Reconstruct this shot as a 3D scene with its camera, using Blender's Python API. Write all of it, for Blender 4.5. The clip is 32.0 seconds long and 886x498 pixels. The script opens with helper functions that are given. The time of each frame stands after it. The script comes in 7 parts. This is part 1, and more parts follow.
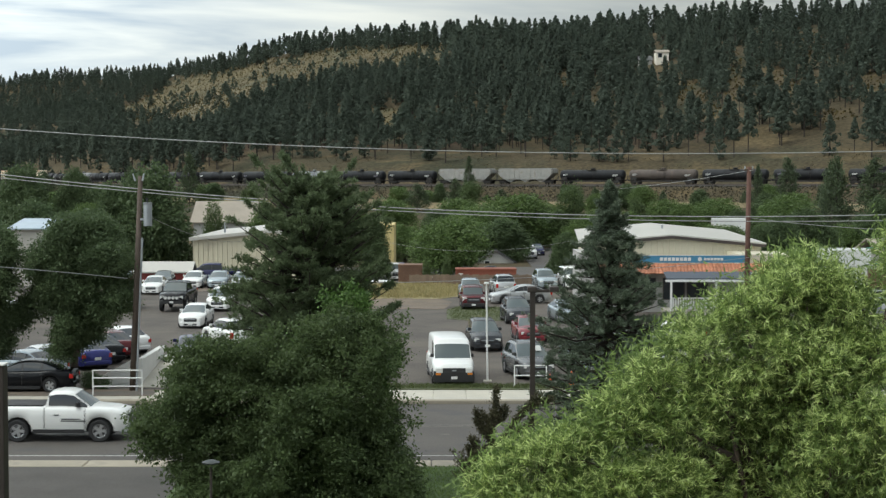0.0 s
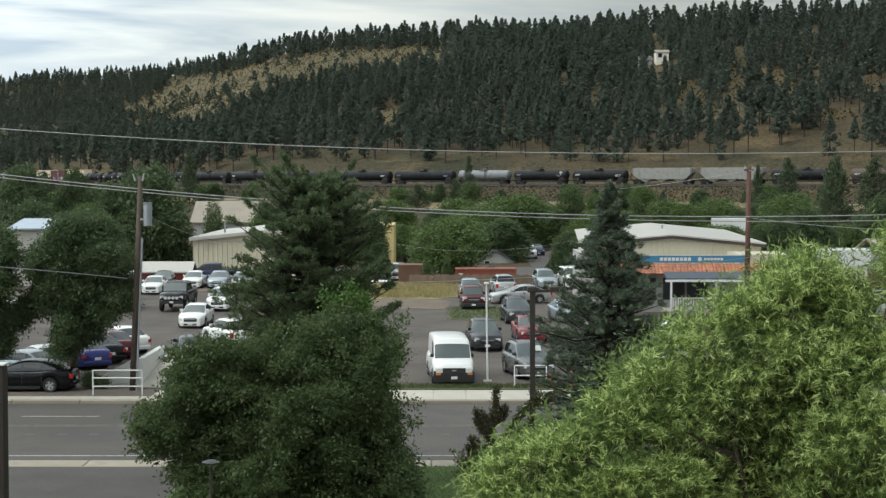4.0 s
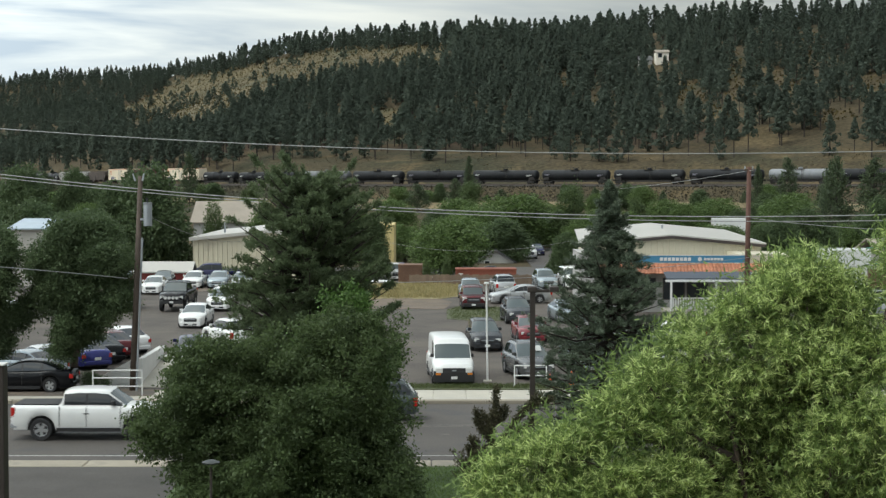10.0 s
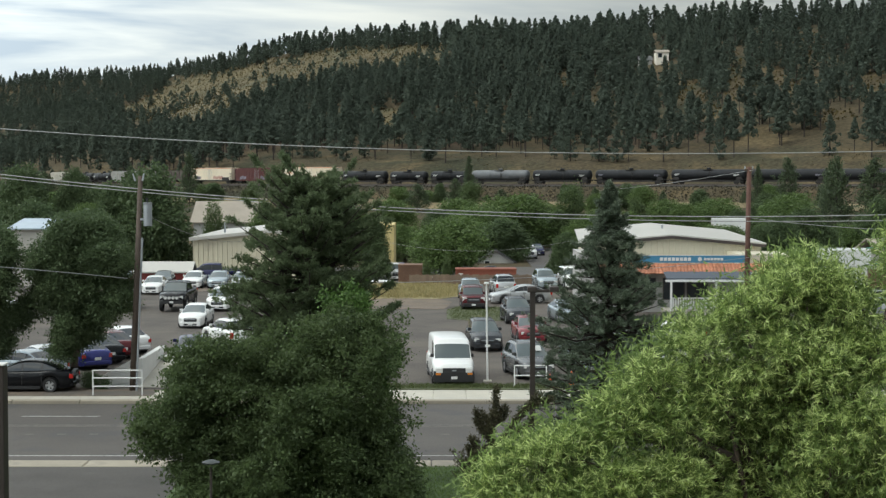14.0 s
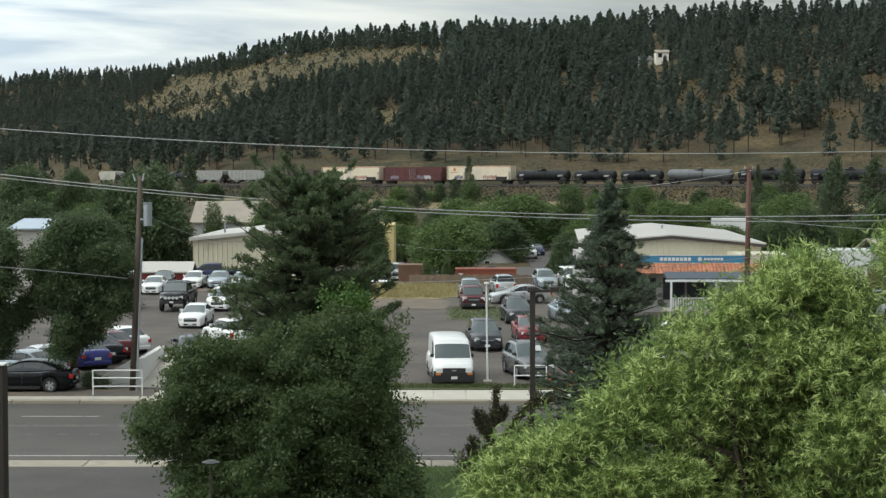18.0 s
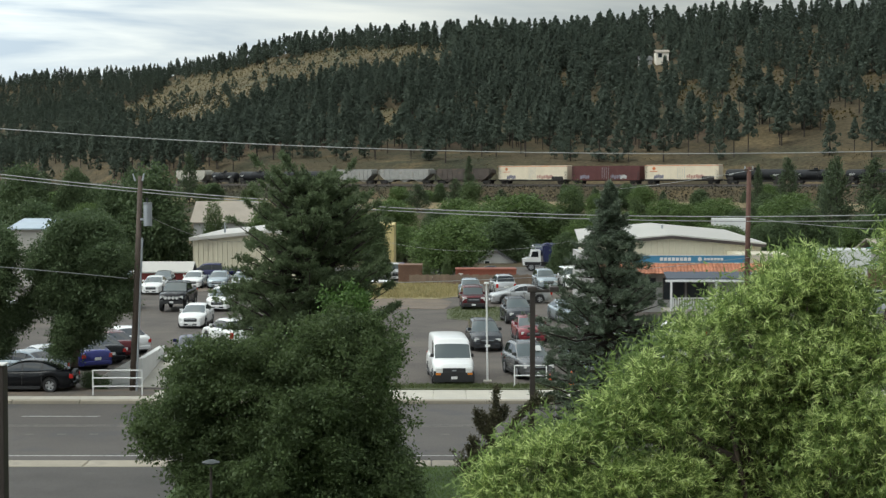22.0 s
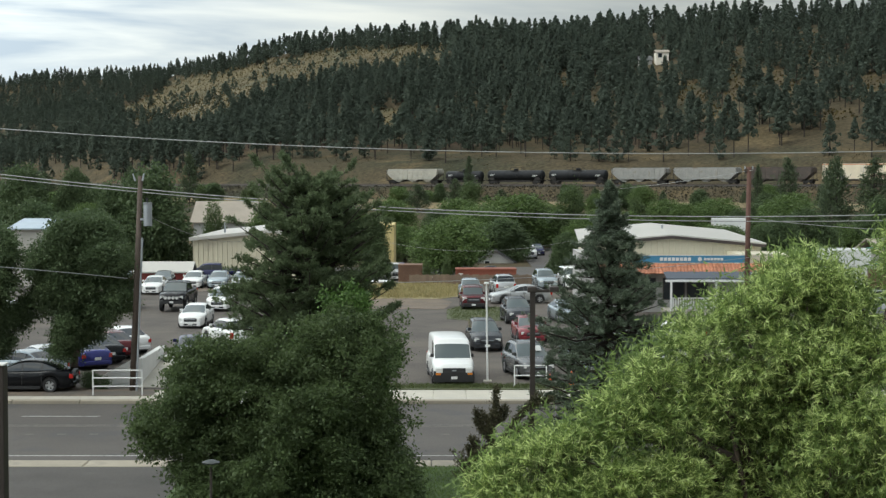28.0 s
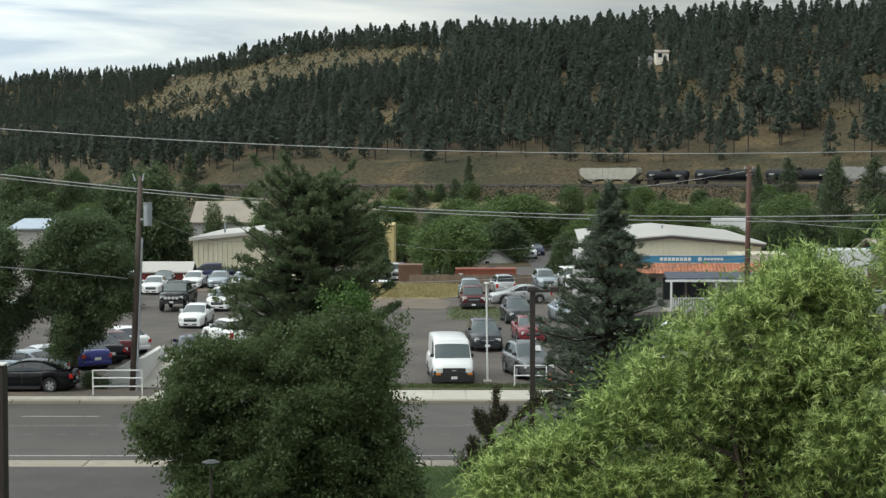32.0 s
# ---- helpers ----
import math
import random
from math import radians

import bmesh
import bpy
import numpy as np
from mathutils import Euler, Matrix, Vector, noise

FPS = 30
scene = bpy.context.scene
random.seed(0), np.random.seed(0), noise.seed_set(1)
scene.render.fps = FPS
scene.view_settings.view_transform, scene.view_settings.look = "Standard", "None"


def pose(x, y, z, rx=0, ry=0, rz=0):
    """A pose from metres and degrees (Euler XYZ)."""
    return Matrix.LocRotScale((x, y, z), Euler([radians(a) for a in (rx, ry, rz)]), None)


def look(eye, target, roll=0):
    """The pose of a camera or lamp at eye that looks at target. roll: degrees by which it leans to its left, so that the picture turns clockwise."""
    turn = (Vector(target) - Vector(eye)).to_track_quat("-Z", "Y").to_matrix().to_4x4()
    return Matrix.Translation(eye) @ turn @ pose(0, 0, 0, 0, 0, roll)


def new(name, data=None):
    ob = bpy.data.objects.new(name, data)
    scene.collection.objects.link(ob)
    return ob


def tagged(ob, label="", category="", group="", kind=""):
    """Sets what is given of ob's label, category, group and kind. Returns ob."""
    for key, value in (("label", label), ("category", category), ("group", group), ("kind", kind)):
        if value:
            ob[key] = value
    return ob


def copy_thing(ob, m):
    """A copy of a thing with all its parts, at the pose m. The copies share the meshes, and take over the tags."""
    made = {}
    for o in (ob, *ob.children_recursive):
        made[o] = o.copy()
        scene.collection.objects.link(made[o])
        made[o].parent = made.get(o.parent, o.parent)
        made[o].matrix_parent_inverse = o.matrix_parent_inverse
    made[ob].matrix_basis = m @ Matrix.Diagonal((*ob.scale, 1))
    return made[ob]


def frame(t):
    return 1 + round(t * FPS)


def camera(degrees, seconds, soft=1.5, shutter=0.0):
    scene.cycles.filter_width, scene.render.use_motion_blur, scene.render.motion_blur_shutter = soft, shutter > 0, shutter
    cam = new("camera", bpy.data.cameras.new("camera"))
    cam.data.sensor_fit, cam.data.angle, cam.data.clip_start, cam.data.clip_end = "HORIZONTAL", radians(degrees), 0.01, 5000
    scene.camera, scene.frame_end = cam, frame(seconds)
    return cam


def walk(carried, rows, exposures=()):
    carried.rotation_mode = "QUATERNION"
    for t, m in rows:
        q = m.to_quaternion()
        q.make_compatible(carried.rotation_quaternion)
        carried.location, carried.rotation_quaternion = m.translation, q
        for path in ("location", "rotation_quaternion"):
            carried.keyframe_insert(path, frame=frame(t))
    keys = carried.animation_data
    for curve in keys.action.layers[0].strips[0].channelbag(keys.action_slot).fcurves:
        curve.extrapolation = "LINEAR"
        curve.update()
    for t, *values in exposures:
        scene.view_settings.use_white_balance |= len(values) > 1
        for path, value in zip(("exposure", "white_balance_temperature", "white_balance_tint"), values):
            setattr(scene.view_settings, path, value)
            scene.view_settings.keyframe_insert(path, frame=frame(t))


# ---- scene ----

EXPO = 0.06
SKY = 1.0
TINT = 4.0
# Metres; the camera stands at an upper window, 10 m above the street, and looks north (+Y).
DURATION = 32.0
cam = camera(30.0, DURATION, soft=1.4, shutter=0.12)
CAM_POSE = pose(0, 0, 10, 87.43, 0, 0)
walk(cam, [(0, CAM_POSE), (DURATION, CAM_POSE)], exposures=[(0, EXPO, 6500, TINT), (DURATION, EXPO, 6500, TINT)])

# ---- light: an overcast sky, brighter towards the hidden low sun in the west ----
SUN_EL, SUN_AZ = radians(58), radians(-125)


def build_world():
    w = bpy.data.worlds.new("sky")
    scene.world = w
    w.use_nodes = True
    nt = w.node_tree
    nt.nodes.clear()
    N = nt.nodes.new
    L = nt.links.new
    out, bg = N("ShaderNodeOutputWorld"), N("ShaderNodeBackground")
    sky = N("ShaderNodeTexSky")
    sky.sky_type = "NISHITA"
    sky.sun_disc = False
    sky.sun_elevation, sky.sun_rotation = SUN_EL, SUN_AZ
    dim = N("ShaderNodeVectorMath")
    dim.operation = "SCALE"
    dim.inputs[3].default_value = 0.1
    L(sky.outputs[0], dim.inputs[0])
    tc = N("ShaderNodeTexCoord")
    mp = N("ShaderNodeMapping")
    mp.inputs["Scale"].default_value = (1.1, 1.1, 11.0)
    mp.inputs["Location"].default_value = (0.35, 0.0, 0.62)
    L(tc.outputs["Generated"], mp.inputs[0])
    n1 = N("ShaderNodeTexNoise")
    n1.inputs["Scale"].default_value = 2.6
    n1.inputs["Detail"].default_value = 6
    n1.inputs["Distortion"].default_value = 0.5
    L(mp.outputs[0], n1.inputs[0])
    ramp = N("ShaderNodeValToRGB")
    ramp.color_ramp.elements[0].position, ramp.color_ramp.elements[0].color = 0.42, (0.42, 0.485, 0.575, 1)
    ramp.color_ramp.elements[1].position, ramp.color_ramp.elements[1].color = 0.60, (0.92, 0.92, 0.88, 1)
    L(n1.outputs[0], ramp.inputs[0])
    # brighter towards the west, where the sun stands behind the clouds
    sep = N("ShaderNodeSeparateXYZ")
    L(tc.outputs["Generated"], sep.inputs[0])
    mr = N("ShaderNodeMapRange")
    mr.inputs[1].default_value, mr.inputs[2].default_value = 0.12, -0.30
    mr.inputs[3].default_value, mr.inputs[4].default_value = 0.56, 1.65
    L(sep.outputs[0], mr.inputs[0])
    sc = N("ShaderNodeVectorMath")
    sc.operation = "SCALE"
    L(ramp.outputs[0], sc.inputs[0])
    L(mr.outputs[0], sc.inputs[3])
    # the cloud cover is brighter overhead than near the horizon
    mz = N("ShaderNodeMapRange")
    mz.inputs[1].default_value, mz.inputs[2].default_value = 0.05, 0.8
    mz.inputs[3].default_value, mz.inputs[4].default_value = 0.95, 2.0
    L(sep.outputs[2], mz.inputs[0])
    sc2 = N("ShaderNodeVectorMath")
    sc2.operation = "SCALE"
    L(sc.outputs[0], sc2.inputs[0])
    L(mz.outputs[0], sc2.inputs[3])
    sc = sc2
    mix = N("ShaderNodeMix")
    mix.data_type = "RGBA"
    mix.inputs[0].default_value = 0.86
    L(dim.outputs[0], mix.inputs[6])
    L(sc.outputs[0], mix.inputs[7])
    L(mix.outputs[2], bg.inputs[0])
    bg.inputs[1].default_value = SKY
    L(bg.outputs[0], out.inputs[0])


build_world()
sun = new("sun", bpy.data.lights.new("sun", "SUN"))
sun.data.energy, sun.data.angle, sun.data.color = 1.1, radians(25), (1.0, 0.98, 0.93)
sun.matrix_world = look((-35, 15, 70), (0, 40, 0))

# ---- mesh helpers ----


def part(name, bm, material, parent, label="", smooth=False):
    me = bpy.data.meshes.new(name)
    bm.to_mesh(me)
    bm.free()
    me.materials.append(material)
    if smooth:
        me.shade_smooth()
    ob = new(name, me)
    ob.parent = parent
    if label:
        ob["label"] = label
    return ob


def shared(name, me, parent, m, label=""):
    ob = new(name, me)
    ob.parent = parent
    ob.matrix_basis = m
    if label:
        ob["label"] = label
    return ob


def mesh_of(name, bm, material):
    me = bpy.data.meshes.new(name)
    bm.to_mesh(me)
    bm.free()
    me.materials.append(material)
    return me


def thing(name, label, category, m=None, group="", kind=""):
    ob = tagged(new(name), label, category, group, kind)
    ob.empty_display_size = 0.3
    if m is not None:
        ob.matrix_basis = m
    return ob


def array_mesh(name, verts, faces, material, smooth=False):
    """A mesh from numpy arrays: verts (n, 3), faces (m, k)."""
    me = bpy.data.meshes.new(name)
    k = faces.shape[1]
    me.vertices.add(len(verts))
    me.vertices.foreach_set("co", np.asarray(verts, np.float32).ravel())
    me.loops.add(faces.size)
    me.loops.foreach_set("vertex_index", np.asarray(faces, np.int32).ravel())
    me.polygons.add(len(faces))
    me.polygons.foreach_set("loop_start", np.arange(len(faces), dtype=np.int32) * k)
    me.update(calc_edges=True)
    me.materials.append(material)
    if smooth:
        me.shade_smooth()
    return me


def quad(bm, a, b, c, d):
    return bm.faces.new([bm.verts.new(p) for p in (a, b, c, d)])


def box(bm, x0, x1, y0, y1, z0, z1, b=0.0):
    """A box with its upright and top edges chamfered by b."""
    if b <= 0:
        v = [bm.verts.new(p) for p in ((x0, y0, z0), (x1, y0, z0), (x1, y1, z0), (x0, y1, z0), (x0, y0, z1), (x1, y0, z1), (x1, y1, z1), (x0, y1, z1))]
        for f in ((3, 2, 1, 0), (4, 5, 6, 7), (0, 1, 5, 4), (1, 2, 6, 5), (2, 3, 7, 6), (3, 0, 4, 7)):
            bm.faces.new([v[i] for i in f])
        return
    rings = []
    for z, i in ((z0, 0.0), (z1 - b, 0.0), (z1, b)):
        p = [(x0 + i + b, y0 + i), (x1 - i - b, y0 + i), (x1 - i, y0 + i + b), (x1 - i, y1 - i - b), (x1 - i - b, y1 - i), (x0 + i + b, y1 - i), (x0 + i, y1 - i - b), (x0 + i, y0 + i + b)]
        rings.append([bm.verts.new((x, y, z)) for x, y in p])
    for r, s in zip(rings, rings[1:]):
        for i in range(8):
            bm.faces.new((r[i], r[(i + 1) % 8], s[(i + 1) % 8], s[i]))
    bm.faces.new(rings[-1])
    bm.faces.new(rings[0][::-1])


def tube(bm, pts, radii, n=8, caps=True):
    """A round, tapered tube along a polyline."""
    rings = []
    pts = [Vector(p) for p in pts]
    for i, p in enumerate(pts):
        d = (pts[min(i + 1, len(pts) - 1)] - pts[max(i - 1, 0)]).normalized()
        a = d.orthogonal().normalized() if abs(d.z) < 0.99 else Vector((1, 0, 0))
        a = (a - d * a.dot(d)).normalized()
        c = d.cross(a)
        rings.append([bm.verts.new(p + (a * math.cos(2 * math.pi * k / n) + c * math.sin(2 * math.pi * k / n)) * radii[i]) for k in range(n)])
    for r, s in zip(rings, rings[1:]):
        for k in range(n):
            bm.faces.new((r[k], r[(k + 1) % n], s[(k + 1) % n], s[k]))
    if caps:
        bm.faces.new(rings[0][::-1])
        bm.faces.new(rings[-1])


def prism(bm, poly, y0, y1):
    """A polygon in x, z, carried from y0 to y1."""
    a = [bm.verts.new((x, y0, z)) for x, z in poly]
    b = [bm.verts.new((x, y1, z)) for x, z in poly]
    n = len(poly)
    bm.faces.new(a)
    bm.faces.new(b[::-1])
    for i in range(n):
        bm.faces.new((a[i], b[i], b[(i + 1) % n], a[(i + 1) % n]))


def lathe_x(bm, prof, n=20):
    """A body of revolution about the x axis: prof is (x, radius)."""
    rings = [[bm.verts.new((x, r * math.cos(2 * math.pi * k / n), r * math.sin(2 * math.pi * k / n))) for k in range(n)] for x, r in prof]
    for r, s in zip(rings, rings[1:]):
        for k in range(n):
            bm.faces.new((r[k], s[k], s[(k + 1) % n], r[(k + 1) % n]))
    bm.faces.new(rings[0])
    bm.faces.new(rings[-1][::-1])


# ---- materials ----


def surf(name, col, var=0.15, scale=1.0, fine=25.0, rough=0.7, metal=0.0, bump=0.1, rand=0.0, coat=0.0, stain=None, spec=0.5):
    """A surface with variation at two scales, fine relief, and stains where a second colour is given."""
    m = bpy.data.materials.new(name)
    m.use_nodes = True
    nt = m.node_tree
    N, L = nt.nodes.new, nt.links.new
    p = nt.nodes["Principled BSDF"]
    tc = N("ShaderNodeTexCoord")
    n1, n2 = N("ShaderNodeTexNoise"), N("ShaderNodeTexNoise")
    n1.inputs["Scale"].default_value, n1.inputs["Detail"].default_value = scale, 5
    n2.inputs["Scale"].default_value, n2.inputs["Detail"].default_value = fine, 3
    L(tc.outputs["Object"], n1.inputs[0])
    L(tc.outputs["Object"], n2.inputs[0])
    add = N("ShaderNodeMath")
    add.operation = "ADD"
    L(n1.outputs[0], add.inputs[0])
    L(n2.outputs[0], add.inputs[1])
    mr = N("ShaderNodeMapRange")
    mr.inputs[1].default_value, mr.inputs[2].default_value = 0.7, 1.3
    mr.inputs[3].default_value, mr.inputs[4].default_value = 1 - var, 1 + var
    L(add.outputs[0], mr.inputs[0])
    hsv = N("ShaderNodeHueSaturation")
    hsv.inputs["Color"].default_value = (*col, 1)
    val = mr.outputs[0]
    if rand:
        oi = N("ShaderNodeObjectInfo")
        mr2 = N("ShaderNodeMapRange")
        mr2.inputs[3].default_value, mr2.inputs[4].default_value = 1 - rand, 1 + rand
        L(oi.outputs["Random"], mr2.inputs[0])
        mul = N("ShaderNodeMath")
        mul.operation = "MULTIPLY"
        L(val, mul.inputs[0])
        L(mr2.outputs[0], mul.inputs[1])
        val = mul.outputs[0]
    L(val, hsv.inputs["Value"])
    colour = hsv.outputs[0]
    if stain:
        n3 = N("ShaderNodeTexNoise")
        n3.inputs["Scale"].default_value, n3.inputs["Detail"].default_value = stain[1], 6
        L(tc.outputs["Object"], n3.inputs[0])
        mr3 = N("ShaderNodeMapRange")
        mr3.inputs[1].default_value, mr3.inputs[2].default_value = stain[2], stain[2] + 0.16
        L(n3.outputs[0], mr3.inputs[0])
        mx = N("ShaderNodeMix")
        mx.data_type = "RGBA"
        L(mr3.outputs[0], mx.inputs[0])
        L(colour, mx.inputs[6])
        mx.inputs[7].default_value = (*stain[0], 1)
        colour = mx.outputs[2]
    L(colour, p.inputs["Base Color"])
    p.inputs["Roughness"].default_value, p.inputs["Metallic"].default_value = rough, metal
    p.inputs["Specular IOR Level"].default_value = spec
    p.inputs["Coat Weight"].default_value = coat
    p.inputs["Coat Roughness"].default_value = 0.08
    if bump:
        bp = N("ShaderNodeBump")
        bp.inputs["Strength"].default_value, bp.inputs["Distance"].default_value = bump, 0.02
        L(n2.outputs[0], bp.inputs["Height"])
        L(bp.outputs[0], p.inputs["Normal"])
    return m


def leafy(name, dark, light, through_light=0.25, rough=0.55, big=0.35, spec=0.3, each=1.0):
    """Foliage: each leaf its own shade, clumps lighter and darker, some light passing through."""
    m = bpy.data.materials.new(name)
    m.use_nodes = True
    nt = m.node_tree
    N, L = nt.nodes.new, nt.links.new
    p = nt.nodes["Principled BSDF"]
    out = nt.nodes["Material Output"]
    geo, tc, n1 = N("ShaderNodeNewGeometry"), N("ShaderNodeTexCoord"), N("ShaderNodeTexNoise")
    n1.inputs["Scale"].default_value = big
    L(tc.outputs["Object"], n1.inputs[0])
    ad = N("ShaderNodeMath")
    ad.operation = "MULTIPLY_ADD"
    L(geo.outputs["Random Per Island"], ad.inputs[0])
    ad.inputs[1].default_value = each
    L(n1.outputs[0], ad.inputs[2])
    mr = N("ShaderNodeMapRange")
    mr.inputs[1].default_value, mr.inputs[2].default_value = 0.3, 0.5 + each
    L(ad.outputs[0], mr.inputs[0])
    mx = N("ShaderNodeMix")
    mx.data_type = "RGBA"
    mx.inputs[6].default_value, mx.inputs[7].default_value = (*dark, 1), (*light, 1)
    L(mr.outputs[0], mx.inputs[0])
    L(mx.outputs[2], p.inputs["Base Color"])
    p.inputs["Roughness"].default_value = rough
    p.inputs["Specular IOR Level"].default_value = spec
    if through_light:
        tr, ms = N("ShaderNodeBsdfTranslucent"), N("ShaderNodeMixShader")
        L(mx.outputs[2], tr.inputs[0])
        ms.inputs[0].default_value = through_light
        L(p.outputs[0], ms.inputs[1])
        L(tr.outputs[0], ms.inputs[2])
        L(ms.outputs[0], out.inputs[0])
    return m


def clear_glass(name, tint=(0.05, 0.06, 0.065), rough=0.04):
    m = bpy.data.materials.new(name)
    m.use_nodes = True
    p = m.node_tree.nodes["Principled BSDF"]
    p.inputs["Base Color"].default_value = (*tint, 1)
    p.inputs["Roughness"].default_value = rough
    p.inputs["Specular IOR Level"].default_value = 0.6
    return m


ASPHALT = surf("asphalt", (0.079, 0.069, 0.061), 0.22, 0.25, 18, 0.85, bump=0.25, stain=((0.06, 0.058, 0.058), 0.35, 0.56))
LOT = surf("old_lot_asphalt", (0.080, 0.067, 0.056), 0.4, 0.35, 9, 0.9, bump=0.35, stain=((0.115, 0.096, 0.077), 0.16, 0.54))
KERB = surf("worn_kerb_concrete", (0.30, 0.265, 0.205), 0.2, 0.8, 30, 0.9, bump=0.2, rand=0.08, stain=((0.20, 0.18, 0.15), 0.9, 0.56))
CONCRETE = surf("concrete", (0.45, 0.42, 0.355), 0.14, 0.8, 30, 0.85, bump=0.2, rand=0.06, stain=((0.30, 0.28, 0.25), 0.9, 0.6))
WHITE_WALL = surf("white_painted_concrete", (0.62, 0.61, 0.58), 0.08, 0.9, 30, 0.7, stain=((0.45, 0.43, 0.40), 0.8, 0.62))
WHITE_LINE = surf("worn_white_road_paint", (0.40, 0.39, 0.37), 0.25, 2.0, 30, 0.8, stain=((0.12, 0.12, 0.12), 3.0, 0.55))
FAINT_LINE = surf("very_worn_road_paint", (0.19, 0.175, 0.15), 0.25, 2.0, 30, 0.85, stain=((0.09, 0.09, 0.09), 3.0, 0.5))
LAWN = surf("mown_lawn", (0.058, 0.092, 0.026), 0.3, 0.8, 40, 0.95, bump=0.4, stain=((0.085, 0.10, 0.035), 0.5, 0.6))
GRASS = surf("rough_grass_ground", (0.08, 0.09, 0.042), 0.35, 0.7, 30, 0.95, bump=0.4, stain=((0.16, 0.14, 0.06), 0.5, 0.58))
DRY = surf("dry_yellow_grass", (0.28, 0.235, 0.12), 0.25, 0.6, 20, 0.95, bump=0.4, stain=((0.17, 0.17, 0.06), 0.4, 0.55))
WHITE_STEEL = surf("white_painted_steel", (0.72, 0.72, 0.70), 0.06, 2, 30, 0.4)
WOOD_POLE = surf("weathered_brown_wood", (0.088, 0.066, 0.052), 0.3, 1.5, 40, 0.85, bump=0.3)
BROWN_STEEL = surf("dark_brown_steel", (0.045, 0.034, 0.03), 0.15, 2, 30, 0.5)
GREY_STEEL = surf("galvanised_grey_steel", (0.36, 0.38, 0.40), 0.1, 2, 30, 0.45, 0.5)
WIRE = surf("grey_aluminium_wire", (0.34, 0.34, 0.33), 0.1, 2, 30, 0.5, 0.3)
BLACK_TRIM = surf("black_plastic", (0.02, 0.02, 0.021), 0.1, 4, 40, 0.5)
RUBBER = surf("black_rubber", (0.022, 0.022, 0.023), 0.2, 4, 60, 0.8)
ALLOY = surf("silver_alloy", (0.55, 0.56, 0.57), 0.08, 4, 40, 0.3, 0.8)
GLASS = clear_glass("tinted_car_glass", (0.016, 0.019, 0.021))
# Windshields are paler: sky reflection is put into the base colour.
SHIELD = clear_glass("windshield_glass", (0.085, 0.10, 0.098))
LAMP_CLEAR = clear_glass("clear_lamp_lens", (0.62, 0.62, 0.60), 0.15)
LAMP_RED = clear_glass("red_lamp_lens", (0.42, 0.015, 0.012), 0.2)
LAMP_AMBER = clear_glass("amber_lamp_lens", (0.65, 0.2, 0.02), 0.2)
BARK = surf("grey_brown_bark", (0.085, 0.062, 0.048), 0.35, 2, 30, 0.95, bump=0.5)
PINE_BARK = surf("dark_pine_bark", (0.048, 0.038, 0.032), 0.35, 2, 30, 0.95, bump=0.5)

# ---- the lie of the land ----
THETA = radians(31.2)


def track_table():
    """The railway's centre line: station (metres), x, y, heading; straight past the camera's axis, bending gently at both ends."""
    def heading(s):
        if s < 0:
            return radians(float(np.interp(-s, [0, 30, 60, 90, 120, 160, 230], [31.2, 33.8, 38.6, 45.1, 51.7, 58.5, 62])))
        return THETA - radians(min(0.15 * max(s - 150, 0), 31.2))
    st = np.arange(-700, 901, 2.0)
    hd = np.array([heading(s) for s in st])
    x = np.concatenate([[0], np.cumsum(np.cos((hd[1:] + hd[:-1]) / 2) * 2)])
    y = np.concatenate([[0], np.cumsum(-np.sin((hd[1:] + hd[:-1]) / 2) * 2)])
    i0 = int(np.searchsorted(st, 0))
    return st, x - x[i0], y - y[i0] + 464.0, hd


TS, TX, TY, TH = track_table()


def rail_z(s):
    return 7.45 + 0.0028 * np.clip(s, -220, 220)


def track(s):
    return float(np.interp(s, TS, TX)), float(np.interp(s, TS, TY)), float(rail_z(s)), float(np.interp(s, TS, TH))


# the ridge of the wooded hill by bearing (x / y): its distance and height
RIDGE_U = [-0.55, -0.40, -0.268, -0.20, -0.165, -0.145, -0.124, -0.097, -0.049, 0.022, 0.074, 0.125, 0.176, 0.268, 0.40, 0.6]
RIDGE_Y = [1600, 1480, 1400, 1350, 1260, 1160, 1090, 1030, 990, 910, 860, 810, 750, 690, 640, 600]
RIDGE_Z = [79, 81, 86, 89, 86, 82.5, 82, 84.5, 87.5, 86, 80.5, 80.5, 79, 76, 72, 66]


def smooth(a, b, x):
    t = np.clip((x - a) / (b - a), 0, 1)
    return t * t * (3 - 2 * t)


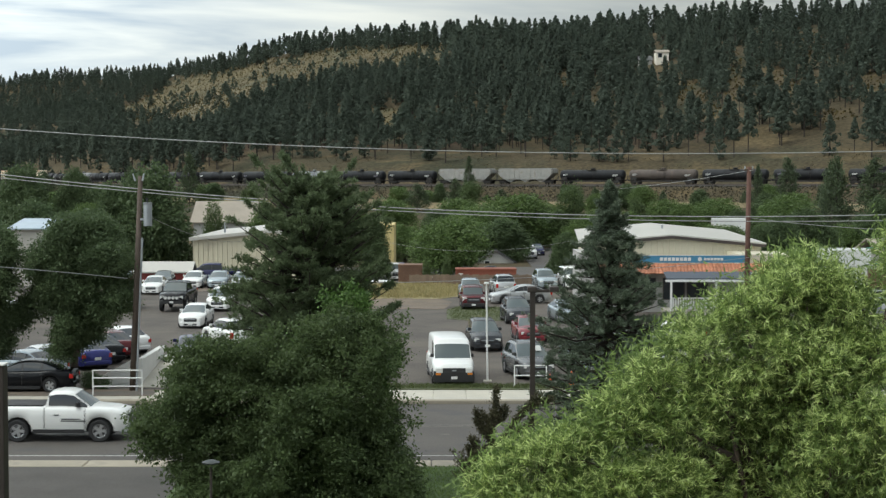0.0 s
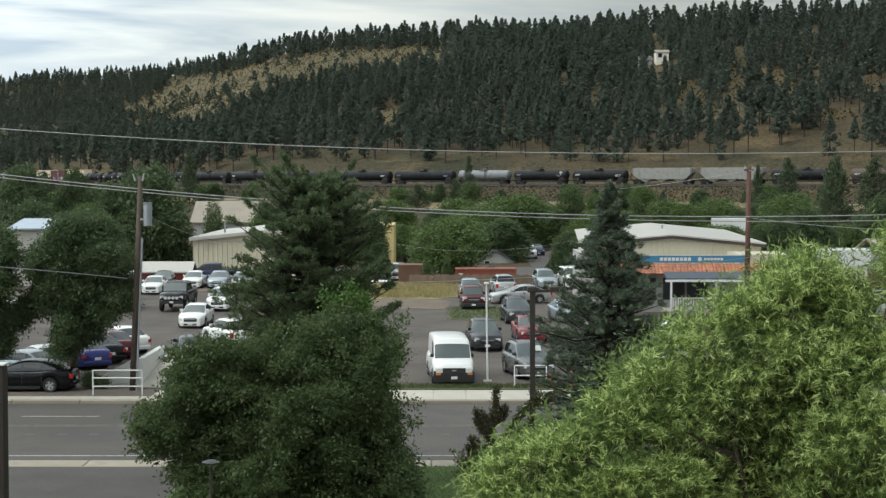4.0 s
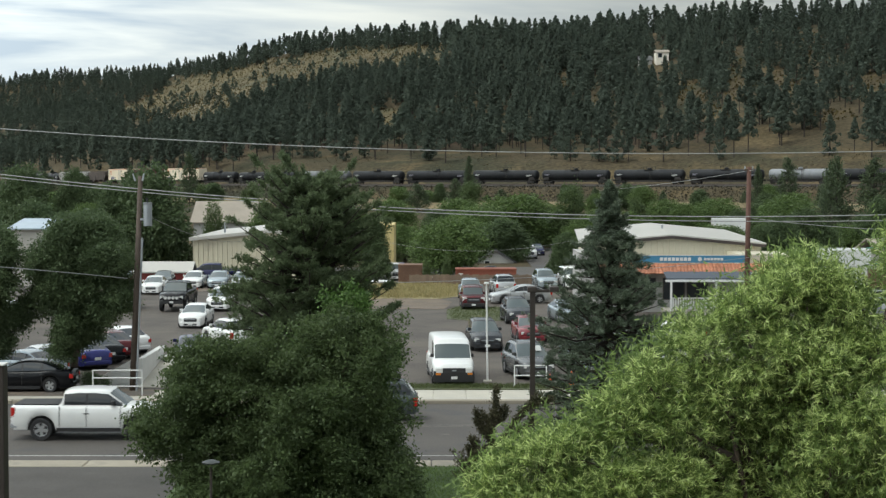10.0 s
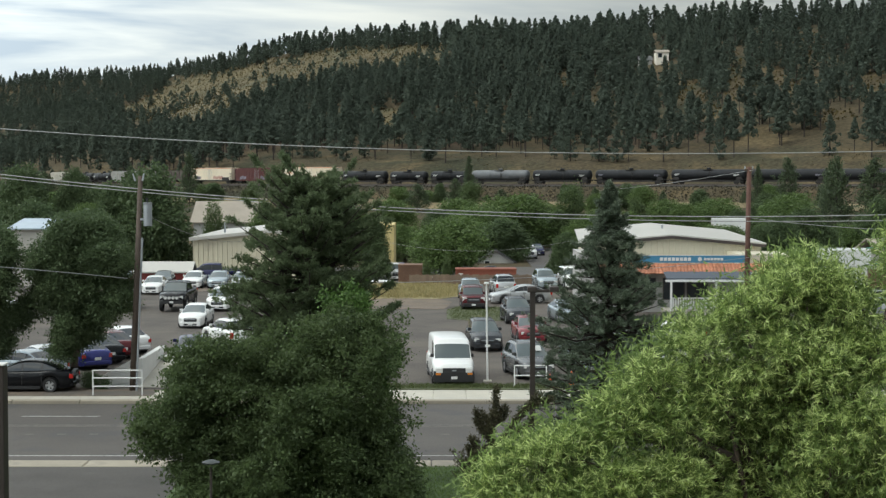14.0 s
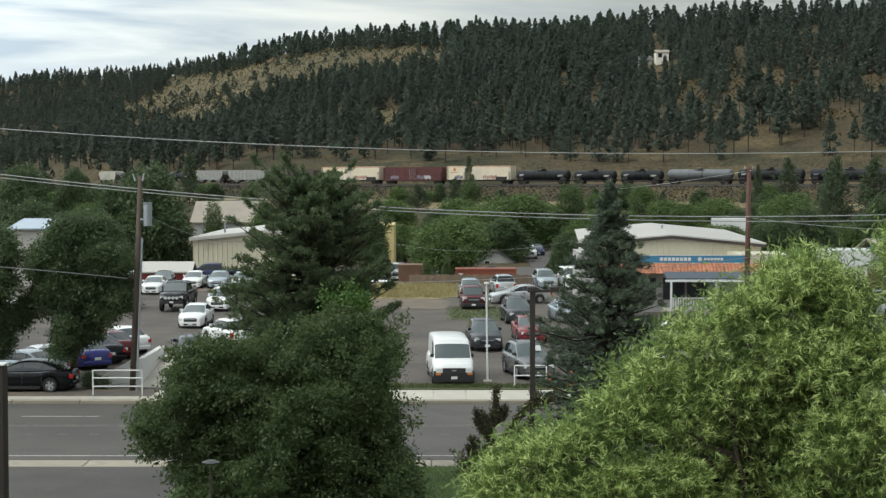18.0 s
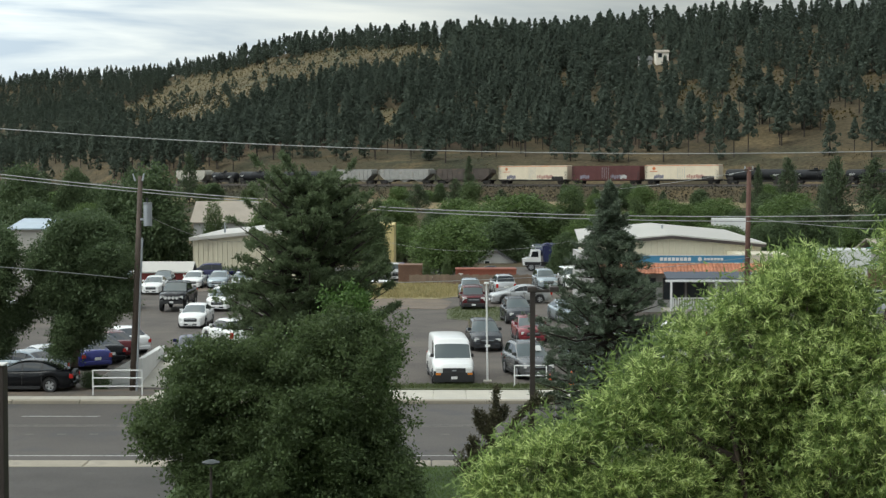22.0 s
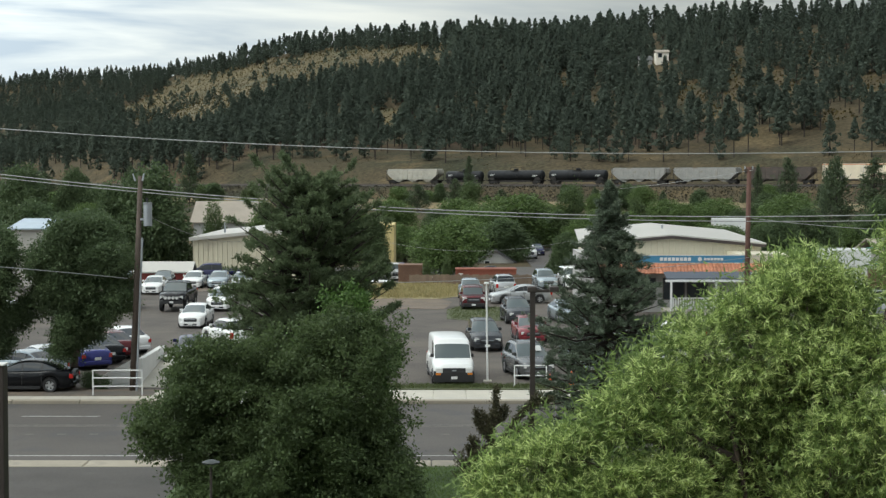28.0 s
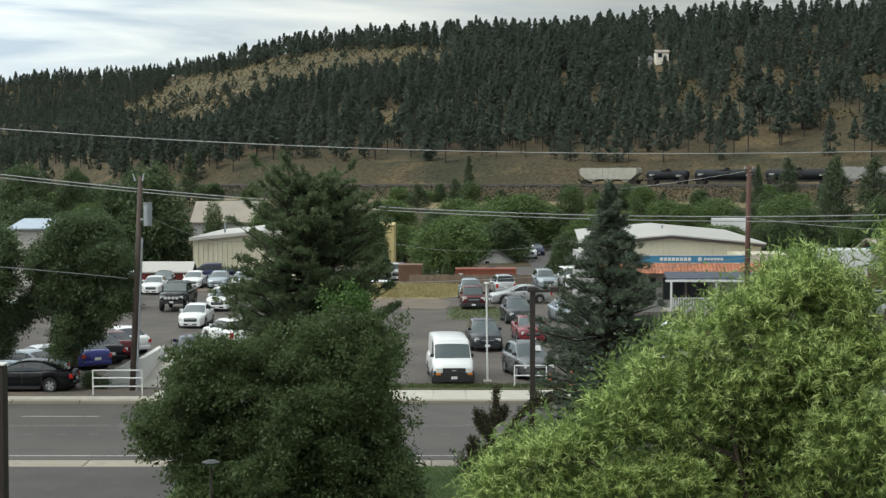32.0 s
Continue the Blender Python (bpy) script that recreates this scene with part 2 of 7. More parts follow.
def land(x, y):
    """The ground's height, for arrays."""
    x, y = np.asarray(x, float), np.asarray(y, float)
    ty = np.interp(x, TX, TY)
    e = (ty - y) * np.cos(np.interp(x, TX, TH))  # metres in front of the track
    rz = rail_z(np.interp(x, TX, TS))
    z = -0.25 - 1.75 * smooth(150, 158, y)
    z = z + smooth(150, 18, e) * 5.2
    z = np.where(e < 18, z + (rz - 0.75 - z) * smooth(18, 5, e), z)
    base = ty + 28
    u = x / np.maximum(y, 1)
    ry, rzz = np.interp(u, RIDGE_U, RIDGE_Y), np.interp(u, RIDGE_U, RIDGE_Z)
    bank = rz - 0.75 + smooth(-6, -27, e) * 6.6
    s = np.clip((y - base) / np.maximum(ry - base, 50), 0, 1.0)
    hill = bank + (rzz - bank) * (0.75 * s + 0.25 * s * s)
    bumps = 3.5 * np.sin(x * 0.021 + 1.3) * np.cos(y * 0.017) + 2.0 * np.sin(x * 0.05 + y * 0.031)
    hill = hill + bumps * smooth(0.02, 0.3, s) * (1 - 0.6 * s)
    z = np.where(e < -5, hill, z)
    past = np.clip(y - ry, 0, None)
    return z - np.where(past > 0, np.minimum(past * 0.10, 60), 0)


def build_ground():
    m = bpy.data.materials.new("hill_grass_and_earth")
    m.use_nodes = True
    nt = m.node_tree
    N, L = nt.nodes.new, nt.links.new
    p = nt.nodes["Principled BSDF"]
    tc = N("ShaderNodeTexCoord")
    cols = ((0.073, 0.059, 0.036), (0.043, 0.044, 0.027), (0.108, 0.083, 0.046), (0.070, 0.049, 0.034))
    cur = None
    for k, (sc, lo) in enumerate(((0.02, 0.5), (0.06, 0.52), (0.011, 0.56))):
        n = N("ShaderNodeTexNoise")
        n.inputs["Scale"].default_value, n.inputs["Detail"].default_value = sc, 8
        L(tc.outputs["Object"], n.inputs[0])
        mr = N("ShaderNodeMapRange")
        mr.inputs[1].default_value, mr.inputs[2].default_value = lo, lo + 0.12
        L(n.outputs[0], mr.inputs[0])
        mx = N("ShaderNodeMix")
        mx.data_type = "RGBA"
        L(mr.outputs[0], mx.inputs[0])
        if cur is None:
            mx.inputs[6].default_value = (*cols[0], 1)
        else:
            L(cur, mx.inputs[6])
        mx.inputs[7].default_value = (*cols[k + 1], 1)
        cur = mx.outputs[2]
    n = N("ShaderNodeTexNoise")
    n.inputs["Scale"].default_value, n.inputs["Detail"].default_value = 0.9, 6
    L(tc.outputs["Object"], n.inputs[0])
    hs = N("ShaderNodeHueSaturation")
    mr = N("ShaderNodeMapRange")
    mr.inputs[1].default_value, mr.inputs[2].default_value, mr.inputs[3].default_value, mr.inputs[4].default_value = 0.3, 0.7, 0.6, 1.4
    L(n.outputs[0], mr.inputs[0])
    L(mr.outputs[0], hs.inputs["Value"])
    L(cur, hs.inputs["Color"])
    L(hs.outputs[0], p.inputs["Base Color"])
    p.inputs["Roughness"].default_value = 1.0
    p.inputs["Specular IOR Level"].default_value = 0.1
    rows = np.concatenate([np.arange(-80, 150, 10), np.arange(150, 160, 1.0), np.arange(160, 340, 6), np.arange(340, 640, 2.5), np.arange(640, 1500, 9), np.arange(1500, 4600, 90)])
    cols_u = np.concatenate([np.linspace(-2.2, -0.42, 20), np.linspace(-0.40, 0.40, 150), np.linspace(0.42, 2.2, 20)])
    yy, uu = np.meshgrid(rows, cols_u, indexing="ij")
    xx = uu * (np.abs(yy) * 0.9 + 140)
    zz = land(xx, yy)
    nr, nc = yy.shape
    i = np.arange(nr * nc).reshape(nr, nc)
    faces = np.stack([i[:-1, :-1], i[:-1, 1:], i[1:, 1:], i[1:, :-1]], -1).reshape(-1, 4)
    ob = new("ground", array_mesh("ground", np.stack([xx, yy, zz], -1).reshape(-1, 3), faces, m, True))
    tagged(ob, "dry grass and earth rising to a wooded hill", "ground", kind="structure")


build_ground()


def slab(name, x0, x1, y0, y1, z0, z1, material, label, category):
    bm = bmesh.new()
    box(bm, x0, x1, y0, y1, z0, z1)
    return tagged(part(name, bm, material, None), label, category, kind="structure")


ROAD_Z = -0.14
slab("road", -700, 700, 57.6, 72.9, -0.6, ROAD_Z, ASPHALT, "grey asphalt street with worn white markings", "road")
slab("lot_pavement", -60, 60, 76.7, 149.0, -0.6, 0.0, LOT, "patched old asphalt of a car dealer's lot", "pavement")
slab("near_pavement", -60, -8.6, 20, 56.4, -0.6, -0.02, surf("old_asphalt", (0.066, 0.059, 0.053), 0.25, 0.4, 18, 0.9, bump=0.25, stain=((0.085, 0.077, 0.07), 0.5, 0.58)), "dark asphalt of a car park", "pavement")
# Out of view; pale tone assumed so that it bounces light onto the trees.
slab("hotel_wall", -60, 60, -4.0, -3.0, -0.6, 15.0, surf("pale_stucco", (0.42, 0.41, 0.39), 0.08, 0.5, 20, 0.9), "plain pale stucco wall of the building behind", "wall")
slab("near_lawn", -8.6, 60, 20, 56.4, -0.6, -0.01, LAWN, "mown green lawn beside the street", "lawn")

# ---- street: kerbs, pavement, markings ----


def build_street():
    near = tagged(new("kerb_south"), "pale concrete kerb along the street", "kerb", kind="structure")
    far = tagged(new("pavement_north"), "pale concrete pavement with kerb and joints", "pavement", kind="structure")
    bm = bmesh.new()
    box(bm, -1.49, 1.49, 0, 1.2, -0.5, 0.0, 0.03)
    kerb = mesh_of("kerb_stone", bm, KERB)
    for i in range(-20, 20):
        shared("kerb_stone", kerb, near, pose(i * 3 + 1.1, 56.42, 0))
    bm = bmesh.new()
    box(bm, -0.745, 0.745, 0, 3.2, -0.5, 0.0, 0.012)
    flag = mesh_of("paving_slab", bm, CONCRETE)
    bm = bmesh.new()
    box(bm, -1.49, 1.49, 0, 0.42, -0.5, 0.012, 0.03)
    k2 = mesh_of("kerb_stone_far", bm, KERB)
    for i in range(-26, 26):
        shared("paving_slab", flag, far, pose(i * 1.5 + 0.3, 73.34, 0))
    for i in range(-20, 20):
        shared("kerb_stone", k2, far, pose(i * 3 + 0.4, 72.9, 0))
    lines = tagged(new("road_marking"), "worn white and faded yellow lane lines", "road marking", kind="structure")

    def stripe(x0, x1, y, w, mat):
        bm = bmesh.new()
        box(bm, x0, x1, y - w / 2, y + w / 2, ROAD_Z - 0.01, ROAD_Z + 0.004)
        part("line", bm, mat, lines)
    stripe(-200, 200, 59.35, 0.12, WHITE_LINE)
    stripe(-200, 200, 66.65, 0.10, FAINT_LINE)
    for i in range(-6, 7):
        stripe(i * 12.2 - 17.7, i * 12.2 - 14.4, 69.1, 0.12, WHITE_LINE)
    for i in range(-30, 30):
        stripe(i * 1.25 - 0.1, i * 1.25 + 0.25, 64.3, 0.09, FAINT_LINE)
    stripe(-200, 200, 66.35, 0.07, FAINT_LINE)


build_street()

# ---- railway: ballast, rails and a long freight train ----
BALLAST = surf("dark_grey_ballast", (0.040, 0.034, 0.030), 0.35, 0.8, 9, 0.95, bump=0.6)
STEEL_RAIL = surf("rusty_rail_steel", (0.075, 0.055, 0.045), 0.2, 2, 30, 0.7, 0.15)
TANK_BLACK = surf("sooty_black_tank_paint", (0.016, 0.017, 0.019), 0.35, 0.5, 6, 0.6, spec=0.25, stain=((0.04, 0.034, 0.03), 0.5, 0.6))
TANK_GREY = surf("dull_grey_tank_paint", (0.11, 0.115, 0.12), 0.25, 0.5, 6, 0.5, stain=((0.05, 0.045, 0.04), 0.5, 0.6))
TANK_LIGHT = surf("light_grey_tank_paint", (0.21, 0.22, 0.23), 0.2, 0.5, 6, 0.5, stain=((0.08, 0.075, 0.07), 0.5, 0.62))
HOP_GREY = surf("weathered_pale_grey_wagon_paint", (0.30, 0.295, 0.275), 0.2, 0.6, 8, 0.7, stain=((0.20, 0.16, 0.12), 0.6, 0.56))
HOP_WHITE = surf("grimy_cream_wagon_paint", (0.42, 0.40, 0.34), 0.2, 0.6, 8, 0.7, stain=((0.26, 0.20, 0.14), 0.6, 0.58))
HOP_BROWN = surf("rusty_brown_wagon_paint", (0.085, 0.068, 0.058), 0.3, 0.6, 8, 0.8, stain=((0.14, 0.09, 0.06), 0.6, 0.58))
REEFER = surf("cream_white_reefer_paint", (0.72, 0.63, 0.48), 0.10, 0.4, 8, 0.55, stain=((0.52, 0.43, 0.32), 0.5, 0.63))
BOX_RED = surf("oxide_red_boxcar_paint", (0.095, 0.028, 0.026), 0.25, 0.5, 8, 0.65, stain=((0.065, 0.034, 0.03), 0.5, 0.58))
RUN_GEAR = surf("dusty_black_running_gear", (0.03, 0.027, 0.025), 0.3, 2, 20, 0.8)
ORANGE = surf("orange_stripe_paint", (0.55, 0.16, 0.05), 0.15, 1, 10, 0.6)
SPRAY_A = surf("faded_purple_grey_spray_paint", (0.20, 0.19, 0.23), 0.3, 2, 10, 0.7)
SPRAY_B = surf("faded_red_spray_paint", (0.46, 0.27, 0.22), 0.3, 2, 10, 0.7)
SIGN_WHITE = surf("white_stencil_paint", (0.5, 0.5, 0.48), 0.1, 2, 10, 0.6)


def build_railway():
    bed = tagged(new("railway_bed"), "dark ballast bed with two rusty rails", "railway", kind="structure")
    st = np.arange(-420, 520, 4.0)
    for name, half, top, lo, mat in (("ballast", 2.6, -0.18, -1.6, BALLAST), ("rail", 0.04, 0.0, -0.18, STEEL_RAIL)):
        for off in ((0.0,) if name == "ballast" else (-0.72, 0.72)):
            vs, fs = [], []
            for k, s in enumerate(st):
                x, y, z, h = track(s)
                n = np.array([math.sin(h), math.cos(h)])
                c = np.array([x, y]) + n * off
                w = half + (1.6 if name == "ballast" else 0)
                for d, zz in ((-w, z + lo), (-half, z + top), (half, z + top), (w, z + lo)):
                    vs.append((*(c + n * d), zz))
                if k:
                    a, b = 4 * (k - 1), 4 * k
                    fs += [(a + j, a + j + 1, b + j + 1, b + j) for j in range(3)]
            ob = new(name, array_mesh(name, np.array(vs), np.array(fs), mat))
            ob.parent = bed


build_railway()


def bogie(car, x):
    t = new("bogie")
    t.parent, t.location = car, (x, 0, 0)
    bm = bmesh.new()
    for y in (-1.08, 1.08):
        prism(bm, [(-1.25, 0.42), (-0.7, 0.30), (0.7, 0.30), (1.25, 0.42), (1.2, 0.72), (0.35, 0.82), (-0.35, 0.82), (-1.2, 0.72)], y - 0.07, y + 0.07)
    box(bm, -0.25, 0.25, -1.1, 1.1, 0.5, 0.95)
    part("side_frame", bm, RUN_GEAR, t)
    for xx in (-0.89, 0.89):
        bm = bmesh.new()
        for y in (-0.78, 0.66):
            tube(bm, [(xx, y, 0.46), (xx, y + 0.12, 0.46)], [0.46, 0.46], 14)
        tube(bm, [(xx, -0.7, 0.46), (xx, 0.7, 0.46)], [0.08, 0.08], 6)
        part("wheelset", bm, RUN_GEAR, t)


def ladder(car, x, y, z0, z1):
    bm = bmesh.new()
    for dx in (-0.2, 0.2):
        box(bm, x + dx - 0.025, x + dx + 0.025, y - 0.03, y + 0.03, z0, z1)
    n = int((z1 - z0) / 0.4)
    for i in range(n):
        z = z0 + (i + 0.5) * (z1 - z0) / n
        box(bm, x - 0.2, x + 0.2, y - 0.02, y + 0.02, z - 0.02, z + 0.02)
    part("ladder", bm, RUN_GEAR, car)


def underframe(car, length):
    bm = bmesh.new()
    box(bm, -length / 2 + 0.35, length / 2 - 0.35, -0.35, 0.35, 0.78, 1.12)
    for s in (-1, 1):
        box(bm, s * (length / 2 - 0.9) - 0.55, s * (length / 2 - 0.9) + 0.55, -1.5, 1.5, 1.02, 1.16)
        box(bm, s * (length / 2 - 0.2) - 0.3, s * (length / 2 - 0.2) + 0.3, -0.12, 0.12, 0.75, 1.0)
    part("underframe", bm, RUN_GEAR, car)
    for s in (-1, 1):
        bogie(car, s * (length / 2 - 2.3))


def tank_car(length, mat, marks, name="tank_car", label=""):
    car = thing(name, label, "tank car")
    underframe(car, length)
    h = (length - 1.0) / 2
    r = 1.37 if length > 15 else 1.28
    bm = bmesh.new()
    prof = [(-h - 0.0, 0.25), (-h + 0.05, 0.7), (-h + 0.2, r * 0.8), (-h + 0.45, r * 0.96), (-h + 0.8, r)]
    lathe_x(bm, prof + [(-h * 0.33, r), (-h * 0.325, r + 0.015), (-h * 0.315, r + 0.015), (-h * 0.31, r), (h * 0.31, r), (h * 0.315, r + 0.015), (h * 0.325, r + 0.015), (h * 0.33, r)] + [(-x, q) for x, q in prof[::-1]], 28)
    bmesh.ops.translate(bm, verts=bm.verts, vec=(0, 0, 1.0 + r))
    part("tank", bm, mat, car, smooth=True)
    zt = 1.0 + 2 * r
    bm = bmesh.new()
    tube(bm, [(0, 0, zt - 0.1), (0, 0, zt + 0.38), (0, 0, zt + 0.46)], [0.55, 0.55, 0.4], 14)
    part("valve_dome", bm, mat, car)
    bm = bmesh.new()
    box(bm, -1.3, 1.3, -1.05, 1.05, zt - 0.12, zt - 0.06)
    for x in (-1.25, 1.25):
        for y in (-1.0, 1.0):
            box(bm, x - 0.03, x + 0.03, y - 0.03, y + 0.03, zt - 0.1, zt + 0.75)
    for y in (-1.0, 1.0):
        box(bm, -1.25, 1.25, y - 0.025, y + 0.025, zt + 0.70, zt + 0.75)
    part("platform_rail", bm, RUN_GEAR, car)
    ladder(car, 0.9, -r - 0.05, 1.1, zt)
    for s in (-1, 1):
        bm = bmesh.new()
        prism(bm, [(s * (h - 2.4), 1.1), (s * (h - 0.6), 1.1), (s * (h - 0.9), 1.9), (s * (h - 2.1), 1.9)], -1.25, 1.25)
        part("saddle", bm, RUN_GEAR, car)
    for s in (-1, 1):
        bm = bmesh.new()
        for y in (-1.45, 1.45):
            box(bm, s * (length / 2 - 0.45) - 0.03, s * (length / 2 - 0.45) + 0.03, y - 0.03, y + 0.03, 1.1, 2.2)
        box(bm, s * (length / 2 - 0.45) - 0.03, s * (length / 2 - 0.45) + 0.03, -1.45, 1.45, 2.14, 2.2)
        part("end_rail", bm, RUN_GEAR, car)
    # Brake rigging, enlarged to a dark box that also fills in the shade below.
    bm = bmesh.new()
    box(bm, -h + 3.6, h - 3.6, -0.7, 0.7, 0.55, 1.0)
    box(bm, 0.6, 2.6, -1.0, 1.0, 0.5, 0.95)
    part("brake_gear", bm, RUN_GEAR, car)
    if marks:
        for x0, x1, z in ((-h + 1.2, -h + 2.6, 0.55), (-h + 1.2, -h + 2.2, 0.3), (h - 3.0, h - 1.4, 0.35), (h - 3.0, h - 1.9, 0.1)):
            bm = bmesh.new()
            box(bm, x0, x1, -r - 0.02, -r + 0.35, 1.0 + r + z - 0.45, 1.0 + r + z - 0.31)
            part("stencil_bar", bm, SIGN_WHITE if marks < 2 else SPRAY_A, car)
    if marks == 3:
        bm = bmesh.new()
        prism(bm, [(h - 2.2, 3.0), (h - 1.75, 2.55), (h - 1.3, 3.0), (h - 1.75, 3.45)], -r - 0.03, -r + 0.4)
        part("placard", bm, SIGN_WHITE, car, "white diamond placard")
    return car


def hopper_car(length, mat, label):
    car = thing("hopper_car", label, "hopper car")
    underframe(car, length)
    h = length / 2 - 0.75
    bm = bmesh.new()
    poly = [(-h, 3.9), (-h, 2.9), (-h + 2.0, 1.25), (h - 2.0, 1.25), (h, 2.9), (h, 3.9)]
    prism(bm, poly, -1.55, 1.55)
    part("body", bm, mat, car)
    bm = bmesh.new()
    prism(bm, [(-h + 0.05, 3.9), (h - 0.05, 3.9), (h - 0.25, 4.22), (-h + 0.25, 4.22)], -1.05, 1.05)
    part("roof", bm, mat, car)
    bm = bmesh.new()
    for i in range(3):
        x = (i - 1) * (h * 0.56)
        w = h * 0.27
        prism(bm, [(x - w, 1.5), (x + w, 1.5), (x + 0.35, 0.55), (x - 0.35, 0.55)], -1.15, 1.15)
    part("chute", bm, mat, car)
    for i in range(11):
        x = -h + 0.4 + i * (2 * h - 0.8) / 10
        zb = 1.25 + max(0.0, (abs(x) - (h - 2.0)) * 0.83)
        bm = bmesh.new()
        box(bm, x - 0.05, x + 0.05, -1.66, 1.66, zb, 3.9)
        part("rib", bm, mat, car)
    for s in (-1, 1):
        ladder(car, s * (h - 0.15), -1.7, 1.1, 4.1)
        for y in (-1.4, 1.4):
            bm = bmesh.new()
            tube(bm, [(s * h, y, 1.1), (s * h, y, 2.9)], [0.06, 0.06], 6)
            part("end_post", bm, RUN_GEAR, car)
    bm = bmesh.new()
    box(bm, -h + 0.3, h - 0.3, -1.12, -0.95, 4.25, 4.29)
    box(bm, -h + 0.3, h - 0.3, 0.95, 1.12, 4.25, 4.29)
    part("walkway", bm, RUN_GEAR, car)
    return car


def box_car(length, mat, label, reefer):
    car = thing("refrigerator_car" if reefer else "box_car", label, "boxcar")
    underframe(car, length)
    h = length / 2 - 0.45
    top = 4.95 if reefer else 4.75
    bm = bmesh.new()
    prism(bm, [(-h, 1.0), (h, 1.0), (h, top - 0.2), (h - 0.1, top), (-h + 0.1, top), (-h, top - 0.2)], -1.5, 1.5)
    part("body", bm, mat, car)
    bm = bmesh.new()
    box(bm, -h, h, -1.6, 1.6, 0.95, 1.22)
    part("sill", bm, RUN_GEAR if reefer else BOX_RED, car)
    n = 15
    for i in range(n + 1):
        x = -h + 0.1 + i * (2 * h - 0.2) / n
        if abs(x) < 1.5:
            continue
        bm = bmesh.new()
        box(bm, x - 0.06, x + 0.06, -1.55, 1.55, 1.2, top - 0.25)
        part("rib", bm, mat, car)
    bm = bmesh.new()
    for s in (-1, 1):
        box(bm, -1.5, 1.5, s * 1.58 - 0.05, s * 1.58 + 0.05, 1.15, top - 0.35, 0.02)
    part("door", bm, mat, car)
    bm = bmesh.new()
    for x in (-0.9, -0.3, 0.3, 0.9):
        box(bm, x - 0.03, x + 0.03, -1.68, -1.62, 1.2, top - 0.4)
    part("door_rod", bm, GREY_STEEL, car)
    ladder(car, -h + 0.4, -1.65, 1.0, top)
    ladder(car, h - 0.4, -1.65, 1.0, top - 1.5)
    if reefer:
        bm = bmesh.new()
        box(bm, -h, h, -1.57, 1.57, top - 0.27, top - 0.14)
        part("stripe", bm, ORANGE, car)
        bm = bmesh.new()
        tube(bm, [(-h + 2.6, -1.57, 4.0), (-h + 2.6, -1.50, 4.0)], [0.42, 0.42], 16)
        box(bm, -h + 1.6, -h + 3.6, -1.57, -1.5, 3.15, 3.32)
        part("emblem", bm, ORANGE, car, "faded orange emblem")
        bm = bmesh.new()
        box(bm, h - 4.6, h - 1.2, -1.62, -1.5, 1.2, 2.0)
        part("cooling_unit", bm, RUN_GEAR, car)
    for k, (x, w, mt) in enumerate(((-h * 0.62, 1.3, SPRAY_A), (h * 0.28, 1.6, SPRAY_B if reefer else SPRAY_A), (h * 0.5, 1.0, SIGN_WHITE if not reefer else SPRAY_B))):
        bm = bmesh.new()
        for j in range(5):
            xx = x + (j - 2) * w * 0.42
            z = 1.35 + 0.12 * ((j * 7 + k) % 3)
            prism(bm, [(xx - 0.28, z), (xx + 0.22, z - 0.05), (xx + 0.36, z + 0.75), (xx - 0.1, z + 0.95)], -1.565, -1.5)
        part("spray_paint", bm, mt, car)
    return car


BLACK_TANK = "sooty black railway tank car with a valve dome"
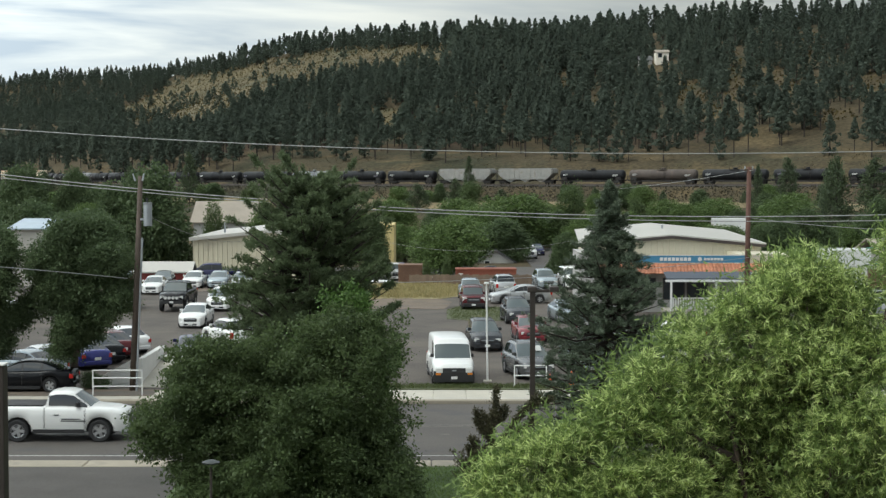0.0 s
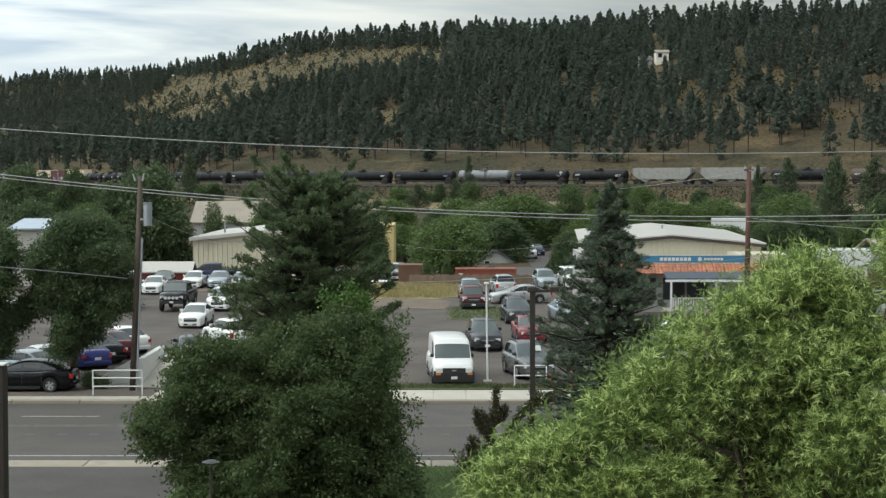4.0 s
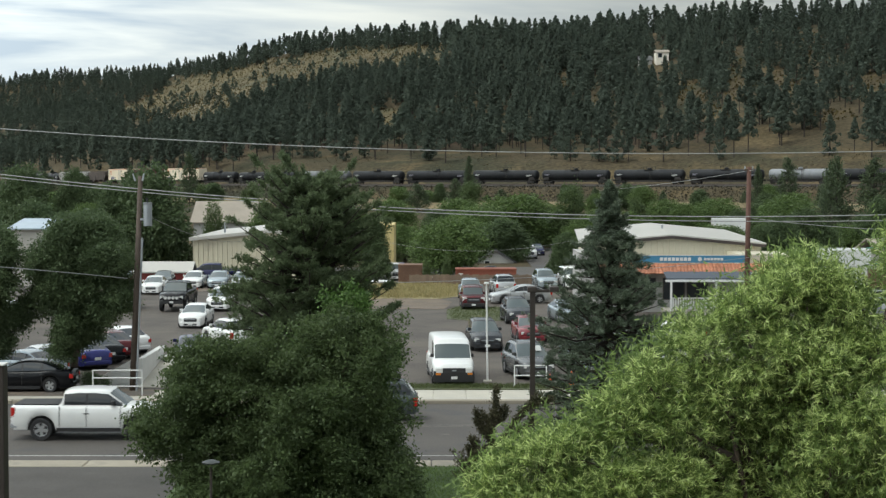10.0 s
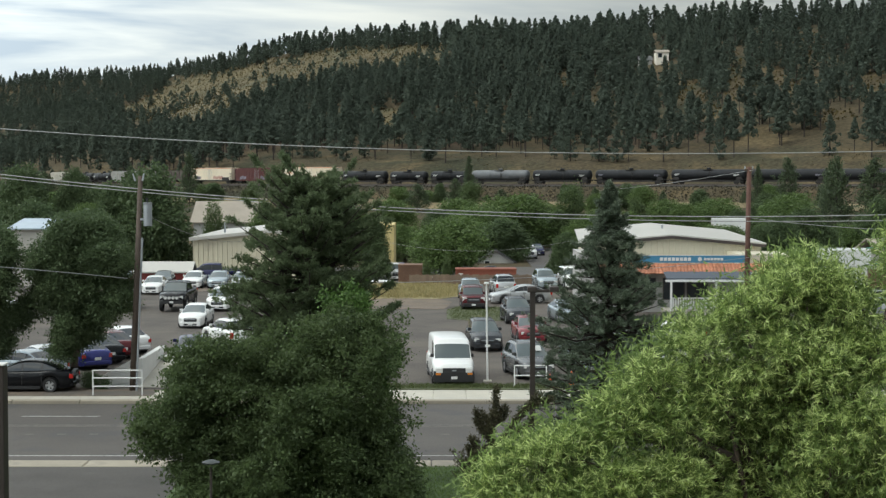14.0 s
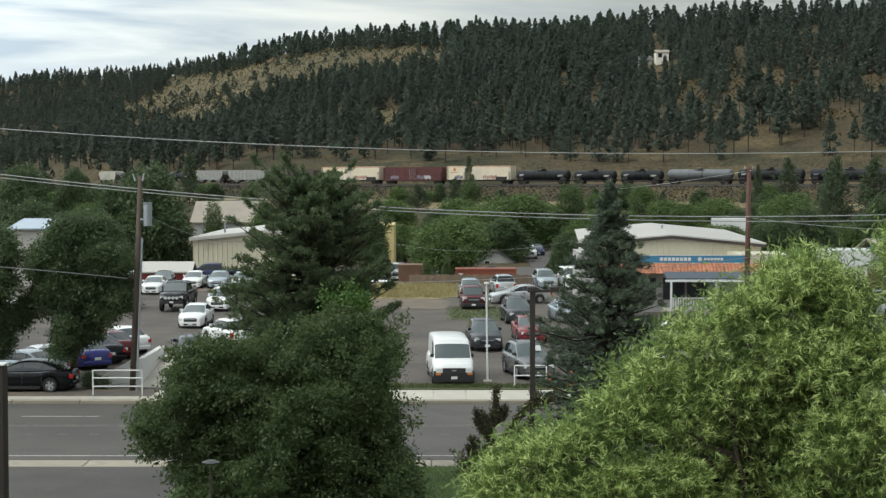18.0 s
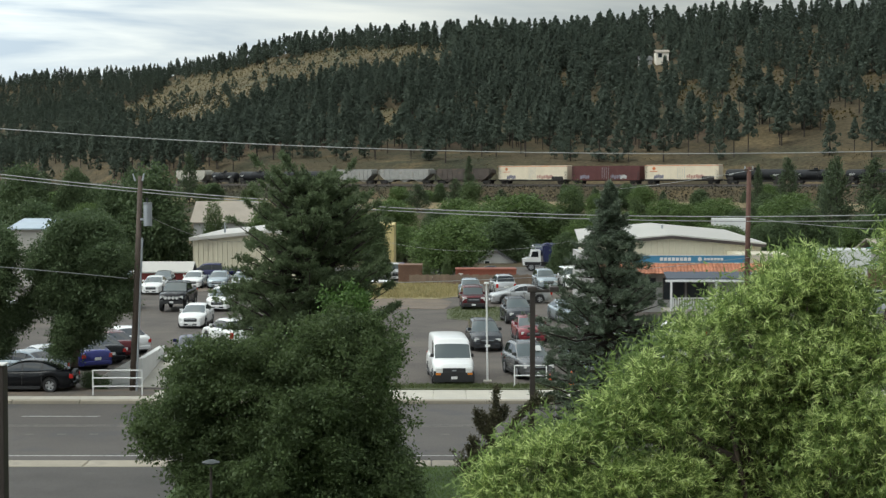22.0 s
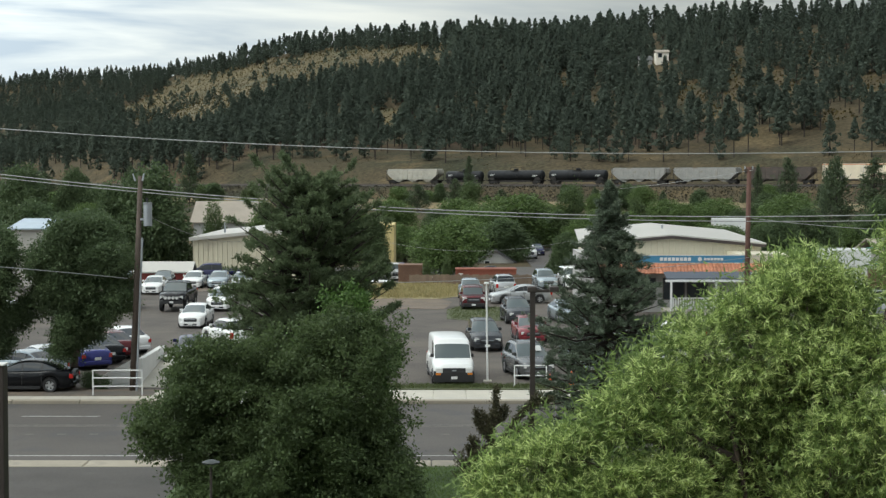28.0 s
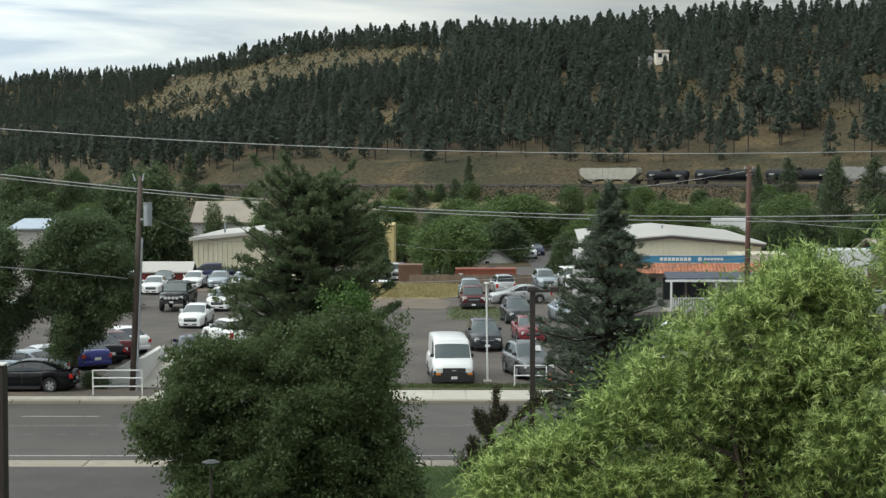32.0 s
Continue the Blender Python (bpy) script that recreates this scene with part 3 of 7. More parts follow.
# stations of the cars, measured forwards from the front of the leading refrigerator car
CONSIST = [
    ("tank", 0, 17.3, TANK_BLACK, 1, BLACK_TANK), ("tank", 17.3, 31, TANK_BLACK, 1, "short black railway tank car"), ("tank", 31, 44.4, TANK_BLACK, 1, "short black railway tank car"),
    ("tank", 44.4, 63.5, TANK_GREY, 0, "dull grey railway tank car"), ("tank", 63.5, 82.3, TANK_BLACK, 1, BLACK_TANK), ("tank", 82.3, 104, TANK_BLACK, 2, BLACK_TANK),
    ("tank", 104, 125.7, TANK_BLACK, 1, BLACK_TANK), ("tank", 125.7, 147, TANK_BLACK, 2, BLACK_TANK), ("tank", 147, 168.3, TANK_BLACK, 1, BLACK_TANK),
    ("tank", 168.3, 189.6, TANK_BLACK, 2, BLACK_TANK), ("tank", 189.6, 207.2, TANK_LIGHT, 0, "light grey railway tank car"), ("tank", 207.2, 225, TANK_BLACK, 3, "black railway tank car with a white diamond placard"),
    ("tank", 225, 242.4, TANK_BLACK, 1, BLACK_TANK), ("hopper", 242.4, 261.3, HOP_GREY, 0, "weathered pale grey covered hopper car"), ("hopper", 261.3, 280.3, HOP_GREY, 0, "weathered pale grey covered hopper car"),
    ("tank", 280.3, 300.6, TANK_BLACK, 1, BLACK_TANK), ("tank", 300.6, 321, HOP_BROWN, 1, "rusty dark brown railway tank car"), ("tank", 321, 340, TANK_BLACK, 1, BLACK_TANK),
    ("tank", 340, 359, TANK_BLACK, 2, BLACK_TANK), ("tank", 359, 378, TANK_BLACK, 1, BLACK_TANK),
    ("box", -21.8, 0, REEFER, 1, "cream refrigerator car with orange stripe and spray paint"), ("box", -43.0, -21.8, BOX_RED, 0, "oxide red boxcar with spray paint"),
    ("box", -65.5, -43.0, REEFER, 1, "cream refrigerator car with orange stripe and spray paint"),
    ("hopper", -85.8, -66.2, HOP_BROWN, 0, "rusty brown covered hopper car"), ("hopper", -105.2, -85.8, HOP_GREY, 0, "weathered pale grey covered hopper car"),
    ("hopper", -122.7, -105.2, HOP_GREY, 0, "weathered pale grey covered hopper car"), ("tank", -141.5, -122.9, TANK_BLACK, 1, BLACK_TANK), ("tank", -160.5, -141.8, TANK_BLACK, 1, BLACK_TANK),
    ("tank", -174.0, -160.8, TANK_BLACK, 1, "short black railway tank car"), ("hopper", -193.3, -174.2, HOP_WHITE, 0, "grimy cream covered hopper car, last of the train"),
]
TRAIN = []
for kind_, q0, q1, mat_, flag_, text_ in CONSIST:
    if kind_ == "tank":
        c_ = tank_car(q1 - q0 - 0.5, mat_, flag_, label=text_)
    elif kind_ == "hopper":
        c_ = hopper_car(q1 - q0 - 0.4, mat_, text_)
    else:
        c_ = box_car(q1 - q0 - 0.5, mat_, text_, flag_)
    tagged(c_, group="cars of the freight train")
    TRAIN.append((c_, (q0 + q1) / 2, q1 - q0))

# where the leading refrigerator car's front stands along the line, by time
TRAIN_T = [0, 3, 6, 9, 12, 14.5, 16.5, 19, 22, 25, 28, 32]
TRAIN_S = [-243.9, -200.0, -154.6, -109.6, -65.0, -28.0, 1.0, 38.0, 83.4, 128.9, 174.5, 235.5]


def train_station(t):
    if t < 0:
        return -243.9 + 14.6 * t
    if t > 32:
        return 235.5 + 15.2 * (t - 32)
    return float(np.interp(t, TRAIN_T, TRAIN_S))


def train_pose(q, length, t):
    s = train_station(t) + q
    a, b = track(s - length * 0.35), track(s + length * 0.35)
    return pose((a[0] + b[0]) / 2, (a[1] + b[1]) / 2, (a[2] + b[2]) / 2, 0, math.degrees(-math.atan2(b[2] - a[2], length * 0.7)), math.degrees(math.atan2(b[1] - a[1], b[0] - a[0])))

# ---- road vehicles: one pattern for each kind, copied with its own paint ----


def paint(name, col, metal=0.0, rough=0.22, spec=0.35):
    return surf(name + "_car_paint", col, 0.05, 1.5, 30, rough, metal, bump=0, coat=0.12 if spec > 0.3 else 0.05, spec=spec)


PAINT = {
    "white": paint("white", (0.74, 0.74, 0.72)), "silver": paint("silver", (0.44, 0.45, 0.45), 0.3), "grey": paint("grey", (0.135, 0.138, 0.14), 0.4),
    "black": paint("black", (0.006, 0.0065, 0.008), spec=0.2), "dark": paint("charcoal", (0.04, 0.042, 0.046), 0.3), "red": paint("red", (0.18, 0.028, 0.034)),
    "maroon": paint("maroon", (0.10, 0.014, 0.017), 0.2), "blue": paint("blue", (0.03, 0.035, 0.16), 0.2), "teal": paint("dark_teal", (0.045, 0.065, 0.072), 0.3),
    "pale_blue": paint("pale_blue_grey", (0.33, 0.38, 0.41), 0.3), "green_grey": paint("green_grey", (0.085, 0.10, 0.098), 0.3), "navy": paint("navy", (0.02, 0.022, 0.07)),
    "tan_silver": paint("warm_silver", (0.50, 0.50, 0.48), 0.35),
}


def lerp(tab, x):
    return float(np.interp(x, [a for a, _ in tab], [b for _, b in tab]))


# length half-extents, belt line (x, z), plan (x, half width), cabin: rear base, rear top, front top, front base, roof z, tumblehome
KINDS = {
    "sedan": dict(top=[(-2.4, 0.86), (-2.25, 0.98), (-1.5, 1.02), (-0.6, 0.97), (0.95, 0.95), (1.6, 0.88), (2.2, 0.80), (2.4, 0.66)], plan=[(-2.4, 0.76), (-2.1, 0.86), (-1, 0.91), (1, 0.91), (1.9, 0.86), (2.2, 0.78), (2.4, 0.60)],
                  z0=0.22, wheels=(-1.38, 1.42, 0.33), cab=(-2.0, -1.05, 0.12, 1.28, 1.45), tw=0.60, split=[-1.0, -0.1], bed=None, dark=0.0),
    "coupe": dict(top=[(-2.4, 0.90), (-2.3, 1.02), (-1.6, 1.04), (-0.6, 0.97), (0.8, 0.95), (1.6, 0.90), (2.25, 0.78), (2.4, 0.62)], plan=[(-2.4, 0.78), (-2.1, 0.90), (-1, 0.95), (1, 0.95), (2.0, 0.88), (2.4, 0.68)],
                  z0=0.2, wheels=(-1.36, 1.36, 0.35), cab=(-1.9, -0.75, -0.05, 0.95, 1.37), tw=0.58, split=[-0.5], bed=None, dark=0.0),
    "suv": dict(top=[(-2.3, 0.95), (-2.2, 1.06), (-1, 1.05), (0.95, 1.04), (1.6, 1.0), (2.15, 0.88), (2.3, 0.68)], plan=[(-2.3, 0.78), (-2.0, 0.9), (-1, 0.93), (1, 0.93), (1.85, 0.89), (2.12, 0.81), (2.3, 0.64)],
                z0=0.28, wheels=(-1.33, 1.35, 0.36), cab=(-2.2, -1.75, 0.0, 1.12, 1.66), tw=0.63, split=[-1.0, -0.25], bed=None, dark=0.12),
    "big_suv": dict(top=[(-2.57, 1.05), (-2.5, 1.26), (-1, 1.25), (1.1, 1.24), (1.9, 1.18), (2.4, 1.10), (2.54, 0.98), (2.57, 0.8)], plan=[(-2.57, 0.9), (-2.3, 1.0), (-1, 1.02), (1, 1.02), (2.2, 0.97), (2.57, 0.82)],
                    z0=0.3, wheels=(-1.45, 1.5, 0.40), cab=(-2.5, -2.3, 0.45, 1.15, 1.88), tw=0.78, split=[-1.15, -0.3], bed=None, dark=0.1),
    "jeep": dict(top=[(-2.15, 1.0), (-2.1, 1.05), (0.95, 1.04), (1.7, 1.0), (2.1, 0.96), (2.15, 0.75)], plan=[(-2.15, 0.84), (-2.0, 0.88), (1, 0.88), (2.0, 0.84), (2.15, 0.76)],
                 z0=0.3, wheels=(-1.3, 1.32, 0.36), cab=(-2.1, -1.95, 0.45, 0.95, 1.67), tw=0.72, split=[-1.05, -0.25], bed=None, dark=0.15),
    "van": dict(top=[(-2.85, 1.0), (-2.8, 1.14), (0, 1.16), (1.75, 1.2), (2.1, 1.15), (2.72, 1.0), (2.85, 0.72)], plan=[(-2.85, 0.95), (-2.6, 1.0), (0, 1.0), (2.0, 1.0), (2.6, 0.93), (2.85, 0.84)],
                z0=0.3, wheels=(-1.65, 1.78, 0.37), cab=(-2.83, -2.72, 1.1, 1.98, 2.12), tw=0.86, split=[0.1], bed=None, dark=0.2),
    "pickup": dict(top=[(-2.65, 1.30), (-2.6, 1.33), (0.05, 1.32), (0.15, 1.32), (1.3, 1.30), (2.0, 1.24), (2.5, 1.14), (2.62, 1.02), (2.65, 0.8)], plan=[(-2.65, 0.96), (-2.5, 0.98), (0, 1.0), (1.2, 1.0), (2.3, 0.96), (2.65, 0.8)],
                   z0=0.4, wheels=(-1.5, 1.62, 0.42), cab=(-0.45, -0.32, 0.62, 1.32, 1.90), tw=0.74, split=[], bed=(-2.58, -0.55), dark=0.0),
    "crew_pickup": dict(top=[(-2.92, 1.30), (-2.85, 1.34), (-0.6, 1.32), (1.3, 1.32), (2.1, 1.27), (2.7, 1.18), (2.88, 1.05), (2.92, 0.8)], plan=[(-2.92, 0.96), (-2.8, 0.98), (0, 1.0), (1.2, 1.0), (2.5, 0.97), (2.92, 0.8)],
                        z0=0.42, wheels=(-1.78, 1.86, 0.43), cab=(-1.05, -0.9, 0.78, 1.5, 1.93), tw=0.78, split=[-0.05], bed=(-2.84, -1.15), dark=0.0),
}


LIFTED = dict(KINDS["crew_pickup"])
LIFTED.update(top=[(x, z + 0.14) for x, z in LIFTED["top"]], z0=0.66, wheels=(-1.78, 1.84, 0.50), cab=(-1.05, -0.9, 0.75, 1.55, 2.14))
KINDS["lifted_pickup"] = LIFTED


def build_wheel(car, x, y, r, name="wheel"):
    w = new(name)
    w.parent, w.location = car, (x, y, r)
    sgn = 1 if y > 0 else -1
    bm = bmesh.new()
    n = 22
    prof = [(-0.11, r * 0.62), (-0.12, r * 0.93), (-0.085, r), (0.085, r), (0.12, r * 0.93), (0.11, r * 0.62)]
    rings = [[bm.verts.new((q * math.cos(2 * math.pi * k / n), o, q * math.sin(2 * math.pi * k / n))) for k in range(n)] for o, q in prof]
    for a, b in zip(rings, rings[1:] + rings[:1]):
        for k in range(n):
            bm.faces.new((a[k], a[(k + 1) % n], b[(k + 1) % n], b[k]))
    part("tyre", bm, RUBBER, w)
    bm = bmesh.new()
    tube(bm, [(0, sgn * 0.02, 0), (0, sgn * 0.05, 0)], [r * 0.63, r * 0.63], n)
    part("rim_disc", bm, BLACK_TRIM, w)
    bm = bmesh.new()
    for k in range(5):
        a = 2 * math.pi * k / 5
        c, s = math.cos(a), math.sin(a)
        o0, o1 = sgn * 0.055, sgn * 0.095
        q = []
        for rr, hw in ((r * 0.12, r * 0.12), (r * 0.62, r * 0.16)):
            for d in (-hw, hw):
                q.append((rr * c - d * s, rr * s + d * c))
        va = [bm.verts.new((q[i][0], o1, q[i][1])) for i in (0, 1, 3, 2)]
        vb = [bm.verts.new((q[i][0], o0, q[i][1])) for i in (0, 1, 3, 2)]
        bm.faces.new(va)
        for i in range(4):
            bm.faces.new((va[i], vb[i], vb[(i + 1) % 4], va[(i + 1) % 4]))
    tube(bm, [(0, sgn * 0.05, 0), (0, sgn * 0.1, 0)], [r * 0.2, r * 0.16], 10)
    rim = [[bm.verts.new((q * math.cos(2 * math.pi * k / n), o, q * math.sin(2 * math.pi * k / n))) for k in range(n)] for o, q in ((sgn * 0.09, r * 0.57), (sgn * 0.1, r * 0.65))]
    for k in range(n):
        bm.faces.new((rim[0][k], rim[0][(k + 1) % n], rim[1][(k + 1) % n], rim[1][k]))
    part("rim", bm, ALLOY, w)
    return w


def painted(ob, mat):
    ob.material_slots[0].link = "OBJECT"
    ob.material_slots[0].material = mat
    return ob


def build_vehicle(kind, mat, label="", category="car", name="car"):
    K = KINDS[kind]
    car = thing(name, label, category)
    xr, xf, r = K["wheels"]
    ra, z0 = r + (0.11 if K["bed"] or kind == "big_suv" else 0.07), K["z0"]
    xs = {round(x, 3) for x, _ in K["top"]} | {round(x, 3) for x, _ in K["plan"]}
    for xw in (xr, xf):
        xs |= {round(xw + ra * math.cos(a * math.pi / 8), 3) for a in range(9)} | {round(xw - ra - 0.02, 3), round(xw + ra + 0.02, 3)}
    xs = sorted(xs)
    bm = bmesh.new()
    rings = []
    for x in xs:
        zb = z0
        for xw in (xr, xf):
            if abs(x - xw) <= ra + 1e-6:
                zb = max(zb, r + math.sqrt(max(ra * ra - (x - xw) ** 2, 0)))
        zt, hw = lerp(K["top"], x), lerp(K["plan"], x)
        end = abs(x) > abs(xs[0]) - 0.02
        if end:
            zb += 0.12
        zb = min(zb, zt - 0.08)
        d = zt - zb
        sec = [(hw * 0.93, zb), (hw * 0.99, zb + 0.22 * d), (hw, zb + 0.62 * d), (hw * 0.97, zb + 0.86 * d), (hw * 0.90, zt), (hw * 0.5, zt + 0.035), (0, zt + 0.05)]
        ring = [bm.verts.new((x, -y, z)) for y, z in sec] + [bm.verts.new((x, y, z)) for y, z in sec[-2::-1]]
        rings.append(ring)
    for a, b in zip(rings, rings[1:]):
        for i in range(len(a) - 1):
            bm.faces.new((a[i], a[i + 1], b[i + 1], b[i]))
    bm.faces.new(rings[0][::-1])
    bm.faces.new(rings[-1])
    bmesh.ops.recalc_face_normals(bm, faces=bm.faces)
    body = painted(part("body", bm, mat, car, smooth=True), mat)
    # cabin: one curved shell, cut into roof and pillars, windshield, rear window and side windows
    x0, x1, x2, x3, zr = K["cab"]
    w0 = lambda x: lerp(K["plan"], x) * 0.90
    tw = K["tw"]
    zb = lambda x: lerp(K["top"], x) - 0.02
    prof = [(x0, zb(x0) + 0.01), (x1, zr - 0.06), (x1 + (x2 - x1) * 0.3, zr - 0.005), (x1 + (x2 - x1) * 0.7, zr - 0.005), (x2, zr - 0.06), (x3, zb(x3) + 0.01)]
    st = [x0 + (x1 - x0) * t for t in (0, 0.12, 0.4, 0.7, 0.92)] + [x1 + (x2 - x1) * t for t in (0, 0.1, 0.3, 0.5, 0.7, 0.9, 1)] + [x2 + (x3 - x2) * t for t in (0.08, 0.25, 0.5, 0.75, 0.93, 1)]
    for c in K["split"]:
        st += [c - 0.045, c + 0.045]
    st = sorted(set(round(x, 3) for x in st))
    grid = []
    for x in st:
        T, b = lerp(prof, x), zb(x)
        h = max(T - b, 0.005)
        wy = lambda z: w0(x) + (tw - w0(x)) * min(max((z - b) / (zr - b), 0), 1)
        sec = [(wy(b), b), (wy(b + 0.10 * h), b + 0.10 * h), (wy(b + 0.45 * h) * 1.01, b + 0.45 * h), (wy(b + 0.82 * h) * 0.995, b + 0.82 * h), (wy(T) * 0.955, b + 0.95 * h), (wy(T) * 0.86, T), (wy(T) * 0.45, T + 0.02 * min(1, h * 3)), (0, T + 0.028 * min(1, h * 3))]
        grid.append([(x, -y, z) for y, z in sec] + [(x, y, z) for y, z in sec[-2::-1]])
    nsec = len(grid[0])
    groups = {}
    for i in range(len(st) - 1):
        xm = (st[i] + st[i + 1]) / 2
        for j in range(nsec - 1):
            jj = min(j, nsec - 2 - j)
            key = "cabin"
            if jj >= 4 and xm > x2 + (x3 - x2) * (0.07 if kind != "van" else 0.24) and xm < x3 - 0.05 * (x3 - x2):
                key = "windshield"
            elif jj >= 4 and xm < x1 - (x1 - x0) * 0.05 and xm > x0 + (x1 - x0) * 0.1 and kind != "van":
                key = "rear_window"
            elif jj in (1, 2):
                lo_, hi_ = x0 + (x1 - x0) * (0.45 if not K["bed"] else 0.95), x2 + (x3 - x2) * 0.72
                if kind == "van":
                    lo_ = K["split"][0]
                pillar = any(abs(xm - c) < 0.046 for c in K["split"])
                if lo_ < xm < hi_ and pillar:
                    key = "window_pillar%d_%d" % (0 if j < nsec / 2 else 1, sum(1 for c in K["split"] if xm > c + 0.05))
                elif lo_ < xm < hi_:
                    key = "side_window%d_%d" % (0 if j < nsec / 2 else 1, sum(1 for c in K["split"] if xm > c))
            groups.setdefault(key, []).append((i, j))
    for key, cells in groups.items():
        bm = bmesh.new()
        vs = {}

        def vert(i, j):
            if (i, j) not in vs:
                vs[i, j] = bm.verts.new(grid[i][j])
            return vs[i, j]
        for i, j in cells:
            f = [vert(i, j), vert(i, j + 1), vert(i + 1, j + 1), vert(i + 1, j)]
            bm.faces.new(f)
        bmesh.ops.recalc_face_normals(bm, faces=bm.faces)
        if key == "cabin":
            painted(part("cabin", bm, mat, car, smooth=True), mat)
        else:
            part(key.split("0")[0].split("1_")[0].rstrip("_"), bm, SHIELD if key == "windshield" else BLACK_TRIM if key.startswith("window_pillar") else GLASS, car, smooth=True)
    for s in (-1, 1):
        bm = bmesh.new()
        ym = s * (w0(x3 - 0.35) + 0.14)
        box(bm, x3 - 0.60, x3 - 0.46, min(ym, ym - s * 0.2), max(ym, ym - s * 0.2), zb(x3 - 0.4) + 0.06, zb(x3 - 0.4) + 0.23, 0.03)
        painted(part("mirror", bm, BLACK_TRIM if K["bed"] or kind == "van" else mat, car), BLACK_TRIM if K["bed"] or kind == "van" else mat)
    # lamps, grille, bumpers
    xe, xb_ = K["top"][-1][0], K["top"][0][0]
    wf, wr = lerp(K["plan"], xe - 0.1), lerp(K["plan"], xb_ + 0.08)
    zf, zk = lerp(K["top"], xe - 0.08), lerp(K["top"], xb_ + 0.05)
    big = kind in ("van", "pickup", "crew_pickup", "lifted_pickup", "jeep", "big_suv")
    for s in (-1, 1):
        bm = bmesh.new()
        box(bm, xe - 0.42, xe + (0.05 if kind == "van" else -0.02), s * wf * 0.80 - 0.17, s * wf * 0.80 + 0.17, zf - (0.25 if big else 0.17), zf - 0.02, 0.03)
        part("headlight", bm, LAMP_CLEAR, car)
        if kind == "van":
            bm = bmesh.new()
            box(bm, xe - 0.3, xe + 0.055, s * wf * 0.86 - 0.13, s * wf * 0.86 + 0.13, zf - 0.36, zf - 0.26, 0.02)
            part("indicator", bm, LAMP_AMBER, car)
        bm = bmesh.new()
        hh = 0.34 if big or kind == "suv" else 0.2
        box(bm, xb_ - 0.01, xb_ + 0.16, s * wr * 0.9 - 0.1, s * wr * 0.9 + 0.1, zk - hh - 0.05, zk - 0.05, 0.02)
        part("taillight", bm, LAMP_RED, car)
        bm = bmesh.new()
        for xh in ([c for c in K["split"]] or [0.0]):
            yh = s * lerp(K["plan"], xh)
            box(bm, xh - 0.12, xh + 0.10, yh * 0.995 - 0.02, yh * 0.995 + 0.02, 0.80 * zr * 0.6 + 0.10, 0.80 * zr * 0.6 + 0.14)
        part("door_handle", bm, BLACK_TRIM, car)
        seams = [min(x3 - 0.25, xf - ra - 0.03)] + list(K["split"]) + ([x0 - 0.03] if K["bed"] else [])
        for xh in seams:
            bm = bmesh.new()
            yh, d_ = s * lerp(K["plan"], xh), lerp(K["top"], xh) - z0
            prof_ = [(1.0, 0.14), (1.0, 0.62), (0.975, 0.86), (0.92, 0.98)]
            for (wa, fa), (wb_, fb) in zip(prof_, prof_[1:]):
                a_, b_ = yh * wa + s * 0.006, yh * wb_ + s * 0.006
                quad(bm, (xh - 0.014, a_, z0 + fa * d_), (xh + 0.014, a_, z0 + fa * d_), (xh + 0.014, b_, z0 + fb * d_), (xh - 0.014, b_, z0 + fb * d_))
            bmesh.ops.remove_doubles(bm, verts=bm.verts, dist=0.001)
            part("door_seam", bm, BLACK_TRIM, car)
        bm = bmesh.new()
        ys = s * lerp(K["plan"], 0) * 0.97
        box(bm, xr + ra + 0.05, xf - ra - 0.05, ys - 0.03, ys + 0.03, z0 - 0.06, z0 + 0.08)
        part("sill", bm, BLACK_TRIM, car)
    bm = bmesh.new()
    box(bm, xe - 0.25, xe + 0.03, -wf * (0.96 if kind == "van" else 0.6), wf * (0.96 if kind == "van" else 0.6), (z0 + 0.27) if big else zf - 0.26, zf - 0.04, 0.02)
    grille = part("grille", bm, BLACK_TRIM, car)
    bm = bmesh.new()
    zg = ((z0 + 0.27) * 0.4 + (zf - 0.04) * 0.6) if big else zf - 0.12
    box(bm, xe + 0.03, xe + 0.045, -wf * (0.5 if kind != "van" else 0.12), wf * (0.5 if kind != "van" else 0.12), zg - 0.03, zg + 0.03)
    part("grille_bar", bm, GREY_STEEL, grille)
    bm = bmesh.new()
    box(bm, xe + 0.04, xe + 0.055, -0.15, 0.15, z0 + 0.03, z0 + 0.16)
    part("number_plate", bm, WHITE_STEEL, car)
    bm = bmesh.new()
    box(bm, xb_ - 0.065, xb_ - 0.045, -0.17, 0.17, z0 + 0.32, z0 + 0.46)
    part("number_plate", bm, WHITE_STEEL, car)
    bm = bmesh.new()
    ww = wf * (0.99 if kind != "van" else 1.1)
    box(bm, xe - 0.3, xe + 0.045, -ww, ww, z0 - (0.04 if kind != "van" else 0.1), z0 + (0.24 if kind != "van" else 0.42), 0.05)
    soft = kind in ("sedan", "coupe", "suv", "big_suv")
    bumper = part("front_bumper", bm, GREY_STEEL if kind in ("pickup", "crew_pickup") else BLACK_TRIM, car)
    if soft:
        painted(bumper, mat)
        bm = bmesh.new()
        box(bm, xe + 0.03, xe + 0.052, -ww * 0.62, ww * 0.62, z0 + 0.0, z0 + 0.11, 0.01)
        part("lower_intake", bm, BLACK_TRIM, bumper)
    bm = bmesh.new()
    box(bm, xb_ - 0.05, xb_ + 0.25, -wr * 0.98, wr * 0.98, z0 + 0.08, z0 + 0.28, 0.05)
    bumper = part("rear_bumper", bm, BLACK_TRIM if not K["bed"] else GREY_STEEL, car)
    if soft:
        painted(bumper, mat)
    bm = bmesh.new()
    hw = lerp(K["plan"], 0) * 0.74
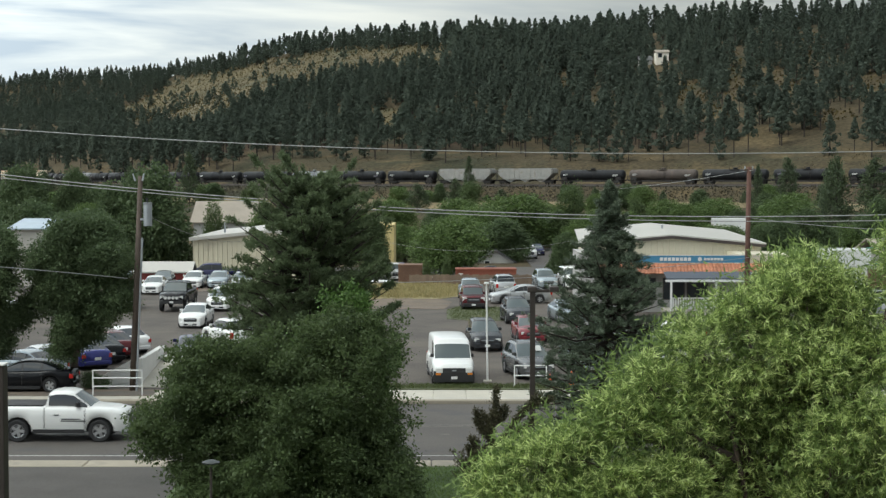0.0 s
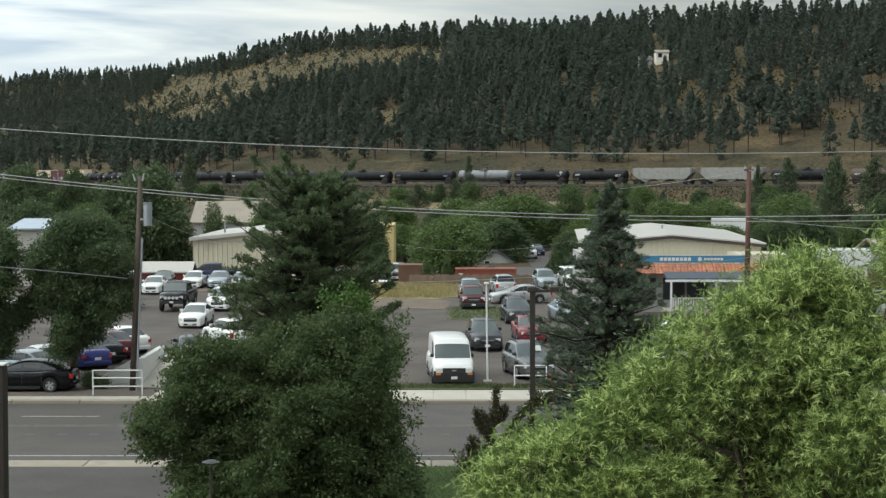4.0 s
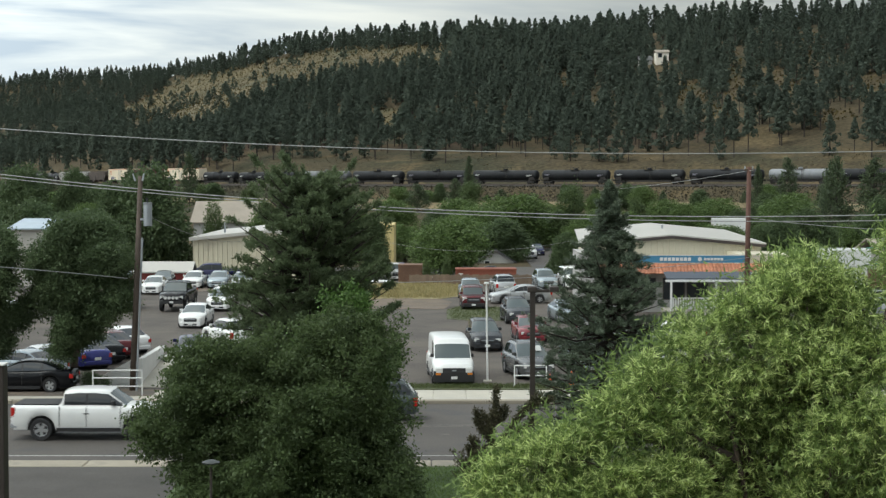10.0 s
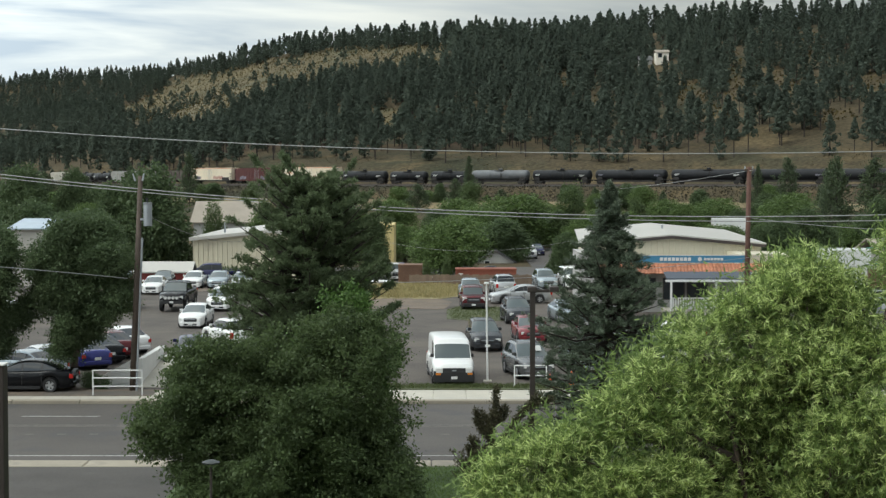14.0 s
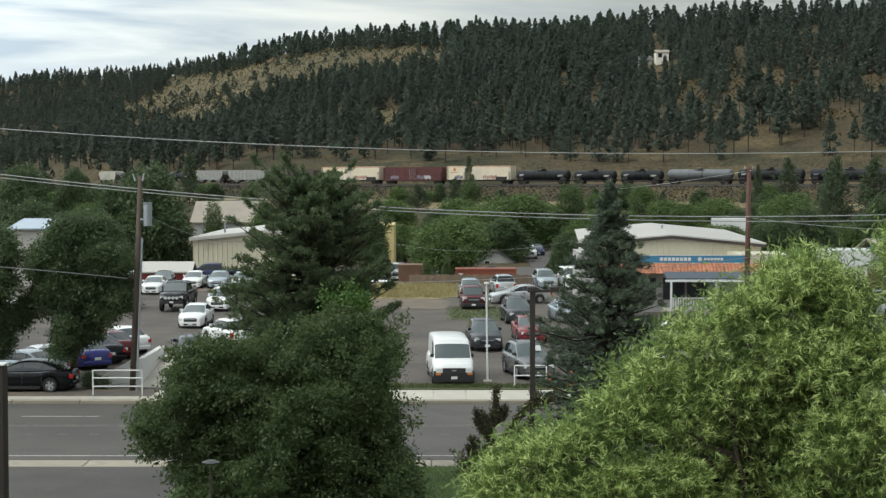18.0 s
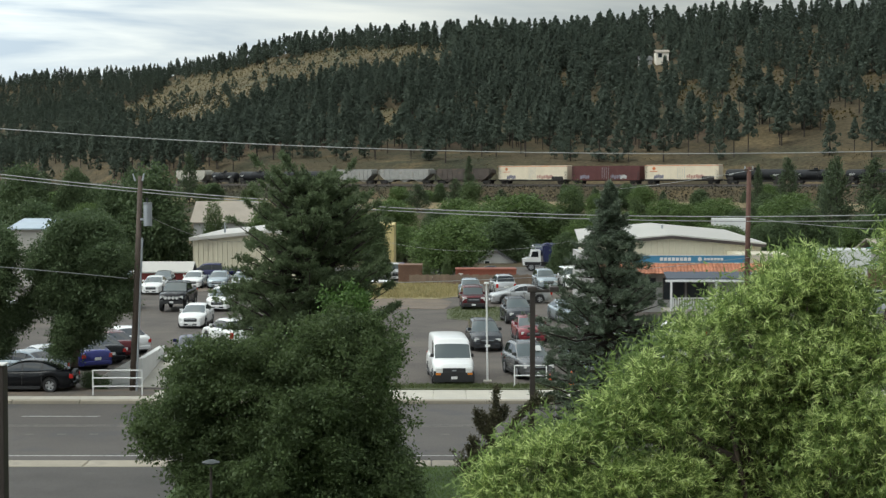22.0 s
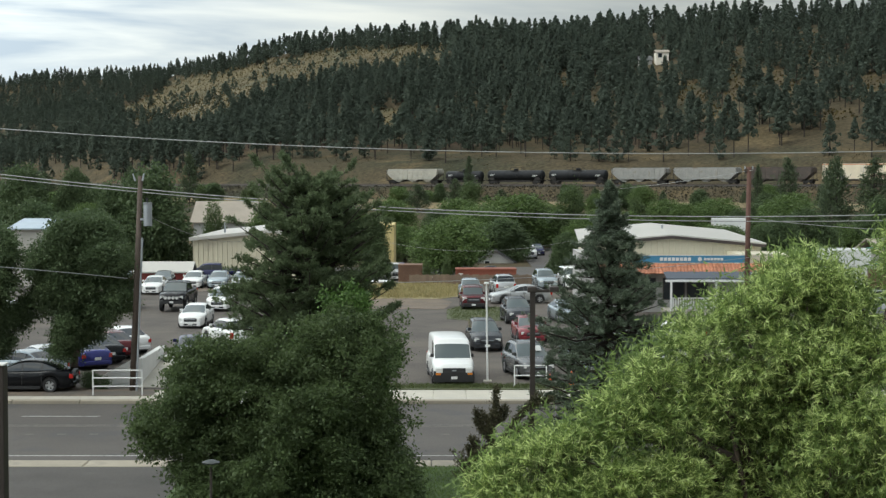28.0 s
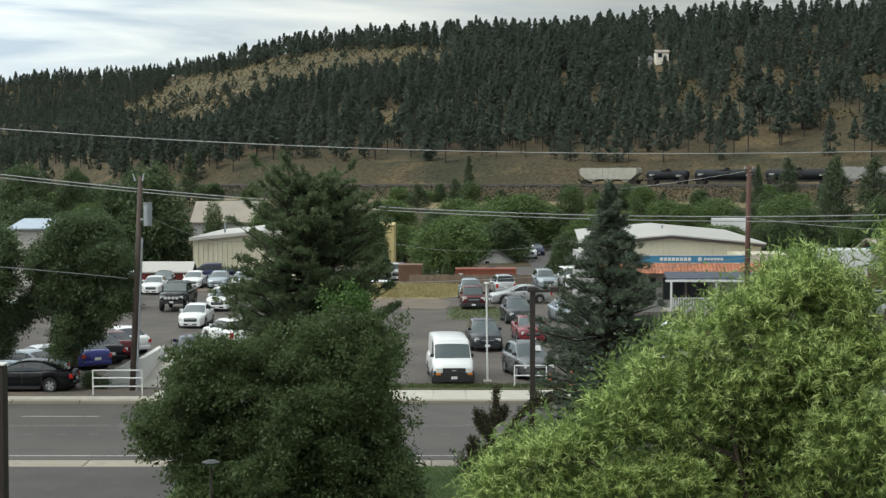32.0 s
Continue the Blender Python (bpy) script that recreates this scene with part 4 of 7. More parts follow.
    box(bm, xb_ + 0.3, xe - 0.3, -hw, hw, z0 - 0.04, max(z0 + 0.3, r + ra - 0.05))
    part("chassis", bm, BLACK_TRIM, car)
    if K["bed"]:
        b0, b1 = K["bed"]
        bm = bmesh.new()
        wb = lerp(K["plan"], -1.5) * 0.80
        box(bm, b0, b1, -wb, wb, 0.9, lerp(K["top"], -1.5) + 0.062)
        part("bed_liner", bm, BLACK_TRIM, car)
    if kind in ("suv", "big_suv", "jeep"):
        for s in (-1, 1):
            bm = bmesh.new()
            tube(bm, [(x1 + 0.15, s * tw * 0.8, zr), (x1 + 0.2, s * tw * 0.8, zr + 0.035), (x2 - 0.3, s * tw * 0.8, zr + 0.035), (x2 - 0.2, s * tw * 0.8, zr)], [0.02] * 4, 6)
            part("roof_rail", bm, BLACK_TRIM, car)
    tr = lerp(K["plan"], 0) - 0.12
    for xw in (xr, xf):
        for s in (-1, 1):
            build_wheel(car, xw, s * tr, r)
    return car


PATTERN = {}


def vehicle(kind, colour, m, label, category="car", name="car", group=""):
    """A vehicle of that kind, in its own paint."""
    if kind not in PATTERN:
        car = build_vehicle(kind, PAINT[colour], label, category, name)
        car.matrix_basis = m
        PATTERN[kind] = car
    else:
        car = copy_thing(PATTERN[kind], m)
        car.name = name
        for o in car.children_recursive:
            if o.type == "MESH" and o.name.split(".")[0] in ("body", "cabin", "mirror", "front_bumper", "rear_bumper") and o.material_slots[0].material.name.endswith("car_paint"):
                o.material_slots[0].material = PAINT[colour]
    tagged(car, label, category, group or " ")
    if not group:
        del car["group"]
    return car


PARKED = [
    # kind, paint, x, y of the nearest bumper's middle, heading in degrees, label
    ("van", "white", 0.33, 80.8, -86, "white delivery van parked nose to the street"),
    ("suv", "dark", 2.35, 95.2, -86, "charcoal crossover parked on the lot"),
    ("suv", "grey", 4.25, 82.2, -79, "grey crossover with a paper price tag"),
    ("sedan", "red", 5.2, 100.0, -86, "dark red sedan parked on the lot"),
    ("suv", "dark", 5.0, 112.2, -85, "dark grey crossover parked on the lot"),
    ("sedan", "silver", 6.0, 128.8, 193, "silver sedan parked across the rows"),
    ("jeep", "maroon", 2.2, 124.0, -88, "dark red boxy off-roader parked on grass"),
    ("suv", "pale_blue", 2.2, 132.5, -88, "pale blue crossover behind the off-roader"),
    ("suv", "silver", 5.0, 139.3, 96, "silver crossover seen from behind"),
    ("suv", "pale_blue", 9.0, 146.0, -85, "pale crossover by the fence"),
    ("big_suv", "white", 11.4, 146.0, -85, "white van-like car by the fence"),
    ("sedan", "pale_blue", 7.2, 84.8, -82, "pale blue sedan with a paper price tag"),
    ("sedan", "pale_blue", 8.4, 113.0, -82, "pale blue sedan parked beside the spruce"),
    ("sedan", "silver", 9.6, 99.0, -74, "silver sedan parked beside the spruce"),
    ("sedan", "tan_silver", 11.8, 86.5, -80, "pale sedan half hidden by the spruce"),
    ("sedan", "white", -16.4, 109.6, -91, "cream white sedan parked on the lot"),
    ("suv", "white", -16.4, 122.6, -92, "white estate car parked on the lot"),
    ("lifted_pickup", "black", -19.7, 122.8, -91, "lifted black pickup with auxiliary lamps"),
    ("sedan", "white", -24.4, 139.8, -89, "white sedan parked on the lot"),
    ("sedan", "white", -23.6, 122.8, -85, "white sedan behind the power pole"),
    ("sedan", "white", -22.1, 147.0, -89, "white sedan in the back row"),
    ("sedan", "pale_blue", -19.9, 147.0, -89, "silver blue sedan in the back row"),
    ("sedan", "green_grey", -24.9, 147.2, -86, "dark green grey sedan in the back row"),
    ("suv", "maroon", -28.3, 146.5, -84, "dark red car in the back row"),
    ("sedan", "silver", -17.7, 146.0, -88, "silver sedan in the back row"),
    ("suv", "white", -12.6, 96.8, 120, "white crossover half hidden by a tree"),
    ("sedan", "navy", -13.5, 88.4, 100, "navy sedan half hidden by a tree"),
    ("sedan", "white", -12.5, 82.6, 128, "white sedan beyond the ramp wall"),
    ("sedan", "white", -18.3, 93.6, 124, "white sedan with its tail to the aisle"),
    ("sedan", "maroon", -18.55, 91.0, 124, "dark red sedan with its tail to the aisle"),
    ("sedan", "black", -18.75, 88.6, 124, "black sedan with its tail to the aisle"),
    ("sedan", "blue", -19.0, 86.2, 124, "blue sedan with its tail to the aisle"),
    ("sedan", "silver", -20.3, 83.4, 124, "silver sedan with its tail to the aisle"),
    ("sedan", "pale_blue", -20.7, 80.9, 150, "silver blue sedan parked behind the black one"),
    ("sedan", "black", -19.45, 76.5, 180, "glossy black sedan parked along the pavement"),
    ("sedan", "white", -29.5, 112.0, -60, "white sedan seen through the trees"),
    ("sedan", "white", -26.5, 118.0, -60, "white sedan seen through the trees"),
    ("suv", "silver", 30.6, 120.5, 185, "silver car at the edge of the lot"),
    ("sedan", "silver", 30.2, 116.0, 185, "pale car at the edge of the lot"),
    ("sedan", "white", 12.9, 96.5, 190, "white sedan in front of the showroom"),
]
LOTCARS = []
for kind_, col_, x_, y_, rz_, text_ in PARKED:
    cat_ = {"van": "van", "crew_pickup": "pickup truck", "lifted_pickup": "pickup truck"}.get(kind_, "car")
    nm_ = {"van": "van", "crew_pickup": "pickup_truck", "lifted_pickup": "pickup_truck", "suv": "crossover_car", "big_suv": "crossover_car", "jeep": "off_road_car"}.get(kind_, "sedan_car")
    LOTCARS.append((vehicle(kind_, col_, pose(x_, y_, 0, 0, 0, rz_), text_, cat_, nm_, "cars on the dealer's lot"), text_))

# vehicles that pass along the street: kind, paint, near wheels' y, time and x at that time, speed (m/s, to the right)
PASSING = [
    ("pickup", "white", 63.07, 0.0, -14.66, 17.4, "white work pickup with a regular cab", "pickup_truck"),
    ("crew_pickup", "dark", 68.63, 2.6, -3.7, -18.2, "dark charcoal extended-cab pickup truck", "pickup_truck"),
    ("suv", "grey", 64.85, 5.5, 0.8, 19.0, "grey crossover with roof rails", "crossover_car"),
    ("crew_pickup", "teal", 61.60, 7.5, -15.05, 16.7, "dark teal crew-cab pickup with headlights on", "pickup_truck"),
    ("suv", "silver", 70.92, 7.7, 1.3, -16.8, "silver crossover with alloy wheels", "crossover_car"),
    ("coupe", "black", 68.0, 8.1, 1.4, -17.2, "low glossy black sports coupe", "coupe_car"),
    ("suv", "green_grey", 68.32, 9.7, 1.2, -15.2, "dark grey off-roader with roof rack", "crossover_car"),
    ("crew_pickup", "white", 63.35, 10.0, -13.55, 18.6, "clean white crew-cab pickup truck", "pickup_truck"),
    ("crew_pickup", "red", 70.6, 11.7, 0.47, -17.8, "red extended-cab pickup with silver arches", "pickup_truck"),
    ("big_suv", "white", 68.63, 27.5, 3.07, -18.7, "white patrol car with gold and black side stripes", "patrol_car"),
    ("crew_pickup", "tan_silver", 63.35, 31.5, -14.96, 17.6, "silver white crew-cab pickup", "pickup_truck"),
]
LAMP_ON = bpy.data.materials.new("lit_headlamp")
LAMP_ON.use_nodes = True
LAMP_ON.node_tree.nodes["Principled BSDF"].inputs["Emission Color"].default_value = (1.0, 0.86, 0.62, 1)
LAMP_ON.node_tree.nodes["Principled BSDF"].inputs["Emission Strength"].default_value = 1.6
GOLD = surf("gold_stripe_film", (0.42, 0.26, 0.08), 0.1, 2, 20, 0.5)


def extras(car, text):
    """What sets one vehicle apart from others of its kind."""
    if "headlights on" in text or "silver crossover" in text:
        for o in car.children:
            if o.name.split(".")[0] == "headlight":
                o.material_slots[0].link = "OBJECT"
                o.material_slots[0].material = LAMP_ON
    if "work pickup" in text:
        bm = bmesh.new()
        box(bm, -1.35, -0.6, -0.75, 0.75, 1.0, 1.36, 0.04)
        part("tool_box", bm, PAINT["white"], car, "white tool box")
        for z, w in ((0.86, 0.75), (0.79, 0.95)):
            bm = bmesh.new()
            box(bm, 0.15, 0.15 + w, -1.012, -0.99, z, z + 0.035)
            part("lettering_bar", bm, BLACK_TRIM, car)
    if "patrol" in text:
        for x0, x1, z0_, z1_, dz, mt in ((-1.5, 1.75, 0.66, 0.74, 0.16, BLACK_TRIM), (-1.5, 1.9, 0.76, 0.82, 0.18, GOLD)):
            for s in (-1, 1):
                bm = bmesh.new()
                prism(bm, [(x0, z0_), (0.2, z0_), (x1, z0_ + dz), (x1, z1_ + dz + 0.05), (0.2, z1_), (x0, z1_ - 0.02)], s * 1.018 - 0.012, s * 1.018 + 0.012)
                part("side_stripe", bm, mt, car)
        for i in range(7):
            for s in (-1, 1):
                bm = bmesh.new()
                box(bm, -1.15 + i * 0.24, -1.0 + i * 0.24, s * 1.02 - 0.01, s * 1.02 + 0.01, 0.88, 1.02)
                part("lettering_bar", bm, GOLD if i % 2 else BLACK_TRIM, car)
        bm = bmesh.new()
        box(bm, 0.25, 0.42, -0.12, 0.12, 1.88, 1.96, 0.02)
        part("beacon", bm, BLACK_TRIM, car)
        bm = bmesh.new()
        for y in (-0.34, 0.34):
            prism(bm, [(2.5, 0.42), (2.74, 0.42), (2.80, 0.62), (2.76, 1.02), (2.68, 1.06), (2.68, 0.60), (2.5, 0.56)], y - 0.05, y + 0.05)
        for z in (0.55, 0.95):
            box(bm, 2.68, 2.78, -0.6, 0.6, z - 0.04, z + 0.04, 0.01)
        part("push_bar", bm, BLACK_TRIM, car, "black push bar")
    if "roof rack" in text:
        bm = bmesh.new()
        box(bm, -1.6, 0.0, -0.6, 0.6, 1.76, 1.9, 0.05)
        part("roof_load", bm, BLACK_TRIM, car, "black roof load")
    if "silver arches" in text:
        for xw in KINDS["crew_pickup"]["wheels"][:2]:
            for s in (-1, 1):
                bm = bmesh.new()
                n = 10
                r0, r1 = 0.53, 0.60
                v = [[bm.verts.new((xw + q * math.cos(math.pi * k / n), s * o, 0.43 + q * math.sin(math.pi * k / n))) for k in range(n + 1)] for q, o in ((r0, 1.015), (r1, 1.015), (r1, 0.95))]
                for a, b in zip(v, v[1:]):
                    for k in range(n):
                        bm.faces.new((a[k], a[k + 1], b[k + 1], b[k]))
                part("arch_trim", bm, PAINT["silver"], car)
    if "price tag" in text:
        bm = bmesh.new()
        x2, x3 = KINDS["suv"]["cab"][2:4] if "crossover" in text else KINDS["sedan"]["cab"][2:4]
        zz = 1.42 if "crossover" in text else 1.22
        c = Vector(((x2 + x3) / 2 + 0.02, 0.35, zz))
        up = Vector((-0.55, 0, 0.5)).normalized()
        for dy0, dy1 in ((-0.14, 0.14),):
            quad(bm, c + Vector((0.03, dy0, 0)) - up * 0.17, c + Vector((0.03, dy1, 0)) - up * 0.17, c + Vector((0.03, dy1, 0)) + up * 0.17, c + Vector((0.03, dy0, 0)) + up * 0.17)
            quad(bm, c + Vector((0.0, dy0, 0)) - up * 0.17, c + Vector((0.0, dy0, 0)) + up * 0.17, c + Vector((0.0, dy1, 0)) + up * 0.17, c + Vector((0.0, dy1, 0)) - up * 0.17)
        part("price_tag", bm, SIGN_WHITE, car, "white paper price tag")
    if "auxiliary lamps" in text:
        for y in (-0.42, -0.14, 0.14, 0.42):
            bm = bmesh.new()
            tube(bm, [(2.95, y, 1.06), (3.05, y, 1.06)], [0.11, 0.11], 12)
            part("auxiliary_lamp", bm, LAMP_CLEAR, car)
        bm = bmesh.new()
        tube(bm, [(2.95, -0.6, 0.85), (3.02, -0.6, 1.25), (3.02, 0.6, 1.25), (2.95, 0.6, 0.85)], [0.035] * 4, 8)
        part("bull_bar", bm, BLACK_TRIM, car)


MOVERS = []
for kind_, col_, y_, t_, x_, v_, text_, nm_ in PASSING:
    half_ = lerp(KINDS[kind_]["plan"], 0)
    cy_ = y_ + half_ - 0.7
    turn_ = 0 if v_ > 0 else 180
    c_ = vehicle(kind_, col_, pose(x_, cy_, ROAD_Z, 0, 0, turn_), text_, "pickup truck" if "pickup" in kind_ else "car", nm_, "passing traffic")
    MOVERS.append((c_, cy_, t_, x_, v_, turn_, KINDS[kind_]["wheels"][2]))
    LOTCARS.append((c_, text_))

# ---- buildings ----
CREAM_METAL = surf("cream_metal_cladding", (0.58, 0.53, 0.40), 0.07, 0.4, 12, 0.55, stain=((0.40, 0.35, 0.26), 0.5, 0.64))
BEIGE_METAL = surf("beige_metal_cladding", (0.40, 0.37, 0.31), 0.08, 0.4, 12, 0.6, stain=((0.30, 0.26, 0.2), 0.5, 0.64))
ROOF_WHITE = surf("pale_grey_metal_roof", (0.45, 0.43, 0.39), 0.07, 0.3, 10, 0.5, stain=((0.45, 0.43, 0.41), 0.4, 0.6))
ROOF_TAN = surf("tan_shingle_roof", (0.30, 0.26, 0.21), 0.15, 0.5, 12, 0.85)
ROOF_DARK = surf("dark_shingle_roof", (0.10, 0.10, 0.10), 0.2, 0.5, 12, 0.85)
STUCCO = surf("pale_grey_stucco", (0.37, 0.36, 0.34), 0.08, 0.6, 20, 0.85)
YELLOW_WALL = surf("yellow_stucco", (0.55, 0.44, 0.20), 0.1, 0.6, 20, 0.85)
SIGN_BLUE = surf("blue_sign_panel", (0.06, 0.22, 0.36), 0.06, 0.6, 20, 0.45)
TILE = surf("orange_clay_tile", (0.42, 0.175, 0.10), 0.2, 1.5, 20, 0.8, rand=0.22)
AWNING = surf("slate_blue_awning", (0.075, 0.088, 0.11), 0.12, 0.8, 20, 0.75)
FENCE_WOOD = surf("brown_fence_boards", (0.20, 0.145, 0.105), 0.2, 1.0, 20, 0.9, rand=0.15)
RUST_BOX = surf("rusty_orange_container_paint", (0.25, 0.075, 0.045), 0.15, 0.5, 10, 0.7, stain=((0.17, 0.06, 0.04), 0.6, 0.58))
BROWN_BOX = surf("brown_container_paint", (0.17, 0.095, 0.06), 0.2, 0.5, 10, 0.8)
DARK_GLASS = clear_glass("dark_window_glass", (0.02, 0.025, 0.03), 0.05)
CONE_ORANGE = surf("orange_plastic", (0.75, 0.12, 0.03), 0.05, 2, 20, 0.5)


def ribbed(bm, x0, x1, y, zlo, ztop, pitch=0.45, depth=0.05):
    """A ribbed wall sheet facing the street; ztop gives the height at x."""
    n = int((x1 - x0) / pitch)
    xs = []
    for i in range(n + 1):
        x = x0 + (x1 - x0) * i / n
        xs += [(x - 0.06, 0), (x - 0.03, -depth), (x + 0.03, -depth), (x + 0.06, 0)]
    xs = [(min(max(x, x0), x1), d) for x, d in xs]
    lo = [bm.verts.new((x, y + d, zlo)) for x, d in xs]
    hi = [bm.verts.new((x, y + d, ztop(x))) for x, d in xs]
    for i in range(len(xs) - 1):
        if xs[i + 1][0] - xs[i][0] > 1e-4:
            bm.faces.new((lo[i], lo[i + 1], hi[i + 1], hi[i]))


def gable_hall(name, label, x0, x1, xr, y0, y1, ze, zr, wall_mat, roof_mat, z0=0.0, trim=None):
    """A metal hall: ribbed gable to the street, low roof with an overhang."""
    b = thing(name, label, "building")
    top = lambda x: ze + (zr - ze) * (1 - abs(x - xr) / max(xr - x0 if x < xr else x1 - xr, 0.1))
    bm = bmesh.new()
    ribbed(bm, x0, x1, y0, z0, lambda x: top(x) - 0.02)
    for x in (x0, x1):
        quad(bm, (x, y0, z0), (x, y1, z0), (x, y1, ze), (x, y0, ze))
    quad(bm, (x0, y1, z0), (x1, y1, z0), (x1, y1, ze), (x0, y1, ze))
    part("wall", bm, wall_mat, b)
    bm = bmesh.new()
    o = 0.35
    for s, xa in ((0, x0 - o), (1, x1 + o)):
        za = top(x0 if s == 0 else x1) - 0.03
        pts = [(xa, za), (xr, zr), (xr, zr + 0.12), (xa, za + 0.12)]
        prism(bm, pts if s == 0 else pts[::-1], y0 - o, y1 + o)
    part("roof", bm, roof_mat, b)
    bm = bmesh.new()
    for s, xa in ((0, x0 - o), (1, x1 + o)):
        za = top(x0 if s == 0 else x1) - 0.03
        pts = [(xa, za - 0.22), (xr, zr - 0.2), (xr, zr + 0.02), (xa, za + 0.0)]
        prism(bm, pts, y0 - o - 0.03, y0 - o)
    part("fascia", bm, trim or BROWN_STEEL, b)
    return b


def showroom():
    hall = gable_hall("metal_hall", "cream ribbed metal hall with a pale low roof", 10.75, 24.2, 17.45, 126, 156, 4.75, 5.35, CREAM_METAL, ROOF_WHITE)
    bm = bmesh.new()
    tube(bm, [(17.6, 140, 5.2), (17.6, 140, 5.75)], [0.09, 0.09], 8)
    part("vent_pipe", bm, GREY_STEEL, hall)
    hall.matrix_basis = pose(17.45, 126, 0) @ pose(0, 0, 0, 0, 0, -3.9) @ pose(-17.45, -126, 0)
    b = thing("showroom", "low showroom with blue sign, clay tile edge and porch", "building")
    bm = bmesh.new()
    box(bm, 10.0, 26.5, 120.2, 125.9, 0, 3.25)
    part("wall", bm, STUCCO, b)
    bm = bmesh.new()
    box(bm, 9.9, 11.2, 119.9, 126, 0, 4.35)
    part("parapet_wall", bm, STUCCO, b)
    bm = bmesh.new()
    box(bm, 21.6, 25.6, 120.3, 125.9, 3.25, 4.2)
    part("upper_wall", bm, CREAM_METAL, b)
    bm = bmesh.new()
    box(bm, 13.9, 21.95, 119.9, 120.3, 3.62, 4.14)
    sign = part("sign_panel", bm, SIGN_BLUE, b, "blue sign panel")
    bm = bmesh.new()
    box(bm, 13.9, 21.95, 119.88, 119.93, 4.14, 4.19)
    part("sign_trim", bm, WHITE_STEEL, sign)
    # lettering as plain bars
    for i in range(8):
        bm = bmesh.new()
        x = 15.75 + i * 0.29
        box(bm, x, x + 0.22, 119.86, 119.9, 3.76, 4.00)
        part("sign_bar", bm, WHITE_STEEL, sign)
    bm = bmesh.new()
    tube(bm, [(18.65, 119.86, 3.88), (18.65, 119.9, 3.88)], [0.15, 0.15], 14)
    part("sign_emblem", bm, WHITE_STEEL, sign)
    for i in range(6):
        bm = bmesh.new()
        x = 18.95 + i * 0.24
        box(bm, x, x + 0.19, 119.86, 119.9, 3.79, 3.97)
        part("sign_bar", bm, WHITE_STEEL, sign)
    # sloping edge of clay tiles
    bm = bmesh.new()
    prism(bm, [(0, 0), (0.26, 0), (0.26, 0.05), (0.16, 0.10), (0.05, 0.08), (0, 0.04)], -0.2, 0.2)
    tile = mesh_of("roof_tile", bm, TILE)
    edge = new("tile_edge")
    edge.parent = b
    bm = bmesh.new()
    box(bm, 11.4, 26.2, 119.7, 120.3, 2.98, 3.3)
    part("eave_board", bm, TILE, b)
    for row in range(3):
        for i in range(56):
            shared("roof_tile", tile, edge, pose(11.4 + i * 0.264, 119.15 + row * 0.33, 2.95 + row * 0.22, 34, 0, 0) @ pose(0, 0, 0.02 * ((i * 13 + row * 7) % 3)))
    # awning and porch
    bm = bmesh.new()
    quad_pts = [((15.9, 117.2, 2.55), (22.6, 117.2, 2.55), (22.6, 119.6, 3.0), (15.9, 119.6, 3.0))]
    for a, c, d, e in quad_pts:
        up = (0, 0, 0.12)
        lo = [bm.verts.new(p) for p in (a, c, d, e)]
        hi = [bm.verts.new(Vector(p) + Vector(up)) for p in (a, c, d, e)]
        bm.faces.new(hi)
        bm.faces.new(lo[::-1])
        for i in range(4):
            bm.faces.new((lo[i], lo[(i + 1) % 4], hi[(i + 1) % 4], hi[i]))
    part("porch_roof", bm, AWNING, b)
    bm = bmesh.new()
    box(bm, 15.8, 22.7, 117.05, 117.2, 2.4, 2.56)
    part("porch_beam", bm, WHITE_STEEL, b)
    for x in (16.2, 19.4, 22.5):
        bm = bmesh.new()
        box(bm, x - 0.07, x + 0.07, 117.05, 117.19, 0.0, 2.4)
        part("porch_post", bm, WHITE_STEEL, b)
    bm = bmesh.new()
    box(bm, 15.9, 22, 117.0, 120.2, -0.2, 0.35)
    part("porch_deck", bm, CONCRETE, b)
    rail = new("porch_railing")
    rail.parent = b
    bm = bmesh.new()
    for z in (0.5, 1.22):
        box(bm, 16.2, 22.4, 117.08, 117.15, z, z + 0.07)
    part("rail", bm, WHITE_STEEL, rail)
    bm = bmesh.new()
    box(bm, -0.03, 0.03, -0.03, 0.03, 0.55, 1.24)
    bal = mesh_of("baluster", bm, WHITE_STEEL)
    for i in range(34):
        shared("baluster", bal, rail, pose(16.35 + i * 0.18, 117.11, 0))
    for x0, x1 in ((13.7, 15.5), (16.0, 17.6), (17.75, 19.3), (22.2, 24.4)):
        w = new("window")
        w.parent = b
        bm = bmesh.new()
        box(bm, x0, x1, 120.14, 120.25, 0.9, 2.5)
        part("window_frame", bm, BROWN_STEEL, w)
        bm = bmesh.new()
        box(bm, x0 + 0.07, x1 - 0.07, 120.10, 120.16, 0.97, 2.43)
        part("pane", bm, DARK_GLASS, w)


showroom()


